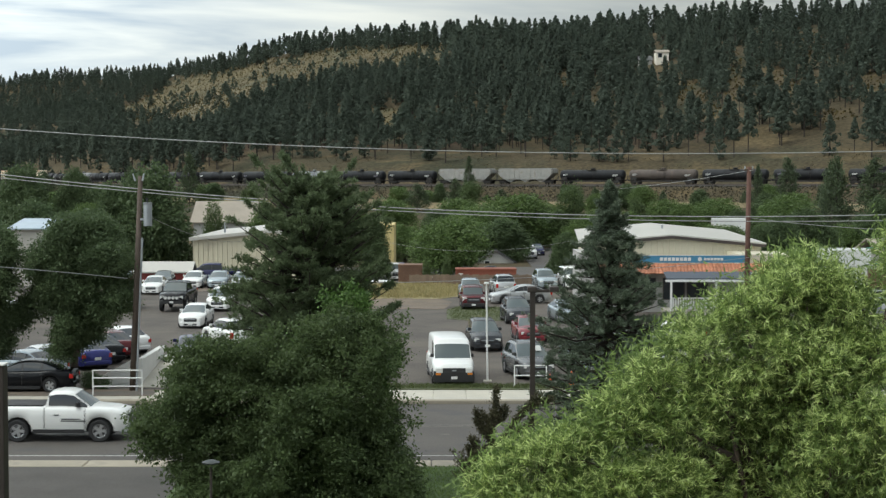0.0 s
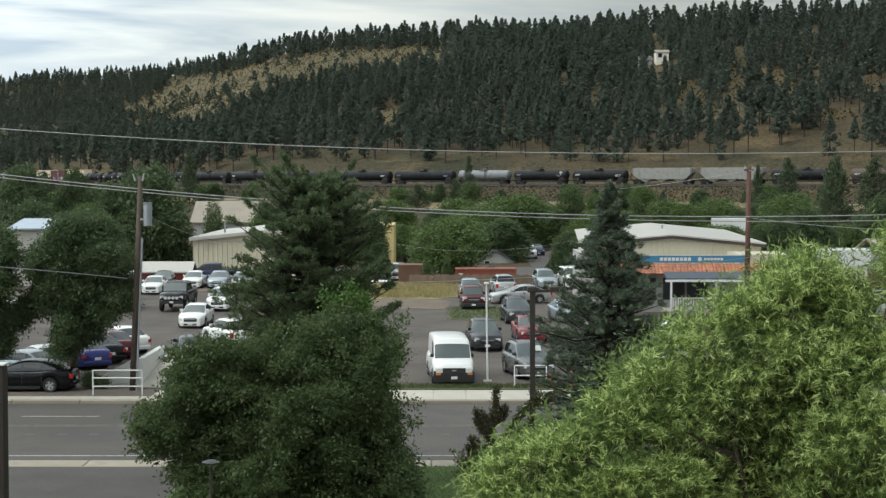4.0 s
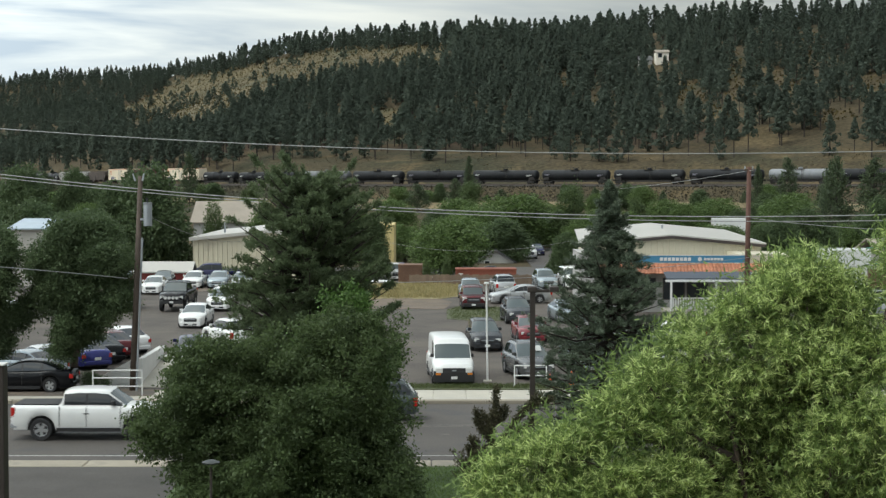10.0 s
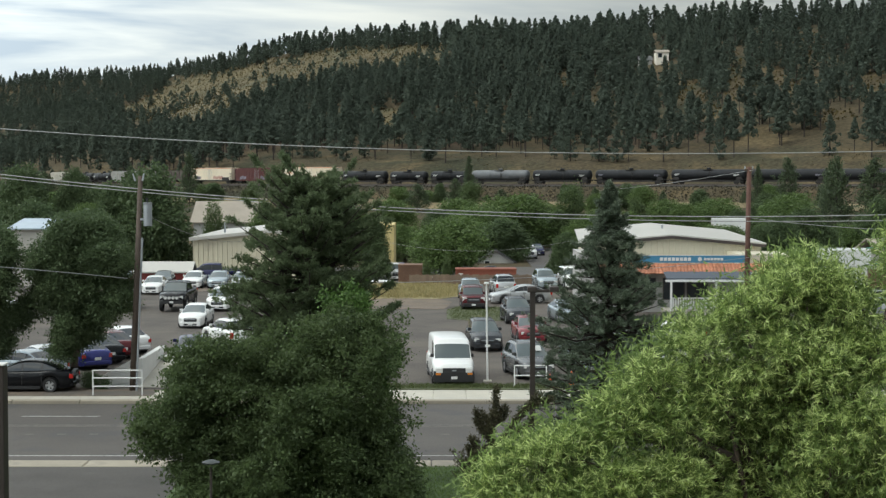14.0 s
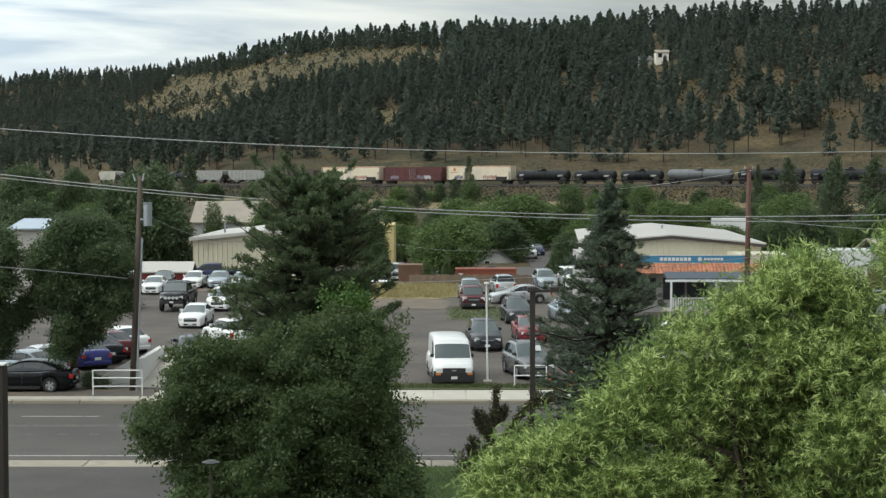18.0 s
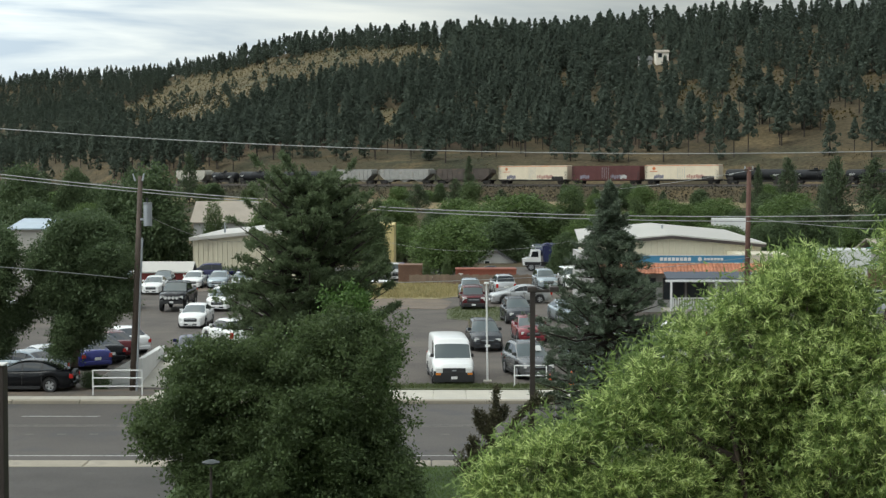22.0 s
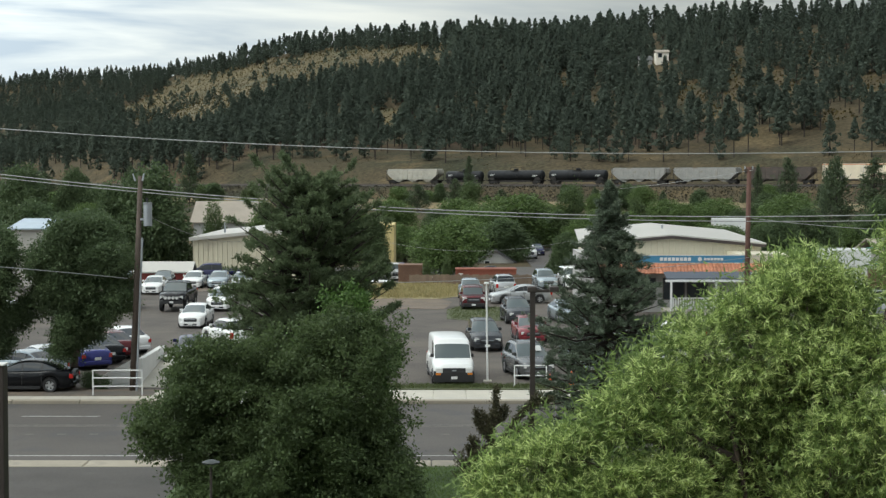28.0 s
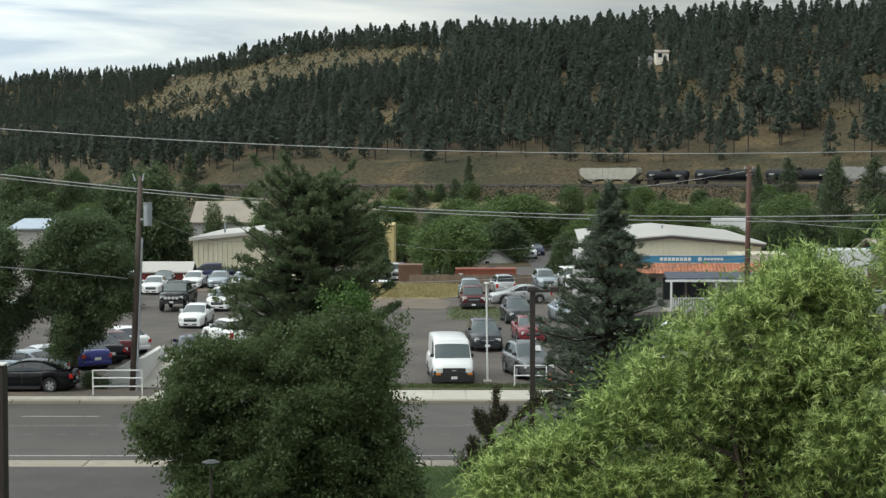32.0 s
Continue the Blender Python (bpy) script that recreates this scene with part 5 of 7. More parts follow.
def simple_house(name, label, x0, x1, y0, y1, z0, ze, zr, wall, roof, along_x=True, windows=(), o=0.4):
    """A small building with a pitched roof and openings to the street."""
    b = thing(name, label, "building")
    bm = bmesh.new()
    box(bm, x0, x1, y0, y1, z0 - 0.6, ze)
    if not along_x:
        xm = (x0 + x1) / 2
        prism(bm, [(x0, ze), (x1, ze), (xm, zr - 0.05)], y0, y1)
    part("wall", bm, wall, b)
    bm = bmesh.new()
    if along_x:
        ym = (y0 + y1) / 2
        for ya, sg in ((y0 - o, 1), (y1 + o, -1)):
            za = ze - 0.1
            p = [(x0 - o, ya, za), (x1 + o, ya, za), (x1 + o, ym, zr), (x0 - o, ym, zr)]
            lo = [bm.verts.new(q) for q in p]
            hi = [bm.verts.new(Vector(q) + Vector((0, 0, 0.14))) for q in p]
            bm.faces.new(hi)
            bm.faces.new(lo[::-1])
            for i in range(4):
                bm.faces.new((lo[i], lo[(i + 1) % 4], hi[(i + 1) % 4], hi[i]))
    else:
        xm = (x0 + x1) / 2
        for xa in (x0 - o, x1 + o):
            prism(bm, [(xa, ze - 0.15), (xm, zr), (xm, zr + 0.14), (xa, ze - 0.01)], y0 - o, y1 + o)
    bmesh.ops.recalc_face_normals(bm, faces=bm.faces)
    part("roof", bm, roof, b)
    for xa, xb, za, zb in windows:
        w = new("window")
        w.parent = b
        bm = bmesh.new()
        box(bm, xa, xb, y0 - 0.06, y0 + 0.05, za, zb)
        part("window_frame", bm, WHITE_STEEL, w)
        bm = bmesh.new()
        box(bm, xa + 0.08, xb - 0.08, y0 - 0.09, y0 + 0.02, za + 0.08, zb - 0.08)
        part("pane", bm, DARK_GLASS, w)
    return b

# ---- foliage ----
RNG = np.random.default_rng(7)
LEAF_DARK = leafy("dark_green_broad_leaves", (0.053, 0.079, 0.033), (0.118, 0.162, 0.062), 0.45, big=0.9)
LEAF_DARK2 = leafy("fresh_green_broad_leaves", (0.035, 0.075, 0.016), (0.11, 0.19, 0.045), 0.25, big=0.9)
LEAF_MID = leafy("green_broad_leaves", (0.054, 0.090, 0.028), (0.15, 0.215, 0.07), 0.35, big=0.5)
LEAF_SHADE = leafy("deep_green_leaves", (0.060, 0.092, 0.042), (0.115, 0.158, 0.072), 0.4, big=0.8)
# The willow's light and shade are put into two leaf colours.
LEAF_WILLOW = leafy("lit_yellow_green_willow_leaves", (0.30, 0.40, 0.12), (0.74, 0.84, 0.36), 0.45, big=2.6)
LEAF_WILLOW_SHADED = leafy("shaded_green_willow_leaves", (0.09, 0.14, 0.042), (0.28, 0.38, 0.12), 0.4, big=2.0)
NEEDLE_PINE = leafy("dark_pine_needles", (0.076, 0.104, 0.056), (0.172, 0.22, 0.11), 0.55, big=1.0)
NEEDLE_YARD = leafy("deep_green_yard_conifer_needles", (0.046, 0.064, 0.038), (0.105, 0.14, 0.07), 0.35, big=1.0)
NEEDLE_SPRUCE = leafy("blue_green_spruce_needles", (0.045, 0.066, 0.042), (0.185, 0.225, 0.155), 0.2, big=1.2)
NEEDLE_JUNIPER = leafy("dull_brown_green_juniper", (0.045, 0.048, 0.025), (0.12, 0.11, 0.06), 0.2, big=2)
SLOPE_GRASS = leafy("dry_tan_hill_grass", (0.062, 0.052, 0.024), (0.112, 0.09, 0.040), 0.1, rough=1.0, big=0.02, spec=0.0)
# The hill's bluish haze is mixed into these needle colours.
HILL_NEEDLES = leafy("hazed_pine_needles", (0.075, 0.092, 0.074), (0.110, 0.135, 0.104), 0.45, rough=0.9, big=0.11, spec=0.05, each=0.35)


def unit(v):
    return v / np.maximum(np.linalg.norm(v, axis=-1, keepdims=True), 1e-9)


def leaf_quads(c, d, length, width):
    """Diamond leaves: base c, direction d (unit), sizes per leaf."""
    n = len(c)
    side = unit(np.cross(d, RNG.normal(size=(n, 3))))
    L, W = np.asarray(length).reshape(-1, 1), np.asarray(width).reshape(-1, 1)
    m = c + d * L * 0.45
    v = np.stack([c, m + side * W / 2, c + d * L, m - side * W / 2], 1).reshape(-1, 3)
    f = np.arange(4 * n).reshape(n, 4)
    return v, f


def add_leaves(name, c, d, length, width, mat, parent, label=""):
    v, f = leaf_quads(c, d, length, width)
    ob = new(name, array_mesh(name, v, f, mat))
    ob.parent = parent
    if label:
        ob["label"] = label
    return ob


def in_lobes(lobes, n, inner=0.45):
    """Points in the outer part of a crown of uneven lobes, and the outward direction there."""
    lobes = np.array(lobes, float)
    area = lobes[:, 3] * lobes[:, 4] + lobes[:, 3] * lobes[:, 5] + lobes[:, 4] * lobes[:, 5]
    k = RNG.choice(len(lobes), n, p=area / area.sum())
    d = unit(RNG.normal(size=(n, 3)))
    rad = (inner + (1 - inner) * RNG.random(n) ** 0.6)[:, None] * (1 + 0.09 * RNG.normal(size=(n, 1)))
    return lobes[k, :3] + d * lobes[k, 3:6] * rad, d


def lumpy(lobes, k, size=0.40, seed=3):
    """Break each lobe of a crown into boughs, with hollows between them."""
    g = np.random.default_rng(seed)
    out = []
    for x, y, z, rx, ry, rz in lobes:
        out.append((x, y, z, rx * 0.62, ry * 0.62, rz * 0.62))
        for _ in range(k):
            d = unit(g.normal(size=3))
            q = size * g.uniform(0.75, 1.25)
            out.append((x + d[0] * rx * 0.68, y + d[1] * ry * 0.68, z + d[2] * rz * 0.68, rx * q, ry * q, rz * q))
    return out


def limbs(tree, base, top, r, ends, mat=None):
    """A tapered trunk and limbs reaching into the crown."""
    mat = mat or BARK
    bm = bmesh.new()
    b, t = Vector(base), Vector(top)
    mid = b.lerp(t, 0.5) + Vector((0.06, 0.04, 0)) * (t - b).length * 0.4
    tube(bm, [b, b.lerp(mid, 0.5), mid, t], [r * 1.25, r, r * 0.75, r * 0.25], 9)
    part("trunk", bm, mat, tree, smooth=True)
    for i, e in enumerate(ends):
        e = Vector(e)
        s = b.lerp(t, 0.3 + 0.5 * ((i * 0.37) % 1))
        bm = bmesh.new()
        tube(bm, [s, s.lerp(e, 0.5) + Vector((0, 0, 0.12 * (e - s).length)), e], [r * 0.42, r * 0.26, r * 0.07], 6)
        part("limb", bm, mat, tree, smooth=True)


def broadleaf(name, label, lobes, base, n_clump, per, size, mat, clump=0.3, r=0.18, inner=0.45, group="", bough=0, slim=0.5):
    tree = thing(name, label, "tree", group=group)
    c, d = in_lobes(lumpy(lobes, bough) if bough else lobes, n_clump, inner)
    idx = np.repeat(np.arange(n_clump), per)
    off = RNG.normal(size=(len(idx), 3)) * clump * np.array([1, 1, 0.7])
    cc = c[idx] + off
    dd = unit(d[idx] * 0.5 + RNG.normal(size=(len(idx), 3)) * 0.8 + np.array([0, 0, -0.3]))
    s = size * (0.6 + 0.8 * RNG.random(len(idx)))
    add_leaves("crown", cc, dd, s, s * slim, mat, tree)
    top = max(lobes, key=lambda q: q[2] + q[5])
    pick = [lobes[i % len(lobes)][:3] for i in range(min(len(lobes), 9))]
    limbs(tree, base, (top[0], top[1], top[2]), r, pick)
    return tree


def conifer(name, label, base, h, profile, n_branch, mat, needle=(0.16, 0.022), per=22, tufts=6, droop=-0.1, lean=(0, 0), r=0.16, spray=0.16, single=False, vary=0.62, start=0.35, fan=0.24, brush=False, rise=0.0):
    """A conifer: profile gives the branches' reach by height (0 to 1)."""
    tree = thing(name, label, "tree")
    bx, by, bz = base
    ph = [a for a, _ in profile]
    pr = [b for _, b in profile]
    bm = bmesh.new()
    tip = (bx + lean[0], by + lean[1], bz + h)
    tube(bm, [(bx, by, bz - 0.4), (bx + lean[0] * 0.3, by + lean[1] * 0.3, bz + h * 0.4), tip], [r, r * 0.7, 0.02], 9)
    part("trunk", bm, PINE_BARK, tree, smooth=True)
    hs = np.sort(ph[0] + (1 - ph[0]) * ((np.arange(n_branch) + RNG.random(n_branch)) / n_branch) ** 0.95)
    az = np.arange(n_branch) * 2.4 + RNG.normal(size=n_branch) * 0.5
    reach = np.interp(hs, ph, pr) * (vary + (1.12 - vary) * RNG.random(n_branch))
    vs, fs = [], []
    bmb = bmesh.new()
    tc, td = [], []
    for hh, a, q in zip(hs, az, reach):
        s = np.array([bx + lean[0] * hh, by + lean[1] * hh, bz + h * hh])
        d = np.array([math.cos(a), math.sin(a), droop + rise * (hh - 0.5) + 0.25 * RNG.normal()])
        e = s + d * q + np.array([0, 0, 0.12 * q])
        mid = s + d * q * 0.5 + np.array([0, 0, -0.04 * q])
        if single:
            bms = bmesh.new()
            tube(bms, [s, mid, e], [0.018 + 0.018 * q, 0.014 + 0.008 * q, 0.006], 5, False)
            part("branch", bms, PINE_BARK, tree)
        else:
            tube(bmb, [s, mid, e], [0.004, 0.003, 0.001], 4, False)
        k = max(2, int(tufts * (0.4 + 0.6 * q / max(pr))))
        f = start + (1.04 - start) * np.sort(RNG.random(k)) ** 0.8
        side = np.array([-math.sin(a), math.cos(a), 0])
        for ff in f:
            p = s + (e - s) * ff + side * RNG.normal() * fan * q * (1.15 - ff) + np.array([0, 0, 0.05 * RNG.normal()])
            tc.append(p)
            td.append(d + np.array([0, 0, 0.35]))
    if single:
        bmb.free()
    else:
        part("branching", bmb, PINE_BARK, tree)["kind"] = "stuff"
    tc, td = np.array(tc), unit(np.array(td))
    idx = np.repeat(np.arange(len(tc)), per)
    cc = tc[idx] + RNG.normal(size=(len(idx), 3)) * spray * np.array([1, 1, 0.55])
    dd = unit(td[idx] * 0.6 + RNG.normal(size=(len(idx), 3)) * 0.75)
    if brush:
        # needles stand round the shoot's end like a bottle brush
        dd = unit(td[idx] * 0.45 + unit(RNG.normal(size=(len(idx), 3))) + np.array([0, 0, 0.35]))
        cc = tc[idx] + td[idx] * (RNG.random((len(idx), 1)) - 0.6) * spray * 1.6 + RNG.normal(size=(len(idx), 3)) * spray * 0.22
    ln = needle[0] * (0.6 + 0.7 * RNG.random(len(idx)))
    add_leaves("needles", cc, dd, ln, np.full(len(idx), needle[1]), mat, tree)
    return tree


def near_trees():
    # broad dark tree in front of the street
    lob = []
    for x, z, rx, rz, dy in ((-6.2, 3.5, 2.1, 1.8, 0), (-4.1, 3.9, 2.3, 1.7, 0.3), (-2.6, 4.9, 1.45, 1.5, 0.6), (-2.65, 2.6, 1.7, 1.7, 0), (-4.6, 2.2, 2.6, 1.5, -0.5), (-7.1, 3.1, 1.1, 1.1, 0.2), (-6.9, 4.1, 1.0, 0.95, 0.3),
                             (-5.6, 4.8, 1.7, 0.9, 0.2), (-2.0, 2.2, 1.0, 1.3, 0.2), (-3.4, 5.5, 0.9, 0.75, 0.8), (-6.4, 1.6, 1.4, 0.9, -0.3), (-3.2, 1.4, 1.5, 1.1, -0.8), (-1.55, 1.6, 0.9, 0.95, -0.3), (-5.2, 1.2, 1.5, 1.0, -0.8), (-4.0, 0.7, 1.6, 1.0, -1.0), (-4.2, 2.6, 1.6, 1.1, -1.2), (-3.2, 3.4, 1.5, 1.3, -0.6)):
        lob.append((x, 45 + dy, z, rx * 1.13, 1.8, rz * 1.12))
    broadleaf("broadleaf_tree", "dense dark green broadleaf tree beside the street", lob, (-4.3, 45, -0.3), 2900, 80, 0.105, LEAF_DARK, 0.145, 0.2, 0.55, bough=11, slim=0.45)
    lob = [(-2.75, 47.5, 5.6, 1.2, 1.0, 1.1), (-2.3, 47.5, 4.6, 1.1, 1.0, 1.2), (-3.3, 47.5, 4.9, 1.0, 0.9, 0.9)]
    broadleaf("broadleaf_tree", "green broadleaf tree in front of a pine", lob, (-2.7, 47.5, -0.3), 620, 62, 0.12, LEAF_DARK2, 0.14, 0.14, 0.5, bough=8, slim=0.4)
    # tall dark pine
    conifer("pine_tree", "tall dark green pine beside the street", (-4.3, 52, -0.1), 9.75, [(0.12, 2.7), (0.4, 2.75), (0.58, 2.6), (0.70, 2.45), (0.78, 2.3), (0.87, 2.05), (0.93, 1.65), (0.97, 1.2), (1.0, 0.7)], 310, NEEDLE_PINE,
            (0.12, 0.034), 34, 29, 0.12, (0.1, 0), 0.2, spray=0.12, single=True, vary=0.58, start=0.18, fan=0.30, brush=True, rise=0.55)
    # blue-green spruce
    conifer("spruce_tree", "blue green spruce beside the street", (5.45, 55, -0.1), 9.75, [(0.1, 3.0), (0.32, 2.9), (0.477, 2.55), (0.61, 1.95), (0.71, 1.4), (0.8, 1.0), (0.9, 0.55), (1.0, 0.08)], 300, NEEDLE_SPRUCE,
            (0.10, 0.028), 36, 26, -0.06, (0.1, 0), 0.12, spray=0.10, single=True, vary=0.6, start=0.1, fan=0.28, brush=True)
    # crooked upright juniper
    tree = thing("juniper_shrub", "sparse crooked brown green juniper", "shrub")
    arms = (((1.5, -0.2), (1.55, 1.3), (1.45, 2.4), (1.6, 3.0), (1.62, 3.55)), ((1.52, 1.9), (1.1, 2.5), (1.0, 2.85)), ((1.5, 1.4), (0.95, 1.3), (0.75, 1.75)), ((1.55, 1.5), (2.2, 2.5), (2.6, 2.95), (2.95, 3.3)),
            ((1.95, 2.1), (2.45, 2.25), (2.75, 2.6)), ((2.6, 2.95), (3.0, 3.1), (3.35, 3.2)), ((1.5, 1.9), (1.15, 2.2), (1.0, 2.55)), ((1.5, 2.4), (1.85, 2.6), (1.95, 2.85)), ((1.45, 1.1), (1.0, 1.6), (0.85, 2.0)), ((1.6, 1.3), (2.0, 1.6), (2.3, 1.75)), ((1.5, 1.2), (2.3, 1.5), (2.9, 1.9)), ((1.4, 0.5), (0.8, 0.9), (0.6, 1.3)), ((1.45, 2.3), (1.2, 2.75)), ((1.6, 2.6), (1.9, 2.95)))
    c = []
    for arm in arms:
        pts = [Vector((x, 50 + 0.1 * math.sin(7 * x), z)) for x, z in arm]
        bm = bmesh.new()
        tube(bm, pts, [0.07 - 0.05 * i / (len(pts) - 1) for i in range(len(pts))], 6)
        part("limb", bm, BARK, tree, smooth=True)
        for a, b in zip(pts, pts[1:]):
            n = max(2, int((b - a).length * 26))
            for i in range(n):
                q = a.lerp(b, (i + RNG.random()) / n)
                if q.z > 0.5:
                    c.append(tuple(q))
    for x, z in ((0.85, 0.9), (1.1, 1.1), (0.95, 0.6), (1.3, 0.8), (0.8, 1.35), (1.6, 0.7), (1.2, 1.35), (1.5, 1.2), (1.9, 1.1), (1.8, 1.5), (1.4, 1.6), (1.05, 0.85)):
        c += [(x + 0.2 * RNG.normal(), 50 + 0.2 * RNG.normal(), z + 0.2 * RNG.normal()) for _ in range(18)]
    c = np.array(c)
    idx = np.repeat(np.arange(len(c)), 40)
    cc = c[idx] + RNG.normal(size=(len(idx), 3)) * 0.052
    dd = unit(RNG.normal(size=(len(idx), 3)) * 0.6 + np.array([0, 0, 0.5]))
    add_leaves("foliage", cc, dd, 0.07 + 0.06 * RNG.random(len(idx)), np.full(len(idx), 0.03), NEEDLE_JUNIPER, tree)
    # bright willow close to the window: boughs of long shoots that arch over, each set with narrow leaves
    tree = thing("willow_tree", "bright yellow green willow with narrow leaves", "tree")
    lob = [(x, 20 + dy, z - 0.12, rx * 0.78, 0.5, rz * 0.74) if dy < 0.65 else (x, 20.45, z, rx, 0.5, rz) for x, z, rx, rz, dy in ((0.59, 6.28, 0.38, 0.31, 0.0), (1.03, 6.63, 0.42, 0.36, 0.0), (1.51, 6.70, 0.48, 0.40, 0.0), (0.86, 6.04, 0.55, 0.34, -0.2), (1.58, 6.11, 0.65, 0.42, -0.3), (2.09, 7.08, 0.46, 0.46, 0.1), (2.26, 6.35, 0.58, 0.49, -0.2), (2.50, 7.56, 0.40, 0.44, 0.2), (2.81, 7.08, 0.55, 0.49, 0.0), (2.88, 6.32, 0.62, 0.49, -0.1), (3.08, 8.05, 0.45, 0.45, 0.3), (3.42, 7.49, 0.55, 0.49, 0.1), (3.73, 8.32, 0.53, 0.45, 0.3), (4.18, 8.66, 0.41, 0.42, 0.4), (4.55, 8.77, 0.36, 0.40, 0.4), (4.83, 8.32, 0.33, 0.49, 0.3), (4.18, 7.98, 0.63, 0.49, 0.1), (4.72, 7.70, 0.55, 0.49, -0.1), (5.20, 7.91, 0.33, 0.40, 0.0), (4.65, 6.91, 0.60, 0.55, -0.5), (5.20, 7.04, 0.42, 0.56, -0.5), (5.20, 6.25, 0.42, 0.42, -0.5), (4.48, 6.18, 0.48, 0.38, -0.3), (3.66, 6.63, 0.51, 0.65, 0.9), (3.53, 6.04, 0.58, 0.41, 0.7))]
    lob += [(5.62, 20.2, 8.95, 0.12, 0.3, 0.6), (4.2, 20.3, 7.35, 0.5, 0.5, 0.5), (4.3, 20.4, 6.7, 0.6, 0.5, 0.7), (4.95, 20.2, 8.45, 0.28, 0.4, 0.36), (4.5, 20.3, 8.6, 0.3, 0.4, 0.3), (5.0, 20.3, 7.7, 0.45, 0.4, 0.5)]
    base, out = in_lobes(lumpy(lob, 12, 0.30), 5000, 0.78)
    d = unit(out * 0.6 + RNG.normal(size=out.shape) * 0.35 + np.array([0, -0.15, 0.65]))
    ln = 0.14 + 0.20 * RNG.random(len(base))
    bend = np.array([0, 0, -0.25])
    # Shoot tips take the lit tone, leaves lower down the shaded one.
    for name, per, f0, f1, spread, size, mat in (("crown", 11, 0.05, 0.8, 0.45, 0.105, LEAF_WILLOW_SHADED), ("young_leaves", 10, 0.72, 1.0, 0.6, 0.108, LEAF_WILLOW)):
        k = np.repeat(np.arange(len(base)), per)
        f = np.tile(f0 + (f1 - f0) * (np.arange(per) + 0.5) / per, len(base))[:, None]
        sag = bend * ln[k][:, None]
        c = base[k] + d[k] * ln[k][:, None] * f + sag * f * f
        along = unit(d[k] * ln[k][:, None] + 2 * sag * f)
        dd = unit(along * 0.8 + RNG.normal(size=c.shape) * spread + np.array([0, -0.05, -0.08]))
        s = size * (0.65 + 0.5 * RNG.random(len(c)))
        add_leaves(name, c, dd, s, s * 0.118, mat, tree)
    # the shoots themselves
    vs, fs = [], []
    for i in range(0, len(base), 2):
        p = [base[i] + d[i] * ln[i] * q + np.array([0, 0, -0.25]) * ln[i] * q * q for q in (-0.5, 0.0, 0.5, 1.0)]
        j = len(vs)
        for q in p:
            vs += [q + np.array([-0.002, 0, 0]), q + np.array([0.002, 0, 0]), q + np.array([0, 0, 0.003])]
        for m in range(3):
            fs += [(j + 3 * m + n, j + 3 * m + (n + 1) % 3, j + 3 * m + 3 + (n + 1) % 3, j + 3 * m + 3 + n) for n in range(3)]
    ob = new("branching", array_mesh("branching", np.array(vs), np.array(fs), BARK))
    ob.parent = tree
    ob["kind"] = "stuff"
    # Inner leaves in the shaded tone, so the crown's hollows read dark.
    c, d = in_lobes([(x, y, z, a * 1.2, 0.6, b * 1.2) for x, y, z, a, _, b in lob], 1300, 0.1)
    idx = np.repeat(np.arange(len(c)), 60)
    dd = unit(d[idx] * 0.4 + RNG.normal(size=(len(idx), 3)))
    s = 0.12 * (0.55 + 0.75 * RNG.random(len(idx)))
    add_leaves("inner_leaves", c[idx] + RNG.normal(size=(len(idx), 3)) * 0.13 + np.array([0, 0.35, 0]), dd, s, s * 0.18, LEAF_WILLOW_SHADED, tree)
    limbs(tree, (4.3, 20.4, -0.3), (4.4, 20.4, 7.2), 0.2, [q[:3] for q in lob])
    # the street trees before the lot
    lob = [(x, 77.3, z, rx, 1.8, rz) for x, z, rx, rz in ((-16.9, 5.7, 2.3, 1.9), (-17.9, 4.7, 1.6, 1.7), (-16.1, 4.5, 1.7, 1.5), (-16.9, 7.4, 1.4, 1.1), (-17.4, 3.1, 1.0, 1.1), (-16.7, 3.1, 0.9, 1.0), (-18.3, 6.4, 1.4, 1.4), (-15.6, 6.1, 1.4, 1.4), (-17.5, 2.4, 0.7, 0.7), (-17.6, 1.8, 0.55, 0.6))]
    broadleaf("broadleaf_tree", "deep green street tree before the car lot", lob, (-17.5, 77.4, -0.1), 1400, 110, 0.125, LEAF_SHADE, 0.22, 0.16, 0.45, bough=8)
    lob = [(-21.6, 77.3, 4.8, 2.3, 1.8, 2.1), (-22.2, 77.5, 6.5, 2.0, 1.5, 1.6), (-20.8, 77.3, 3.4, 1.5, 1.2, 1.2), (-20.9, 77.2, 6.6, 1.2, 1.4, 1.3), (-22.5, 77.2, 2.9, 1.8, 1.2, 1.2), (-21.0, 77.2, 2.2, 0.9, 0.9, 0.8)]
    broadleaf("broadleaf_tree", "deep green street tree before the car lot", lob, (-21.6, 77.4, -0.1), 1000, 110, 0.125, LEAF_SHADE, 0.22, 0.2, 0.5, bough=7)


near_trees()
broadleaf("shrub", "low green shrub beside a street tree", [(-16.5, 76.9, 0.45, 0.45, 0.35, 0.42), (-15.95, 76.9, 0.3, 0.35, 0.3, 0.28)], (-16.4, 76.9, -0.05), 90, 40, 0.07, LEAF_SHADE, 0.1, 0.03, 0.3)["category"] = "shrub"


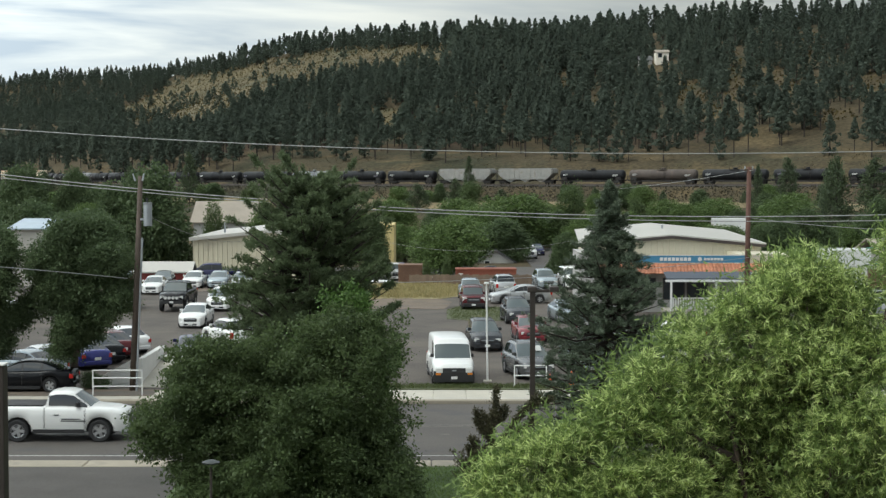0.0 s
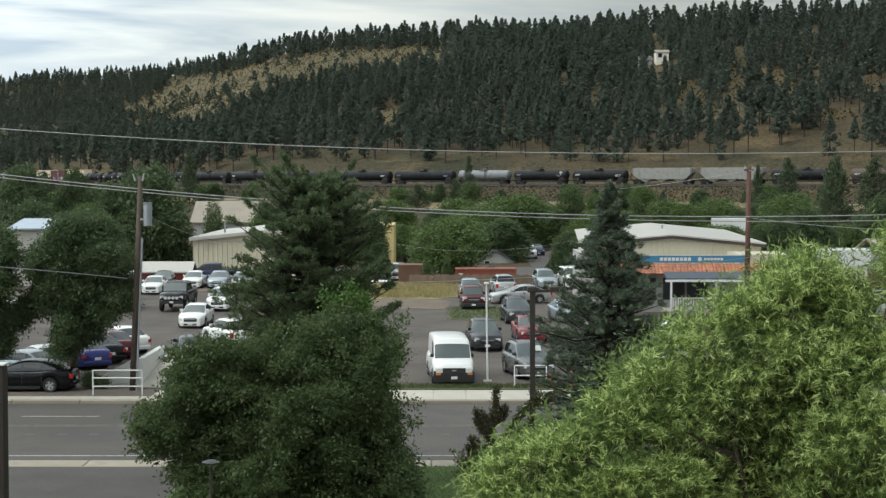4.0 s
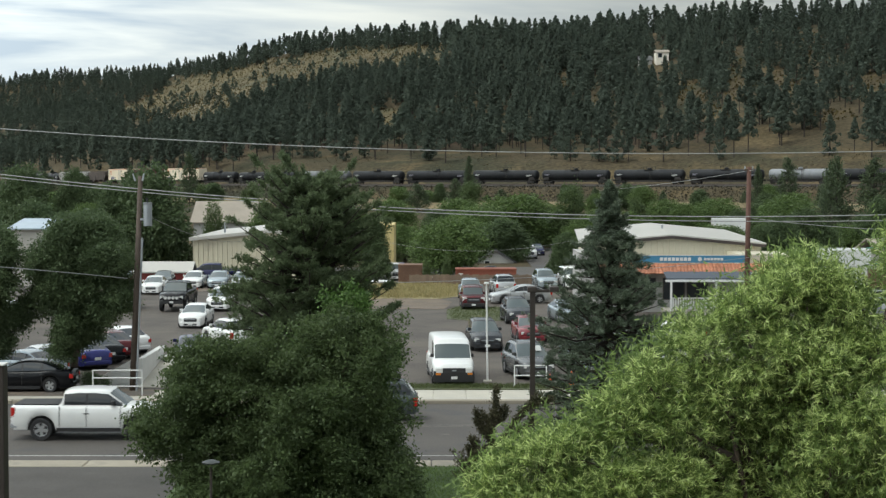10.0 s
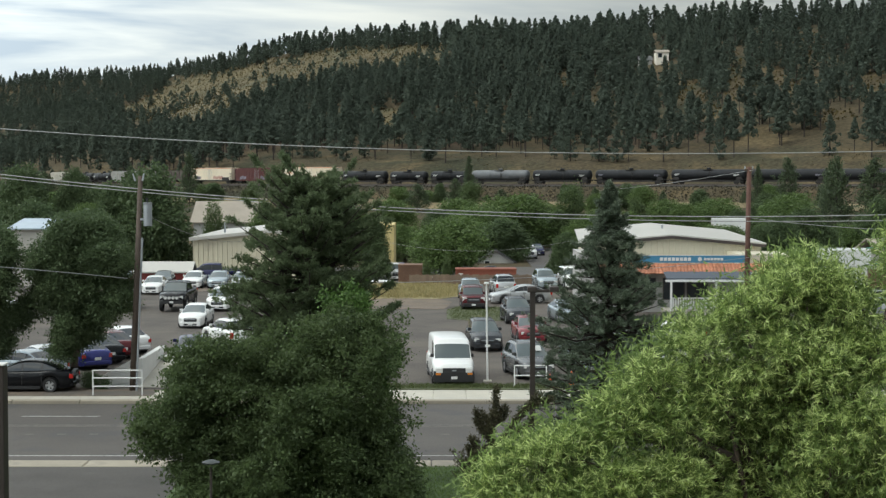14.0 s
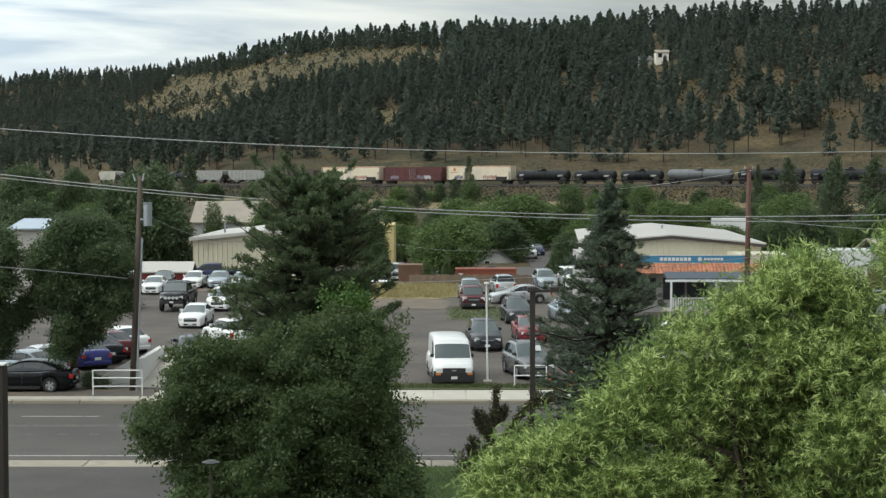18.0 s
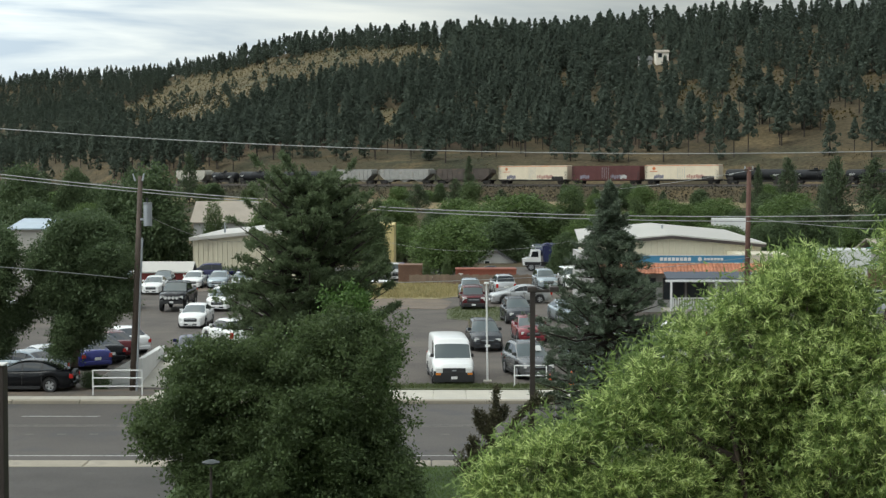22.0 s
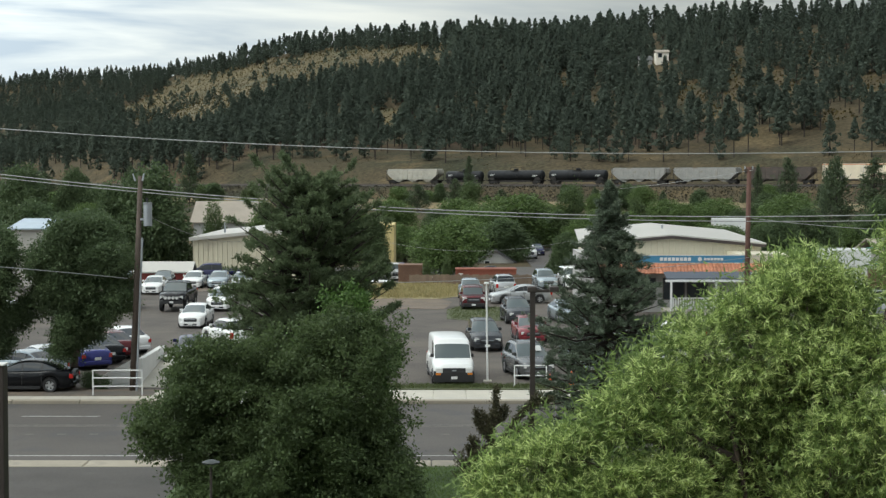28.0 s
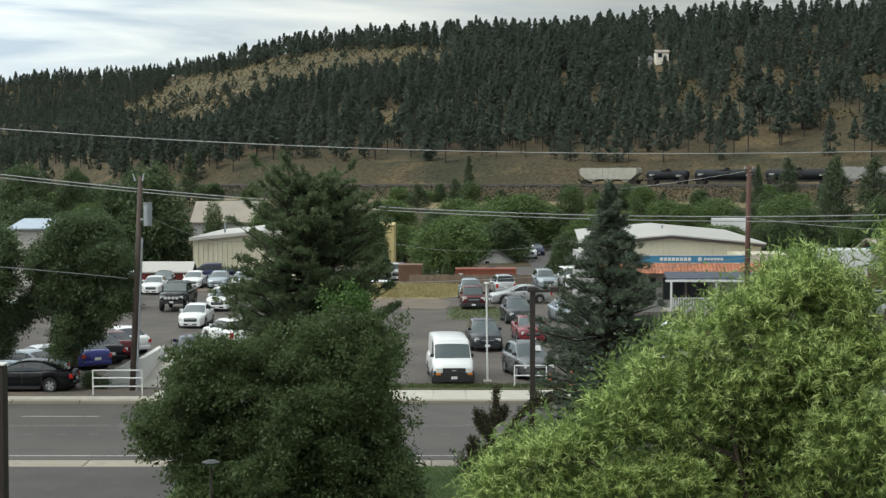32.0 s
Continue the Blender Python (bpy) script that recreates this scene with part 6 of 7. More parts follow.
def hill_pattern(n_bough, per, lo, wide, size):
    """A pine of unit height: triangles of the crown's boughs, and the trunk."""
    hz = lo + (1 - lo) * (np.arange(n_bough) + RNG.random(n_bough)) / n_bough
    a = np.arange(n_bough) * 2.4 + RNG.normal(size=n_bough) * 0.5
    reach = wide * np.interp(hz, [lo, lo + 0.15, 0.55, 0.8, 1.0], [0.6, 1.0, 0.72, 0.36, 0.0]) * RNG.uniform(0.4, 1.0, n_bough)
    c = np.stack([reach * np.cos(a), reach * np.sin(a), hz - 0.03], 1)
    fat = np.interp(hz, [lo, 0.6, 0.9, 1.0], [1.0, 0.85, 0.45, 0.2]) * RNG.uniform(0.7, 1.2, n_bough)
    idx = np.repeat(np.arange(n_bough), per)
    n = unit(RNG.normal(size=(len(idx), 3)))
    cc = c[idx] + n * (RNG.random((len(idx), 1)) ** 0.35) * fat[idx][:, None] * np.array([0.095, 0.095, 0.06])
    sz = size * (0.6 + 0.8 * RNG.random((len(idx), 1)))
    # each spray lies along its bough's outside
    n = unit(n + RNG.normal(size=n.shape) * 0.25)
    p = unit(np.cross(n, RNG.normal(size=n.shape)))
    q = np.cross(n, p)
    t = np.stack([cc + (p * math.cos(g) + q * math.sin(g)) * sz * 1.5 for g in (0.0, 2.1, 4.2)], 1)
    ang = np.arange(5) * 2 * np.pi / 5
    tv = np.concatenate([np.stack([0.017 * np.cos(ang), 0.017 * np.sin(ang), np.full(5, -0.06)], 1), np.stack([0.006 * np.cos(ang), 0.006 * np.sin(ang), np.full(5, 0.85)], 1)])
    tf = np.array([(i, (i + 1) % 5, 5 + (i + 1) % 5, 5 + i) for i in range(5)])
    return t.reshape(-1, 3), tv, tf


# the open, grassy slope: bearing, elevation of its middle (tangent), half its height
CLEAR_U = [-0.195, -0.18, -0.165, -0.148, -0.13, -0.112, -0.097, -0.063, -0.029, -0.006, 0.004]
CLEAR_E = [0.0385, 0.0415, 0.0440, 0.047, 0.0520, 0.059, 0.0630, 0.0710, 0.0744, 0.0757, 0.077]
CLEAR_H = [0.002, 0.006, 0.0105, 0.012, 0.0125, 0.0095, 0.0085, 0.006, 0.0055, 0.0042, 0.001]
# glades among the pines: bearing, elevation, half width, half height
GLADES = [(0.183, 0.0546, 0.013, 0.0055), (0.176, 0.066, 0.004, 0.008), (0.201, 0.0553, 0.011, 0.0045), (0.219, 0.080, 0.011, 0.0045), (0.240, 0.066, 0.007, 0.006), (0.152, 0.0490, 0.011, 0.006),
          (0.2174, 0.0546, 0.010, 0.006), (0.168, 0.039, 0.009, 0.0035), (0.258, 0.054, 0.008, 0.005), (0.066, 0.0545, 0.012, 0.0025), (-0.032, 0.036, 0.010, 0.003), (0.095, 0.0445, 0.012, 0.0025), (0.236, 0.036, 0.014, 0.003)]


def openness(x, y, drop=0.0):
    """Above 0 where the hillside lies open; drop carries the lower edge down by so much."""
    u, el = x / y, (land(x, y) - 10) / y
    wave = 0.0022 * np.sin(x * 0.05 + y * 0.035) + 0.0013 * np.sin(x * 0.23) * np.cos(y * 0.19)
    hh = np.interp(u, CLEAR_U, CLEAR_H, left=-0.02, right=-0.02)
    mid = np.interp(u, CLEAR_U, CLEAR_E)
    best = np.minimum(mid + hh - el, el - mid + hh + drop) + wave
    for gu, ge, hu, he in GLADES:
        w = 1 - ((u - gu) / hu) ** 2
        q = he * np.sqrt(np.clip(w, 0, 1))
        best = np.maximum(best, np.where(w > 0, np.minimum(ge + q - el, el - ge + q + drop), -0.02) + wave * 0.4)
    return best


def wooded_hill():
    tall = [hill_pattern(32, 14, RNG.uniform(0.30, 0.48), RNG.uniform(0.17, 0.25), 0.026) for _ in range(9)]
    full = [hill_pattern(36, 14, RNG.uniform(0.06, 0.2), RNG.uniform(0.18, 0.26), 0.026) for _ in range(9)]
    far = [hill_pattern(26, 9, RNG.uniform(0.04, 0.16), RNG.uniform(0.18, 0.26), 0.034) for _ in range(9)]
    bush = [hill_pattern(16, 12, 0.05, 0.42, 0.07) for _ in range(5)]
    crowns, trunks, tfaces, nt = [], [], [], 0
    for gy in np.concatenate([np.arange(430, 860, 6.6), np.arange(860, 1520, 6.2)]):
        step = 6.6 if gy < 860 else 6.4
        half = gy * 0.33
        xs = np.arange(-half, half, step)
        xs = xs + RNG.uniform(-0.9, 0.9, len(xs)) * step
        ys = gy + RNG.uniform(-0.9, 0.9, len(xs)) * step
        ty = np.interp(xs, TX, TY)
        e = (ys - ty) * np.cos(np.interp(xs, TX, TH))
        u = xs / ys
        ry = np.interp(u, RIDGE_U, RIDGE_Y)
        zs = land(xs, ys)
        el = (zs - 10) / ys
        keep = (e > 25 - 14 * smooth(-0.10, -0.14, u) + 6 * np.sin(xs * 0.08)) & (ys < ry + 45)
        low = (openness(xs, ys, np.where(u < 0.01, 8.5, 6.0) / ys) > 0) & (ry - ys > 30)
        keep &= ~(low & (RNG.random(len(xs)) > np.where(u > 0.01, 0.36, 0.22)))
        # thinner wood on the eastern shoulder and just above the line
        thin = 0.97 - 0.34 * smooth(0.07, 0.14, u) * smooth(0.022, 0.035, el) * (0.6 + 0.4 * np.sin(xs * 0.05 + ys * 0.04)) - 0.55 * (1 - smooth(25, 85, e)) * smooth(-0.15, -0.11, u) - 0.4 * (1 - smooth(-0.19, -0.16, u)) * (1 - smooth(0.022, 0.036, el))
        house = (np.abs(u - 0.1325) < 0.0075) & (np.abs(el - 0.060) < 0.0085)
        keep &= (RNG.random(len(xs)) < thin) & ~house
        for x, y, z, lw, ee in zip(xs[keep], ys[keep], zs[keep], low[keep], e[keep]):
            h = RNG.uniform(8.5, 14.5) * (1.0 if y < 1040 else 0.8 + 0.26 * float(smooth(-0.17, -0.11, x / y)))
            kind = tall if ee < (150 if x > -20 else 75) and RNG.random() < 0.8 else full
            if y > 760:
                kind = far
            if RNG.random() < 0.16:
                h *= 0.6
            if (lw and (x < 5 or RNG.random() < 0.4)) or (x / y < -0.17 and z < 38 and RNG.random() < 0.35):
                kind, h = bush, RNG.uniform(2.5, 6.0)
            c, tv, tf = kind[RNG.integers(len(kind))]
            a = RNG.random() * 6.283
            ca, sa = math.cos(a), math.sin(a)
            R = np.array([[ca, sa, 0], [-sa, ca, 0], [0, 0, 1]]) * h
            R[:2] *= RNG.uniform(0.85, 1.25)
            crowns.append((c @ R + (x, y, z)).astype(np.float32))
            trunks.append(tv @ R + (x, y, z))
            tfaces.append(tf + nt)
            nt += len(tv)
    v = np.concatenate(crowns)
    wood = tagged(new("pine_wood"), "dark ponderosa pine wood on the hillside", "woods", kind="stuff")
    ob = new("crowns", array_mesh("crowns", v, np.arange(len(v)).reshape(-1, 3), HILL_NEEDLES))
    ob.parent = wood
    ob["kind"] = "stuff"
    ob = new("trunks", array_mesh("trunks", np.concatenate(trunks), np.concatenate(tfaces), PINE_BARK))
    ob.parent = wood
    ob["kind"] = "stuff"
    # dry grass on the open slope: a mat that follows the ground, with an uneven outline, and tufts on it
    cell = 3.0
    gx, gy = np.meshgrid(np.arange(-260, 240, cell), np.arange(480, 1200, cell))
    gx, gy = gx.ravel(), gy.ravel()
    on = (openness(gx + cell / 2, gy + cell / 2, 0.005) > 0) & (gx / gy < 0.02)
    gx, gy = gx[on], gy[on]
    v = np.stack([np.stack([gx + a, gy + b, land(gx + a, gy + b) + 0.3], 1) for a, b in ((0, 0), (cell, 0), (cell, cell), (0, cell))], 1).reshape(-1, 3)
    f = np.arange(len(v)).reshape(-1, 4)
    mat_ = surf("dry_tan_hill_turf", (0.090, 0.070, 0.030), 0.3, 0.05, 0.6, 1.0, stain=((0.062, 0.058, 0.026), 0.04, 0.5))
    tagged(new("slope_turf", array_mesh("slope_turf", v, f, mat_)), "dry tan turf on the open hillside", "grass", kind="stuff")
    x, y = RNG.uniform(-260, 240, 110000), RNG.uniform(480, 1200, 110000)
    near = openness(x, y, 0.005) > -0.001
    x, y = x[near], y[near]
    d = unit(RNG.normal(size=(len(x), 3)) * np.array([0.6, 0.6, 0.1]) + np.array([0, -0.4, 0.7]))
    ln = 0.5 + 0.6 * RNG.random(len(x))
    v, f = leaf_quads(np.stack([x, y, land(x, y) + 0.1], 1), d, ln, ln * 0.9)
    tagged(new("slope_grass", array_mesh("slope_grass", v, f, SLOPE_GRASS)), "dry tan grass on the open hillside", "grass", kind="stuff")


wooded_hill()


def mid_trees():
    """Trees and shrubs between the car lot and the railway: five patterns, copied."""
    pats = {}

    def pattern(kind):
        if kind == "round":
            lob = [(0, 0, 0.62, 0.36, 0.34, 0.30), (0.22, 0.1, 0.5, 0.26, 0.26, 0.26), (-0.24, -0.1, 0.5, 0.26, 0.26, 0.24), (0.05, -0.2, 0.48, 0.28, 0.24, 0.26), (-0.1, 0.1, 0.8, 0.22, 0.22, 0.18), (0.2, -0.15, 0.25, 0.25, 0.25, 0.22), (-0.2, 0.1, 0.25, 0.25, 0.25, 0.22)]
            t = broadleaf("broadleaf_tree", "green broadleaf tree among houses", lob, (0, 0, -0.15), 800, 22, 0.034, LEAF_MID, 0.04, 0.03, 0.6)
        elif kind == "dark":
            lob = [(0, 0, 0.6, 0.30, 0.3, 0.36), (0.2, 0.1, 0.45, 0.24, 0.24, 0.28), (-0.22, -0.1, 0.45, 0.25, 0.24, 0.28), (0.02, 0.0, 0.85, 0.18, 0.18, 0.16), (0.15, -0.1, 0.22, 0.24, 0.24, 0.2), (-0.15, 0.1, 0.22, 0.24, 0.24, 0.2)]
            t = broadleaf("broadleaf_tree", "deep green broadleaf tree among houses", lob, (0, 0, -0.15), 1000, 26, 0.034, LEAF_SHADE, 0.04, 0.03, 0.55)
        elif kind == "poplar":
            lob = [(0, 0, 0.5, 0.24, 0.24, 0.42), (0.1, 0, 0.35, 0.22, 0.2, 0.26), (-0.1, 0, 0.7, 0.18, 0.18, 0.25)]
            t = broadleaf("poplar_tree", "slender pale green poplar among houses", lob, (0, 0, -0.15), 380, 16, 0.034, LEAF_DARK, 0.045, 0.025, 0.4)
        elif kind == "conifer":
            t = conifer("conifer_tree", "dark conifer among houses", (0, 0, 0), 1.0, [(0.05, 0.42), (0.3, 0.44), (0.6, 0.3), (0.85, 0.16), (1.0, 0.02)], 120, NEEDLE_YARD, (0.07, 0.02), 12, 4, -0.05, r=0.02, spray=0.03)
        else:
            t = conifer("cypress_tree", "slim dark cypress beside the railway", (0, 0, 0), 1.0, [(0.02, 0.40), (0.3, 0.45), (0.7, 0.34), (1.0, 0.04)], 120, NEEDLE_YARD, (0.06, 0.03), 12, 4, 0.5, r=0.02, spray=0.03)
        return t
    rows = list(MID)
    for i in range(95):
        s = RNG.uniform(-260, 190)
        x, y, z, h = track(s)
        off = RNG.uniform(14, 75)
        x, y = x - math.sin(h) * off, y - math.cos(h) * off
        tall = RNG.uniform(1.8, 4.2) if off < 35 else RNG.uniform(3, 6.5)
        rows.append((("dark", "round", "poplar", "dark", "conifer")[int(RNG.integers(5))], x, y, float(land(x, y)) + tall, tall * RNG.uniform(0.8, 1.5)))
    for kind, x, y, top, w in rows:
        g = float(land(x, y))
        h = top - g
        m = Matrix.LocRotScale((x, y, g), Euler((0, 0, RNG.random() * 6.28)), (w, w, h))
        if kind not in pats:
            pats[kind] = pattern(kind)
            pats[kind].matrix_basis = m
        else:
            src = pats[kind]
            keep = src.scale.copy()
            src.scale = (1, 1, 1)
            c = copy_thing(src, m)
            src.scale = keep
            tagged(c, group="trees between the lot and the railway")


MID = [
    ("round", 10.4, 262, 7.1, 16.0), ("round", 0.7, 190, 5.3, 10.9), ("round", 5.4, 240, 5.5, 10.3), ("conifer", -5.8, 385, 7.3, 8.3), ("poplar", 6.4, 388, 8.9, 11.1), ("conifer", 7.0, 447, 14.2, 3.8),
    ("round", 49.3, 300, 5.9, 11.8), ("round", 42.7, 290, 5.2, 7.3), ("round", 58.4, 280, 7.1, 12.6), ("round", 39.6, 300, 5.7, 8.6), ("conifer", 61.8, 260, 11.6, 8.4), ("conifer", 72.0, 345, 12.6, 6.9),
    ("cypress", 65.6, 345, 11.1, 2.5), ("conifer", 86.0, 330, 12.4, 9.5), ("poplar", 20.0, 262, 9.3, 8.5), ("poplar", 17.4, 282, 5.9, 7.1), ("poplar", 33.1, 280, 6.6, 7.0), ("dark", 8.3, 228, 3.9, 9.0),
    ("dark", 12.4, 168, 4.1, 4.2), ("dark", 16.7, 278, 3.3, 8.0), ("poplar", 7.7, 236, 5.5, 5.1), ("dark", -29.4, 166, 10.7, 11.3), ("dark", -32.9, 165, 8.9, 6.5), ("dark", -47.0, 190, 7.1, 8.9),
    ("round", -85.0, 330, 6.6, 13.0), ("round", -76.0, 330, 6.8, 11.8), ("dark", -66.0, 320, 8.0, 10.3), ("round", -56.3, 260, 5.7, 7.5), ("dark", -94.5, 360, 7.5, 11.6), ("conifer", -66.2, 432, 14.7, 6.8),
    ("poplar", -26.4, 190, 7.7, 4.8), ("round", -30.6, 230, 6.7, 5.0), ("dark", -7.5, 185, 4.4, 4.6), ("poplar", 0.3, 158, 2.5, 1.9), ("poplar", -1.5, 158, 2.0, 1.5), ("round", -10.6, 215, 5.6, 6.9),
    ("round", -9.5, 330, 5.2, 9.5), ("dark", -18.9, 300, 5.9, 9.7), ("round", 22.6, 240, 5.2, 5.2), ("conifer", 70.3, 300, 11.0, 6.5), ("dark", 44.1, 200, 5.9, 7.9), ("dark", 38.7, 190, 5.1, 7.5),
    ("round", 56.3, 230, 3.3, 5.8), ("dark", 63.7, 250, 4.0, 7.2), ("poplar", 30.3, 290, 6.5, 4.2), ("dark", 17.6, 330, 6.0, 7.1), ("round", 19.9, 290, 5.0, 6.2), ("dark", 57.0, 300, 4.8, 7.5),
    ("round", -34.2, 300, 5.9, 9.7), ("dark", -28.9, 320, 6.1, 10.3), ("conifer", -96.2, 400, 9.9, 8.6), ("conifer", -77.5, 410, 11.3, 7.4), ("dark", 46.3, 260, 4.5, 5.6), ("round", 26.4, 230, 5.1, 5.0),
    ("dark", -35.9, 130, 7.2, 2.8), ("dark", -76.2, 300, 11.6, 14.0), ("dark", -67.0, 300, 11.0, 8.6), ("round", 38.5, 225, 3.3, 9.7), ("poplar", 7.8, 300, 5.7, 5.4), ("dark", -18.4, 240, 5.9, 7.8),
    ("round", -21.3, 205, 5.6, 8.1), ("dark", 61.0, 230, 6.8, 7.4), ("dark", 32.2, 186, 4.0, 6.0), ("round", 29.6, 190, 4.3, 4.1), ("dark", 35.7, 186, 4.3, 4.0), ("round", -4.9, 222, 3.5, 7.2),
    ("dark", 13.3, 276, 4.1, 8.9), ("round", 19.8, 236, 4.3, 6.8), ("dark", -9.8, 232, 4.4, 7.5), ("round", 6.0, 232, 3.5, 7.5), ("dark", -1.2, 260, 4.5, 7.5), ("dark", 25.3, 250, 4.0, 6.3),
    ("round", 3.7, 300, 5.9, 11.8), ("dark", 19.0, 270, 4.2, 7.8),
]
mid_trees()

# ---- a blue tipper lorry on the back street ----
LORRY_BLUE = surf("dark_blue_lorry_paint", (0.012, 0.018, 0.075), 0.15, 0.8, 12, 0.5)


def build_lorry():
    car = thing("tipper_lorry", "dark blue tipper lorry with a white cab", "lorry")
    bm = bmesh.new()
    prism(bm, [(-4.2, 1.25), (1.5, 1.15), (1.7, 3.2), (1.2, 3.45), (-4.4, 3.35), (-4.55, 2.6)], -1.25, 1.25)
    part("tipper_body", bm, LORRY_BLUE, car)
    for i in range(7):
        bm = bmesh.new()
        x = -4.0 + i * 0.9
        box(bm, x - 0.06, x + 0.06, -1.32, 1.32, 1.2, 3.35)
        part("rib", bm, LORRY_BLUE, car)
    bm = bmesh.new()
    prism(bm, [(1.9, 0.7), (4.1, 0.7), (4.15, 1.5), (3.3, 1.7), (3.0, 2.6), (1.95, 2.6)], -1.15, 1.15)
    part("cab", bm, PAINT["white"], car)
    bm = bmesh.new()
    prism(bm, [(2.2, 1.75), (3.15, 1.75), (2.93, 2.45), (2.25, 2.45)], -1.17, 1.17)
    part("cab_window", bm, GLASS, car)
    bm = bmesh.new()
    box(bm, -4.3, 4.0, -0.5, 0.5, 0.6, 1.1)
    part("chassis", bm, BLACK_TRIM, car)
    bm = bmesh.new()
    box(bm, 1.95, 3.9, -1.2, 1.2, 0.75, 1.15)
    part("fender", bm, BLACK_TRIM, car)
    for x in (-3.2, -1.9, 3.1):
        for y in (-1.05, 1.05):
            build_wheel(car, x, y, 0.5)
    return car


LORRY = build_lorry()


def lorry_pose(t):
    x = 8.3 - 5.75 * (t - 23.0)
    return pose(x, 206, float(land(x, 206)) + 0.05, 0, 0, 180)

# ---- poles, wires and street furniture ----


def wire(name, pts, r, label, sag=True):
    """An overhead wire through three or more points, smoothed."""
    P = np.array(pts, float)
    t = np.linspace(0, 1, len(P))
    tt = np.linspace(0, 1, 40)
    k = min(2, len(P) - 1)
    c = [np.polyval(np.polyfit(t, P[:, i], k if i == 2 else 1), tt) for i in range(3)]
    bm = bmesh.new()
    tube(bm, [Vector((c[0][i], c[1][i], c[2][i])) for i in range(40)], [r] * 40, 5)
    return tagged(part(name, bm, WIRE, None), label, "wire", "overhead wires")


def power_pole():
    p = thing("power_pole", "leaning brown wooden power pole with a transformer", "power pole")
    bm = bmesh.new()
    tube(bm, [(-14.4, 76.3, -0.3), (-14.15, 76.3, 5), (-13.95, 76.3, 9.95)], [0.165, 0.145, 0.11], 12)
    part("pole", bm, WOOD_POLE, p, smooth=True)
    bm = bmesh.new()
    tube(bm, [(-13.58, 76.05, 7.65), (-13.58, 76.05, 7.72), (-13.58, 76.05, 8.62), (-13.58, 76.05, 8.72)], [0.2, 0.2, 0.2, 0.225], 16)
    can = part("transformer", bm, GREY_STEEL, p, "pale grey transformer can")
    bm = bmesh.new()
    tube(bm, [(-13.6, 76.0, 8.7), (-13.6, 76.0, 8.95)], [0.05, 0.03], 8)
    part("bushing", bm, BLACK_TRIM, can)
    bm = bmesh.new()
    box(bm, -13.95, -13.6, 76.12, 76.25, 7.9, 8.0)
    part("bracket", bm, GREY_STEEL, p)
    bm = bmesh.new()
    tube(bm, [(-14.18, 76.1, 0), (-13.85, 76.1, 7.1)], [0.05, 0.05], 8)
    part("conduit", bm, GREY_STEEL, p)
    for dx in (-0.22, 0.12):
        bm = bmesh.new()
        tube(bm, [(-13.95 + dx, 76.2, 9.72), (-13.95 + dx * 1.5, 76.2, 10.05)], [0.05, 0.035], 8)
        part("insulator", bm, GREY_STEEL, p)
    q = thing("power_pole", "reddish brown wooden power pole", "power pole")
    bm = bmesh.new()
    tube(bm, [(19.3, 105, -0.3), (19.42, 105, 10.5)], [0.19, 0.14], 12)
    part("pole", bm, surf("reddish_treated_wood", (0.105, 0.052, 0.038), 0.25, 1.5, 30, 0.85), q, smooth=True)
    bm = bmesh.new()
    box(bm, 19.1, 19.7, 104.9, 105.1, 10.25, 10.36)
    part("crossarm", bm, WOOD_POLE, q)
    for x in (19.15, 19.65):
        bm = bmesh.new()
        tube(bm, [(x, 105, 10.36), (x, 105, 10.55)], [0.05, 0.03], 8)
        part("insulator", bm, GREY_STEEL, q)


power_pole()
HIGH = "thin grey overhead cable"
wire("overhead_wire", [(x, 62, 11.06 - 0.0253 * x + 0.0013 * x * x) for x in (-48, -20, 0, 20, 48)], 0.018, HIGH)
wire("overhead_wire", [(-44, 84, 12.6), (-22.5, 84, 10.18), (-5.3, 84, 8.66), (7.9, 84, 8.04), (22.5, 84, 8.04), (36, 84, 8.7)], 0.027, "pair of thick grey overhead cables")
wire("overhead_wire", [(-44, 84.3, 12.35), (-22.5, 84.3, 9.93), (-5.3, 84.3, 8.5), (7.9, 84.3, 7.86), (22.5, 84.3, 7.76), (36, 84.3, 8.2)], 0.023, "pair of thick grey overhead cables")
wire("overhead_wire", [(-28, 53.4, 7.83), (-21.6, 61.0, 6.76), (-14.15, 76.2, 5.3)], 0.02, "grey service cable to the power pole")
wire("overhead_wire", [(-13.95, 76.3, 8.3), (-14.6, 100, 6.2), (-15.2, 124, 5.0)], 0.012, "thin dark service wire")
wire("overhead_wire", [(-14.2, 76.5, 5.2), (2.14, 79.9, 4.72), (14.0, 90, 4.6), (19.4, 105, 5.4)], 0.016, "thin wire strung over the car lot")
wire("overhead_wire", [(19.4, 105, 10.3), (17, 125, 9.3), (14, 150, 8.6)], 0.013, "thin dark service wire")
wire("overhead_wire", [(-5.5, 170, 2.9), (3, 168, 2.5), (12, 150, 3.9)], 0.012, "thin wire along the back street")
wire("overhead_wire", [(19.4, 105, 7.3), (26, 105, 6.6), (34, 105, 6.4)], 0.02, "thin dark service wire")


EARTH = surf("bare_brown_earth", (0.15, 0.115, 0.085), 0.25, 0.4, 14, 0.95, bump=0.4, stain=((0.10, 0.09, 0.078), 0.3, 0.52))


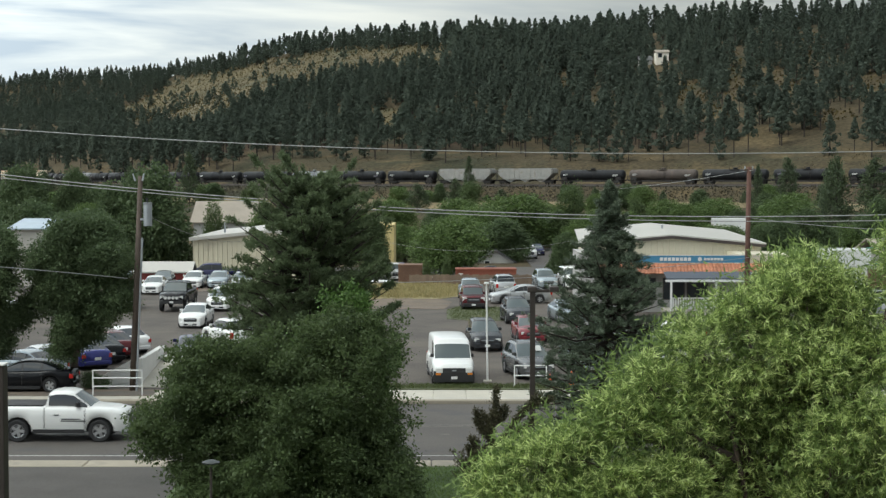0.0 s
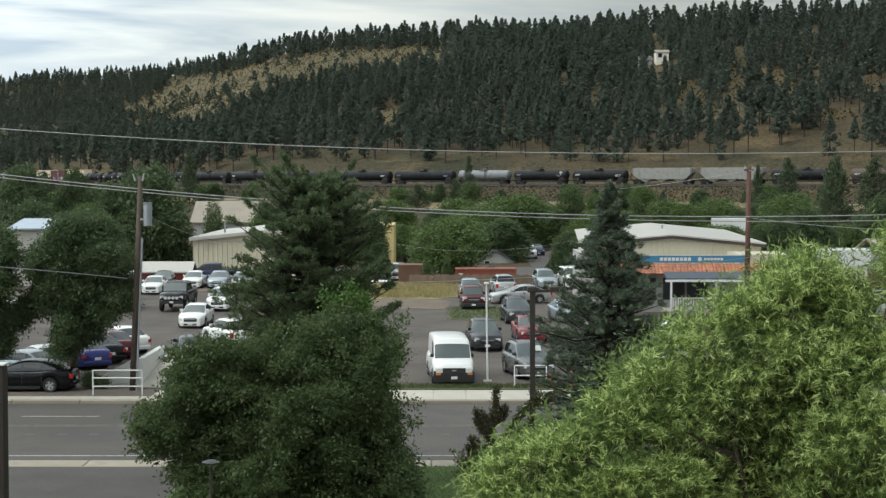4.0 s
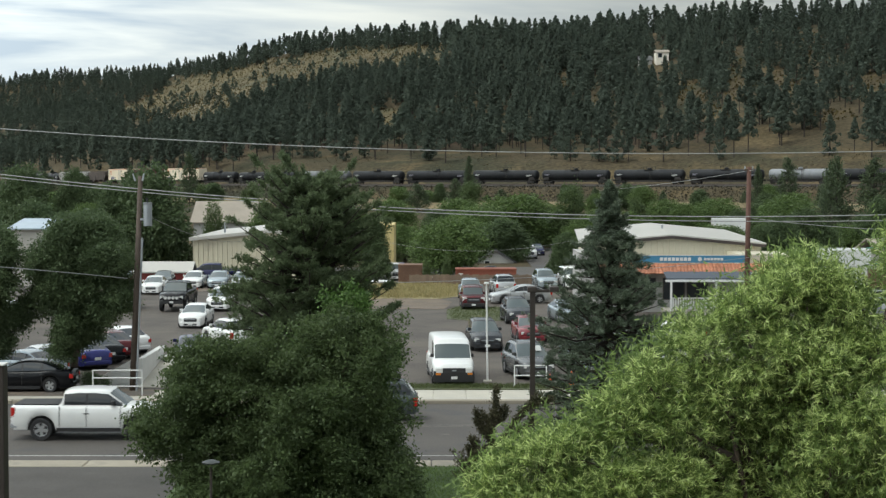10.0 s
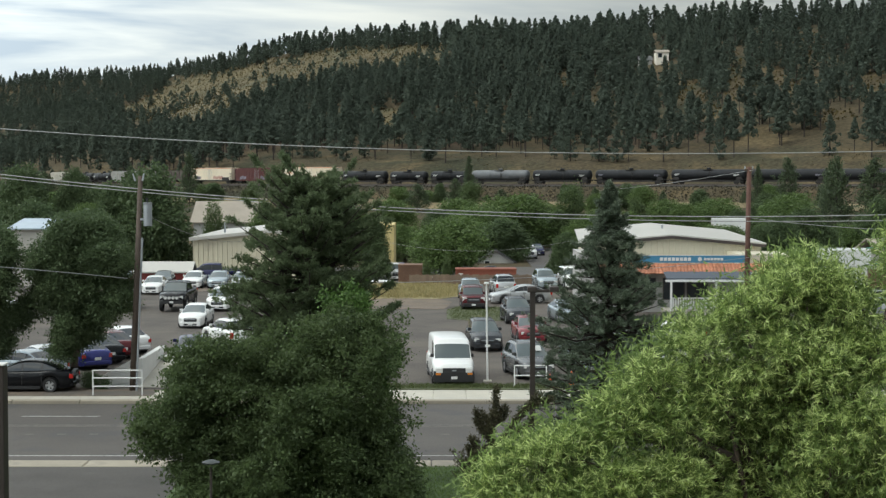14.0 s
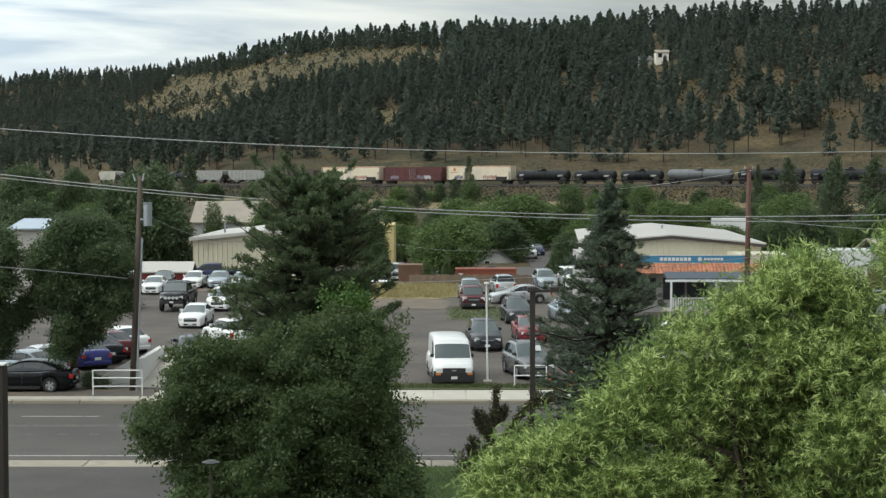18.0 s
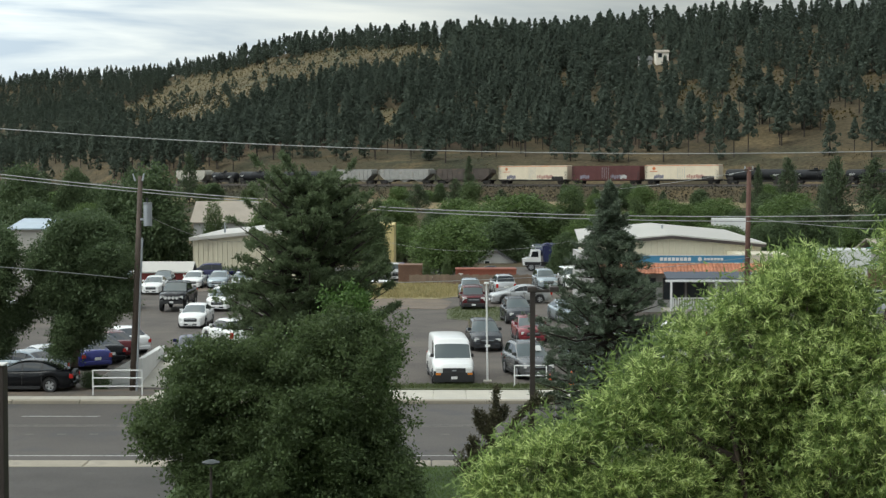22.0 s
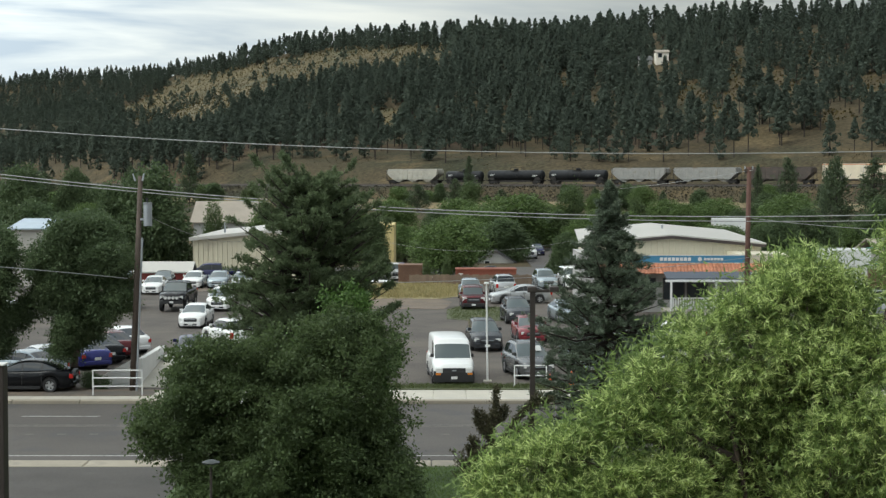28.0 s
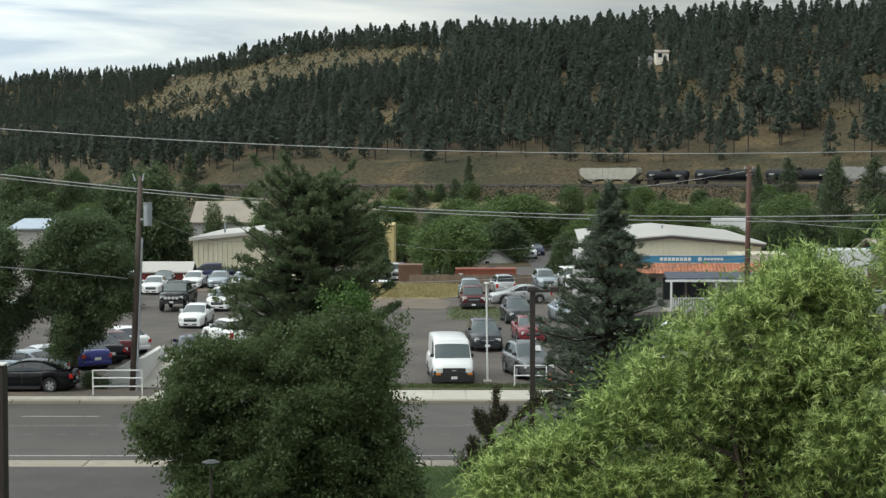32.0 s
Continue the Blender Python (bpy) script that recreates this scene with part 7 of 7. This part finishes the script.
def guard_rail(label, x0, x1, y, zs, h):
    g = thing("guard_rail", label, "railing", group="pavement railings")
    for x in (x0, x1):
        bm = bmesh.new()
        tube(bm, [(x, y, -0.1), (x, y, h)], [0.03, 0.03], 8)
        part("post", bm, WHITE_STEEL, g)
    for z in zs:
        bm = bmesh.new()
        tube(bm, [(x0, y, z), (x1, y, z)], [0.03, 0.03], 8)
        part("rail", bm, WHITE_STEEL, g)


guard_rail("white tubular railing before the ramp", -15.87, -13.64, 74.6, (0.42, 0.80, 1.15), 1.15)
slab("verge_strip", -34, -13.2, 74.4, 76.6, -0.5, 0.02, EARTH, "bare brown earth behind the pavement", "ground")
guard_rail("white tubular railing beside the lot", 3.36, 4.86, 77.3, (0.58, 1.05), 1.05)


def ramp_wall():
    w = tagged(new("ramp_wall"), "white painted sloping concrete ramp wall", "wall", kind="structure")
    bm = bmesh.new()
    prism(bm, [(-16.25, -0.2), (-14.3, -0.2), (-14.3, 1.28), (-14.75, 1.24), (-16.25, 0.42)], 78.3, 78.58)
    part("wing_wall", bm, WHITE_WALL, w)
    bm = bmesh.new()
    box(bm, -14.58, -14.3, 78.58, 84.6, -0.2, 1.24, 0.02)
    part("wall_body", bm, WHITE_WALL, w)
    bm = bmesh.new()
    v = [(-14.3, 77.4, 0.05), (-12.6, 77.4, 0.05), (-12.4, 84.6, 0.7), (-14.3, 84.6, 0.7)]
    lo = [(x, y, -0.3) for x, y, z in v]
    quad(bm, *v)
    for i in range(4):
        quad(bm, lo[i], lo[(i + 1) % 4], v[(i + 1) % 4], v[i])
    part("ramp", bm, CONCRETE, w)


ramp_wall()


def lamp_posts():
    p = thing("light_pole", "dark brown steel light pole with twin shoebox lamps", "street lamp")
    bm = bmesh.new()
    box(bm, 2.80, 2.97, 53.0, 53.17, -0.1, 6.25, 0.015)
    part("pole", bm, BROWN_STEEL, p)
    bm = bmesh.new()
    box(bm, 2.72, 3.55, 53.04, 53.14, 6.22, 6.32)
    part("arm", bm, BROWN_STEEL, p)
    for x in (2.72, 3.42):
        bm = bmesh.new()
        box(bm, x, x + 0.3, 52.9, 53.3, 6.25, 6.42, 0.03)
        part("lamp_head", bm, BROWN_STEEL, p)
    bm = bmesh.new()
    box(bm, 2.6, 3.2, 52.8, 53.4, -0.3, 0.5, 0.04)
    part("footing", bm, CONCRETE, p)
    p = thing("light_pole", "slim white light pole on the car lot", "street lamp")
    bm = bmesh.new()
    tube(bm, [(2.16, 79.8, -0.1), (2.1, 79.8, 4.75)], [0.05, 0.038], 10)
    part("pole", bm, WHITE_STEEL, p)
    bm = bmesh.new()
    box(bm, 1.98, 2.22, 79.72, 79.88, 4.72, 4.82, 0.02)
    part("cap", bm, WHITE_STEEL, p)
    bm = bmesh.new()
    box(bm, 1.96, 2.36, 79.6, 80.0, -0.1, 0.06, 0.02)
    part("base_plate", bm, CONCRETE, p)
    p = thing("brown_post", "dark brown steel post with a pale cap", "post")
    bm = bmesh.new()
    box(bm, -8.36, -8.01, 30.0, 30.3, -0.3, 6.52, 0.02)
    part("post", bm, BROWN_STEEL, p)
    bm = bmesh.new()
    box(bm, -8.37, -8.0, 29.99, 30.31, 6.52, 6.555, 0.01)
    part("cap", bm, WHITE_WALL, p)
    p = thing("path_lamp", "low lamp with a flat round hood", "lamp")
    bm = bmesh.new()
    tube(bm, [(-5.37, 38, -0.1), (-5.37, 38, 3.25)], [0.035, 0.03], 10)
    part("pole", bm, BROWN_STEEL, p)
    bm = bmesh.new()
    tube(bm, [(-5.37, 38, 3.33), (-5.37, 38, 3.36), (-5.37, 38, 3.41)], [0.20, 0.215, 0.08], 20)
    part("hood", bm, surf("dull_grey_paint", (0.06, 0.065, 0.065), 0.1, 2, 20, 0.8), p)
    for x, y, s in ((5.05, 77.45, 1.0), (6.1, 78.2, 1.1)):
        c = thing("traffic_cone", "orange plastic traffic cone", "cone")
        bm = bmesh.new()
        tube(bm, [(x, y, 0.03), (x, y, 0.62 * s)], [0.14, 0.035], 12)
        part("cone_body", bm, CONE_ORANGE, c)
        bm = bmesh.new()
        box(bm, x - 0.18, x + 0.18, y - 0.18, y + 0.18, 0, 0.04, 0.01)
        part("base", bm, CONE_ORANGE, c)


lamp_posts()


def grass_tufts(name, label, x0, x1, y0, y1, z, n, h, mat, oval=False):
    c = np.stack([RNG.uniform(x0, x1, n), RNG.uniform(y0, y1, n), np.full(n, z)], 1)
    if oval:
        e = ((c[:, 0] - (x0 + x1) / 2) / (x1 - x0) * 2) ** 4 + ((c[:, 1] - (y0 + y1) / 2) / (y1 - y0) * 2) ** 4
        c = c[e < 0.35 + 0.5 * RNG.random(n)]
        n = len(c)
    d = unit(RNG.normal(size=(n, 3)) * np.array([0.45, 0.45, 0.1]) + np.array([0, 0, 1]))
    ln = h * (0.5 + RNG.random(n))
    v, f = leaf_quads(c, d, ln, ln * 0.14 + 0.008)
    tagged(new(name, array_mesh(name, v, f, mat)), label, "grass", kind="stuff")


GRASS_BLADE = leafy("green_grass_blades", (0.052, 0.072, 0.024), (0.112, 0.135, 0.05), 0.3, big=0.6)
DRY_BLADE = leafy("dry_yellow_grass_blades", (0.19, 0.16, 0.065), (0.42, 0.36, 0.18), 0.2, big=0.5)
SCRUB = leafy("olive_scrub", (0.066, 0.056, 0.034), (0.105, 0.087, 0.05), 0.2, big=0.05)
slab("verge_strip", -3.0, 12, 76.6, 78.0, -0.5, 0.035, GRASS, "weedy green verge between lot and pavement", "grass")
slab("verge_strip", -26, -16.5, 76.6, 77.4, -0.5, 0.035, EARTH, "bare brown verge under the street trees", "ground")


def patch(name, x0, x1, y0, y1, z, material, label, category):
    """A thin patch of ground with an uneven outline."""
    bm = bmesh.new()
    n = 46
    ring = []
    for i in range(n):
        a = 2 * math.pi * i / n
        c, s = math.cos(a), math.sin(a)
        k = (abs(c) ** 4 + abs(s) ** 4) ** -0.25 * (0.9 + 0.16 * noise.noise((c * 2.3 + x0, s * 2.3 + y0, 0.5)) + 0.07 * noise.noise((c * 9 + x0, s * 9, 1.5)))
        ring.append(((x0 + x1) / 2 + c * k * (x1 - x0) / 2, (y0 + y1) / 2 + s * k * (y1 - y0) / 2))
    top = [bm.verts.new((x, y, z)) for x, y in ring]
    low = [bm.verts.new((x, y, -0.3)) for x, y in ring]
    bm.faces.new(top)
    for i in range(n):
        bm.faces.new((low[i], low[(i + 1) % n], top[(i + 1) % n], top[i]))
    return tagged(part(name, bm, material, None), label, category, kind="structure")


patch("dry_grass_strip", -8.5, 2.2, 132.0, 151, 0.03, DRY, "dry yellow grass at the back of the lot", "grass")
patch("grass_patch", 0.0, 5.4, 112.5, 125.5, 0.026, GRASS, "worn green grass patch on the lot", "grass")
patch("earth_patch", -7.5, 1.0, 122.0, 134.5, 0.018, EARTH, "bare brown earth on the worn lot", "ground")
patch("earth_patch", -32, -16, 140, 152, 0.015, EARTH, "bare brown earth on the worn lot", "ground")
grass_tufts("verge_grass", "short weedy green grass", -3.0, 8, 76.7, 78.2, 0.03, 5000, 0.13, GRASS_BLADE)
grass_tufts("dry_grass", "dry yellow grass", -8.2, 2.0, 132.2, 150.5, 0.03, 15000, 0.3, DRY_BLADE, True)
grass_tufts("patch_grass", "worn green grass", 0.1, 5.3, 112.8, 125.3, 0.02, 4500, 0.13, GRASS_BLADE, True)
grass_tufts("lawn_grass", "mown green lawn grass", -4, 9, 47, 56.3, 0.0, 30000, 0.07, leafy("lawn_blades", (0.085, 0.14, 0.03), (0.19, 0.27, 0.07), 0.3, big=0.6))


# ---- behind the lot: fence, containers, houses, back street ----


def fence():
    f = thing("board_fence", "weathered brown board fence behind the lot", "fence")
    bm = bmesh.new()
    box(bm, -0.145, 0.145, -0.02, 0.02, 0, 1.0)
    board = mesh_of("board", bm, FENCE_WOOD)
    for i in range(58):
        h = 1.02 + 0.04 * ((i * 7) % 3)
        shared("board", board, f, Matrix.LocRotScale((-2.9 + i * 0.3, 149.4, -0.1), None, (1, 1, h)))
    for i in range(7):
        bm = bmesh.new()
        box(bm, -3.0 + i * 2.9 - 0.06, -3.0 + i * 2.9 + 0.06, 149.43, 149.55, -0.2, 1.0)
        part("post", bm, FENCE_WOOD, f)
    for z in (0.2, 0.75):
        bm = bmesh.new()
        box(bm, -3.0, 14.4, 149.43, 149.5, z, z + 0.08)
        part("rail", bm, FENCE_WOOD, f)


fence()


def container(name, label, x0, x1, y0, y1, z0, z1, mat):
    c = thing(name, label, "container")
    bm = bmesh.new()
    n = int((x1 - x0) / 0.28)
    box(bm, x0, x1, y0 + 0.05, y1, z0, z1)
    part("box", bm, mat, c)
    for i in range(n):
        bm = bmesh.new()
        x = x0 + (i + 0.5) * (x1 - x0) / n
        box(bm, x - 0.07, x + 0.07, y0, y0 + 0.06, z0 + 0.15, z1 - 0.12)
        part("corrugation", bm, mat, c)
    for z in (z0, z1 - 0.12):
        bm = bmesh.new()
        box(bm, x0 - 0.02, x1 + 0.02, y0 - 0.02, y0 + 0.06, z, z + 0.14)
        part("rail", bm, mat, c)
    return c


cn = container("shipping_container", "rusty orange shipping container behind the fence", 1.22, 7.15, 160.8, 163.2, -1.95, 0.85, RUST_BOX)
bm = bmesh.new()
box(bm, 1.55, 1.95, 160.74, 160.8, 0.3, 0.42)
box(bm, 1.68, 1.80, 160.74, 160.8, 0.0, 0.3)
part("painted_mark", bm, WHITE_STEEL, cn)
container("storage_box", "brown storage container behind the fence", -4.3, -2.0, 158.5, 161.5, -1.95, 1.35, BROWN_BOX)
slab("back_street", -120, 120, 196, 214, -3.0, -1.94, ASPHALT, "grey back street beyond the lot", "road")
slab("gravel_yard", -14, 1.0, 164, 194, -3.0, -1.93, surf("pale_gravel", (0.30, 0.27, 0.23), 0.2, 0.5, 14, 0.95), "pale gravel yard behind the lot", "ground")
slab("side_street", 11.6, 17.5, 214, 268, -3.0, -1.925, ASPHALT, "grey side street running to the back", "road")
slab("side_street", 7.5, 13.5, 160, 196, -3.0, -1.92, ASPHALT, "grey side street beyond the fence", "road")

shed = gable_hall("metal_hall", "beige ribbed metal hall with a pale roof", -24.2, -13.0, -16.6, 160, 184, 3.85, 4.6, CREAM_METAL, ROOF_WHITE, z0=-2.0, trim=ROOF_WHITE)
bm = bmesh.new()
tube(bm, [(-21.9, 166, 4.0), (-21.9, 166, 5.2)], [0.1, 0.1], 8)
part("vent_pipe", bm, GREY_STEEL, shed)
simple_house("house", "tan house with a broad shingle roof", -32.0, -24.5, 212, 222, -2, 3.9, 6.4, STUCCO, ROOF_TAN, True, [(-30.5, -29, 1.8, 3)])
simple_house("white_hall", "white metal building with blue roof trim", -46.5, -39.8, 178, 192, -2, 4.2, 5.0, ROOF_WHITE, surf("pale_blue_roof", (0.36, 0.42, 0.48), 0.1, 0.6, 10, 0.6), True)
simple_house("yellow_house", "tall yellow stucco building among trees", -7.6, -5.8, 196, 204, -2, 4.0, 4.15, YELLOW_WALL, YELLOW_WALL, True, o=0.05)
simple_house("garden_shed", "small white shed with a red gable end", -27.5, -23.2, 150.6, 153.0, -0.8, 1.15, 1.9, surf("barn_red_paint", (0.28, 0.05, 0.045), 0.1, 1, 20, 0.7), ROOF_WHITE, True)
simple_house("house", "low grey house beyond the back street", 4.6, 9.6, 224, 232, -3, -1.9, -0.2, STUCCO, ROOF_DARK, False, [(5.6, 6.4, -2.4, -1.6)])
simple_house("house", "white house with wooden gable on the hillside", 87.9, 93.0, 684, 692, 52, 60.5, 61.6, surf("white_house_paint", (0.80, 0.74, 0.64), 0.06, 0.5, 10, 0.7), ROOF_TAN, True, [(88.5, 90.3, 58.2, 60.1)])
simple_house("house", "dark roofed house among hillside pines", 81.6, 86.9, 690, 698, 51, 57.6, 59.6, STUCCO, ROOF_DARK, True)
simple_house("house", "grey house among hillside pines", 70.0, 75.6, 708, 716, 52, 57.4, 59.2, STUCCO, ROOF_DARK, True)
simple_house("house", "grey house with a dark roof east of the lot", 37.5, 48.0, 140, 150, -0.3, 3.0, 4.3, STUCCO, ROOF_TAN, True)
slab("brick_wall", 33.4, 44, 129.5, 129.9, -0.5, 2.6, BROWN_BOX, "brown masonry wall east of the lot", "wall")


def box_truck(name, label, x, y, z, w, h, body):
    """A parked box truck, side to the street."""
    t = thing(name, label, "truck")
    bm = bmesh.new()
    box(bm, x, x + w, y, y + 2.3, z + 0.9, z + h, 0.05)
    part("cargo_box", bm, body, t)
    bm = bmesh.new()
    prism(bm, [(x - 1.9, z + 0.6), (x - 0.05, z + 0.6), (x - 0.05, z + 2.3), (x - 0.9, z + 2.3), (x - 1.25, z + 1.5), (x - 1.9, z + 1.35)], y + 0.1, y + 2.2)
    part("cab", bm, PAINT["white"], t)
    bm = bmesh.new()
    box(bm, x - 0.85, x - 0.3, y + 0.07, y + 0.12, z + 1.5, z + 2.1)
    part("cab_window", bm, GLASS, t)
    for xx in (x - 1.2, x + w - 1.0):
        build_wheel(t, xx, 0, 0.42).location = (xx, y + 0.25, z + 0.42)
    return t


box_truck("box_truck", "white box truck parked among trees", 38.0, 232, -2.0, 4.6, 5.9, PAINT["white"])
box_truck("box_truck", "white box truck east of the showroom", 30.2, 131.5, -0.1, 3.9, 4.2, PAINT["white"])


def rack():
    r = thing("steel_rack", "green painted steel rack", "rack")
    m = surf("green_painted_steel", (0.06, 0.24, 0.18), 0.1, 1, 20, 0.5)
    for x in (35.0, 36.6, 38.2):
        bm = bmesh.new()
        box(bm, x - 0.06, x + 0.06, 135.9, 136.1, -0.1, 4.0)
        part("post", bm, m, r)
    for z in (2.6, 3.9):
        bm = bmesh.new()
        box(bm, 34.9, 38.4, 135.85, 136.15, z, z + 0.14)
        part("beam", bm, m, r)


rack()
BACK = [
    ("big_suv", "white", -7.3, 158.0, 178, "white car in the yard behind the lot"), ("sedan", "silver", 1.9, 190.0, 180, "silver sedan on the back street kerb"),
    ("sedan", "dark", 5.0, 190.0, 180, "dark sedan on the back street kerb"), ("big_suv", "white", -1.0, 164.5, 185, "white car behind saplings"),
    ("pickup", "white", 12.3, 236.0, -88, "white car beyond the back street"), ("suv", "navy", 14.0, 246, -85, "dark blue car beyond the back street"),
    ("big_suv", "white", -5.6, 188.0, -80, "white van beside the yellow building"), ("suv", "blue", -4.9, 192.0, -80, "blue car beside the yellow building"),
]
for kind_, col_, x_, y_, rz_, text_ in BACK:
    vehicle(kind_, col_, pose(x_, y_, -1.93, 0, 0, rz_), text_, "car", "parked_car", "cars behind the lot")
box_pick = vehicle("crew_pickup", "navy", pose(-21.3, 152.2, -0.05, 0, 0, 184), "dark blue pickup before the metal hall", "pickup truck", "pickup_truck")

for car_, text_ in LOTCARS:
    extras(car_, text_)

# scrub on the railway banks
n_ = 26000
s_ = RNG.uniform(-230, 330, n_)
tx_, ty_ = np.interp(s_, TS, TX), np.interp(s_, TS, TY)
off_ = np.where(RNG.random(n_) < 0.5, RNG.uniform(7, 40, n_), -RNG.uniform(5, 45, n_))
h_ = np.interp(s_, TS, TH)
cx_, cy_ = tx_ + np.sin(h_) * off_, ty_ + np.cos(h_) * off_
keep_ = np.sin(cx_ * 0.13) + np.sin(cy_ * 0.21 + cx_ * 0.05) + RNG.normal(size=n_) * 0.7 > 0.15
cx_, cy_ = cx_[keep_], cy_[keep_]
c_ = np.stack([cx_, cy_, land(cx_, cy_)], 1)
d_ = unit(RNG.normal(size=c_.shape) * np.array([0.7, 0.7, 0.2]) + np.array([0, 0, 0.8]))
ln_ = 0.14 + 0.32 * RNG.random(len(c_)) ** 2
v_, f_ = leaf_quads(c_, d_, ln_, ln_ * 1.1)
n_ = 30000
s_ = RNG.uniform(-260, 330, n_)
h_ = np.interp(s_, TS, TH)
off_ = -RNG.uniform(3.6, 17, n_)
cx_, cy_ = np.interp(s_, TS, TX) + np.sin(h_) * off_, np.interp(s_, TS, TY) + np.cos(h_) * off_
c2_ = np.stack([cx_, cy_, land(cx_, cy_)], 1)
d2_ = unit(RNG.normal(size=c2_.shape) * np.array([0.7, 0.7, 0.2]) + np.array([0, 0, 0.8]))
l2_ = 0.25 + 0.4 * RNG.random(len(c2_)) ** 2
w2_, g2_ = leaf_quads(c2_, d2_, l2_, l2_ * 0.7)
tagged(new("embankment_weeds", array_mesh("embankment_weeds", w2_, g2_, leafy("dark_brown_weeds", (0.035, 0.032, 0.022), (0.052, 0.046, 0.031), 0.1, big=0.08))), "dark brown weeds on the railway embankment", "scrub", kind="stuff")
tagged(new("bank_scrub", array_mesh("bank_scrub", v_, f_, SCRUB)), "olive scrub and dry weeds on the railway banks", "scrub", kind="stuff")


# a field of dry grass before the railway
st_, of_ = np.meshgrid(np.arange(-230, 200, 4.0), np.linspace(0, 1, 10), indexing="ij")
ed_ = 24 + 5 * np.sin(st_ * 0.05) + (34 + 7 * np.sin(st_ * 0.031 + 1.0)) * of_
hd_ = np.interp(st_, TS, TH)
gx_, gy_ = np.interp(st_, TS, TX) - np.sin(hd_) * ed_, np.interp(st_, TS, TY) - np.cos(hd_) * ed_
ix_ = np.arange(st_.size).reshape(st_.shape)
fc_ = np.stack([ix_[:-1, :-1], ix_[:-1, 1:], ix_[1:, 1:], ix_[1:, :-1]], -1).reshape(-1, 4)
tagged(new("dry_field", array_mesh("dry_field", np.stack([gx_, gy_, land(gx_, gy_) + 0.15], -1).reshape(-1, 3), fc_, surf("dry_tan_field_grass", (0.165, 0.122, 0.056), 0.3, 0.08, 1.5, 1.0, stain=((0.10, 0.09, 0.04), 0.05, 0.55)), True)), "dry yellow grass field before the railway", "grass", kind="stuff")


def motions():
    """Everything that moves: the train, the passing traffic with its turning wheels, and a lorry on the back street."""
    for car, q, length in TRAIN:
        walk(car, [(t, train_pose(q, length, t)) for t in [-2, -1] + list(range(0, 33, 2)) + [33, 34]])
    for car, cy, t0, x0, v, turn, r in MOVERS:
        at = lambda t: pose(x0 + v * (t - t0), cy, ROAD_Z, 0, 0, turn)
        walk(car, [(t, at(t)) for t in (-2, -1, 0, 8, 16, 24, 32, 33, 34)])
        f0, f1 = max(0, int((t0 - 1.4) * FPS)), min(int(DURATION * FPS), int((t0 + 1.6) * FPS))
        step = abs(v) / r / FPS
        for w in [o for o in car.children if o.name.split(".")[0] == "wheel"]:
            p = w.location.copy()
            spin = lambda k: Matrix.Translation(p) @ Matrix.Rotation(step * k, 4, "Y")
            rows = [(f / FPS, spin(f - f0)) for f in range(f0, f1 + 1)]
            if f0 > 0:
                rows = [(0, spin(0))] + rows
            if f1 < DURATION * FPS:
                rows = rows + [(DURATION, spin(f1 - f0))]
            walk(w, rows)
    walk(LORRY, [(t, lorry_pose(t)) for t in [-2, -1] + list(range(0, 33, 2)) + [33, 34]])


motions()
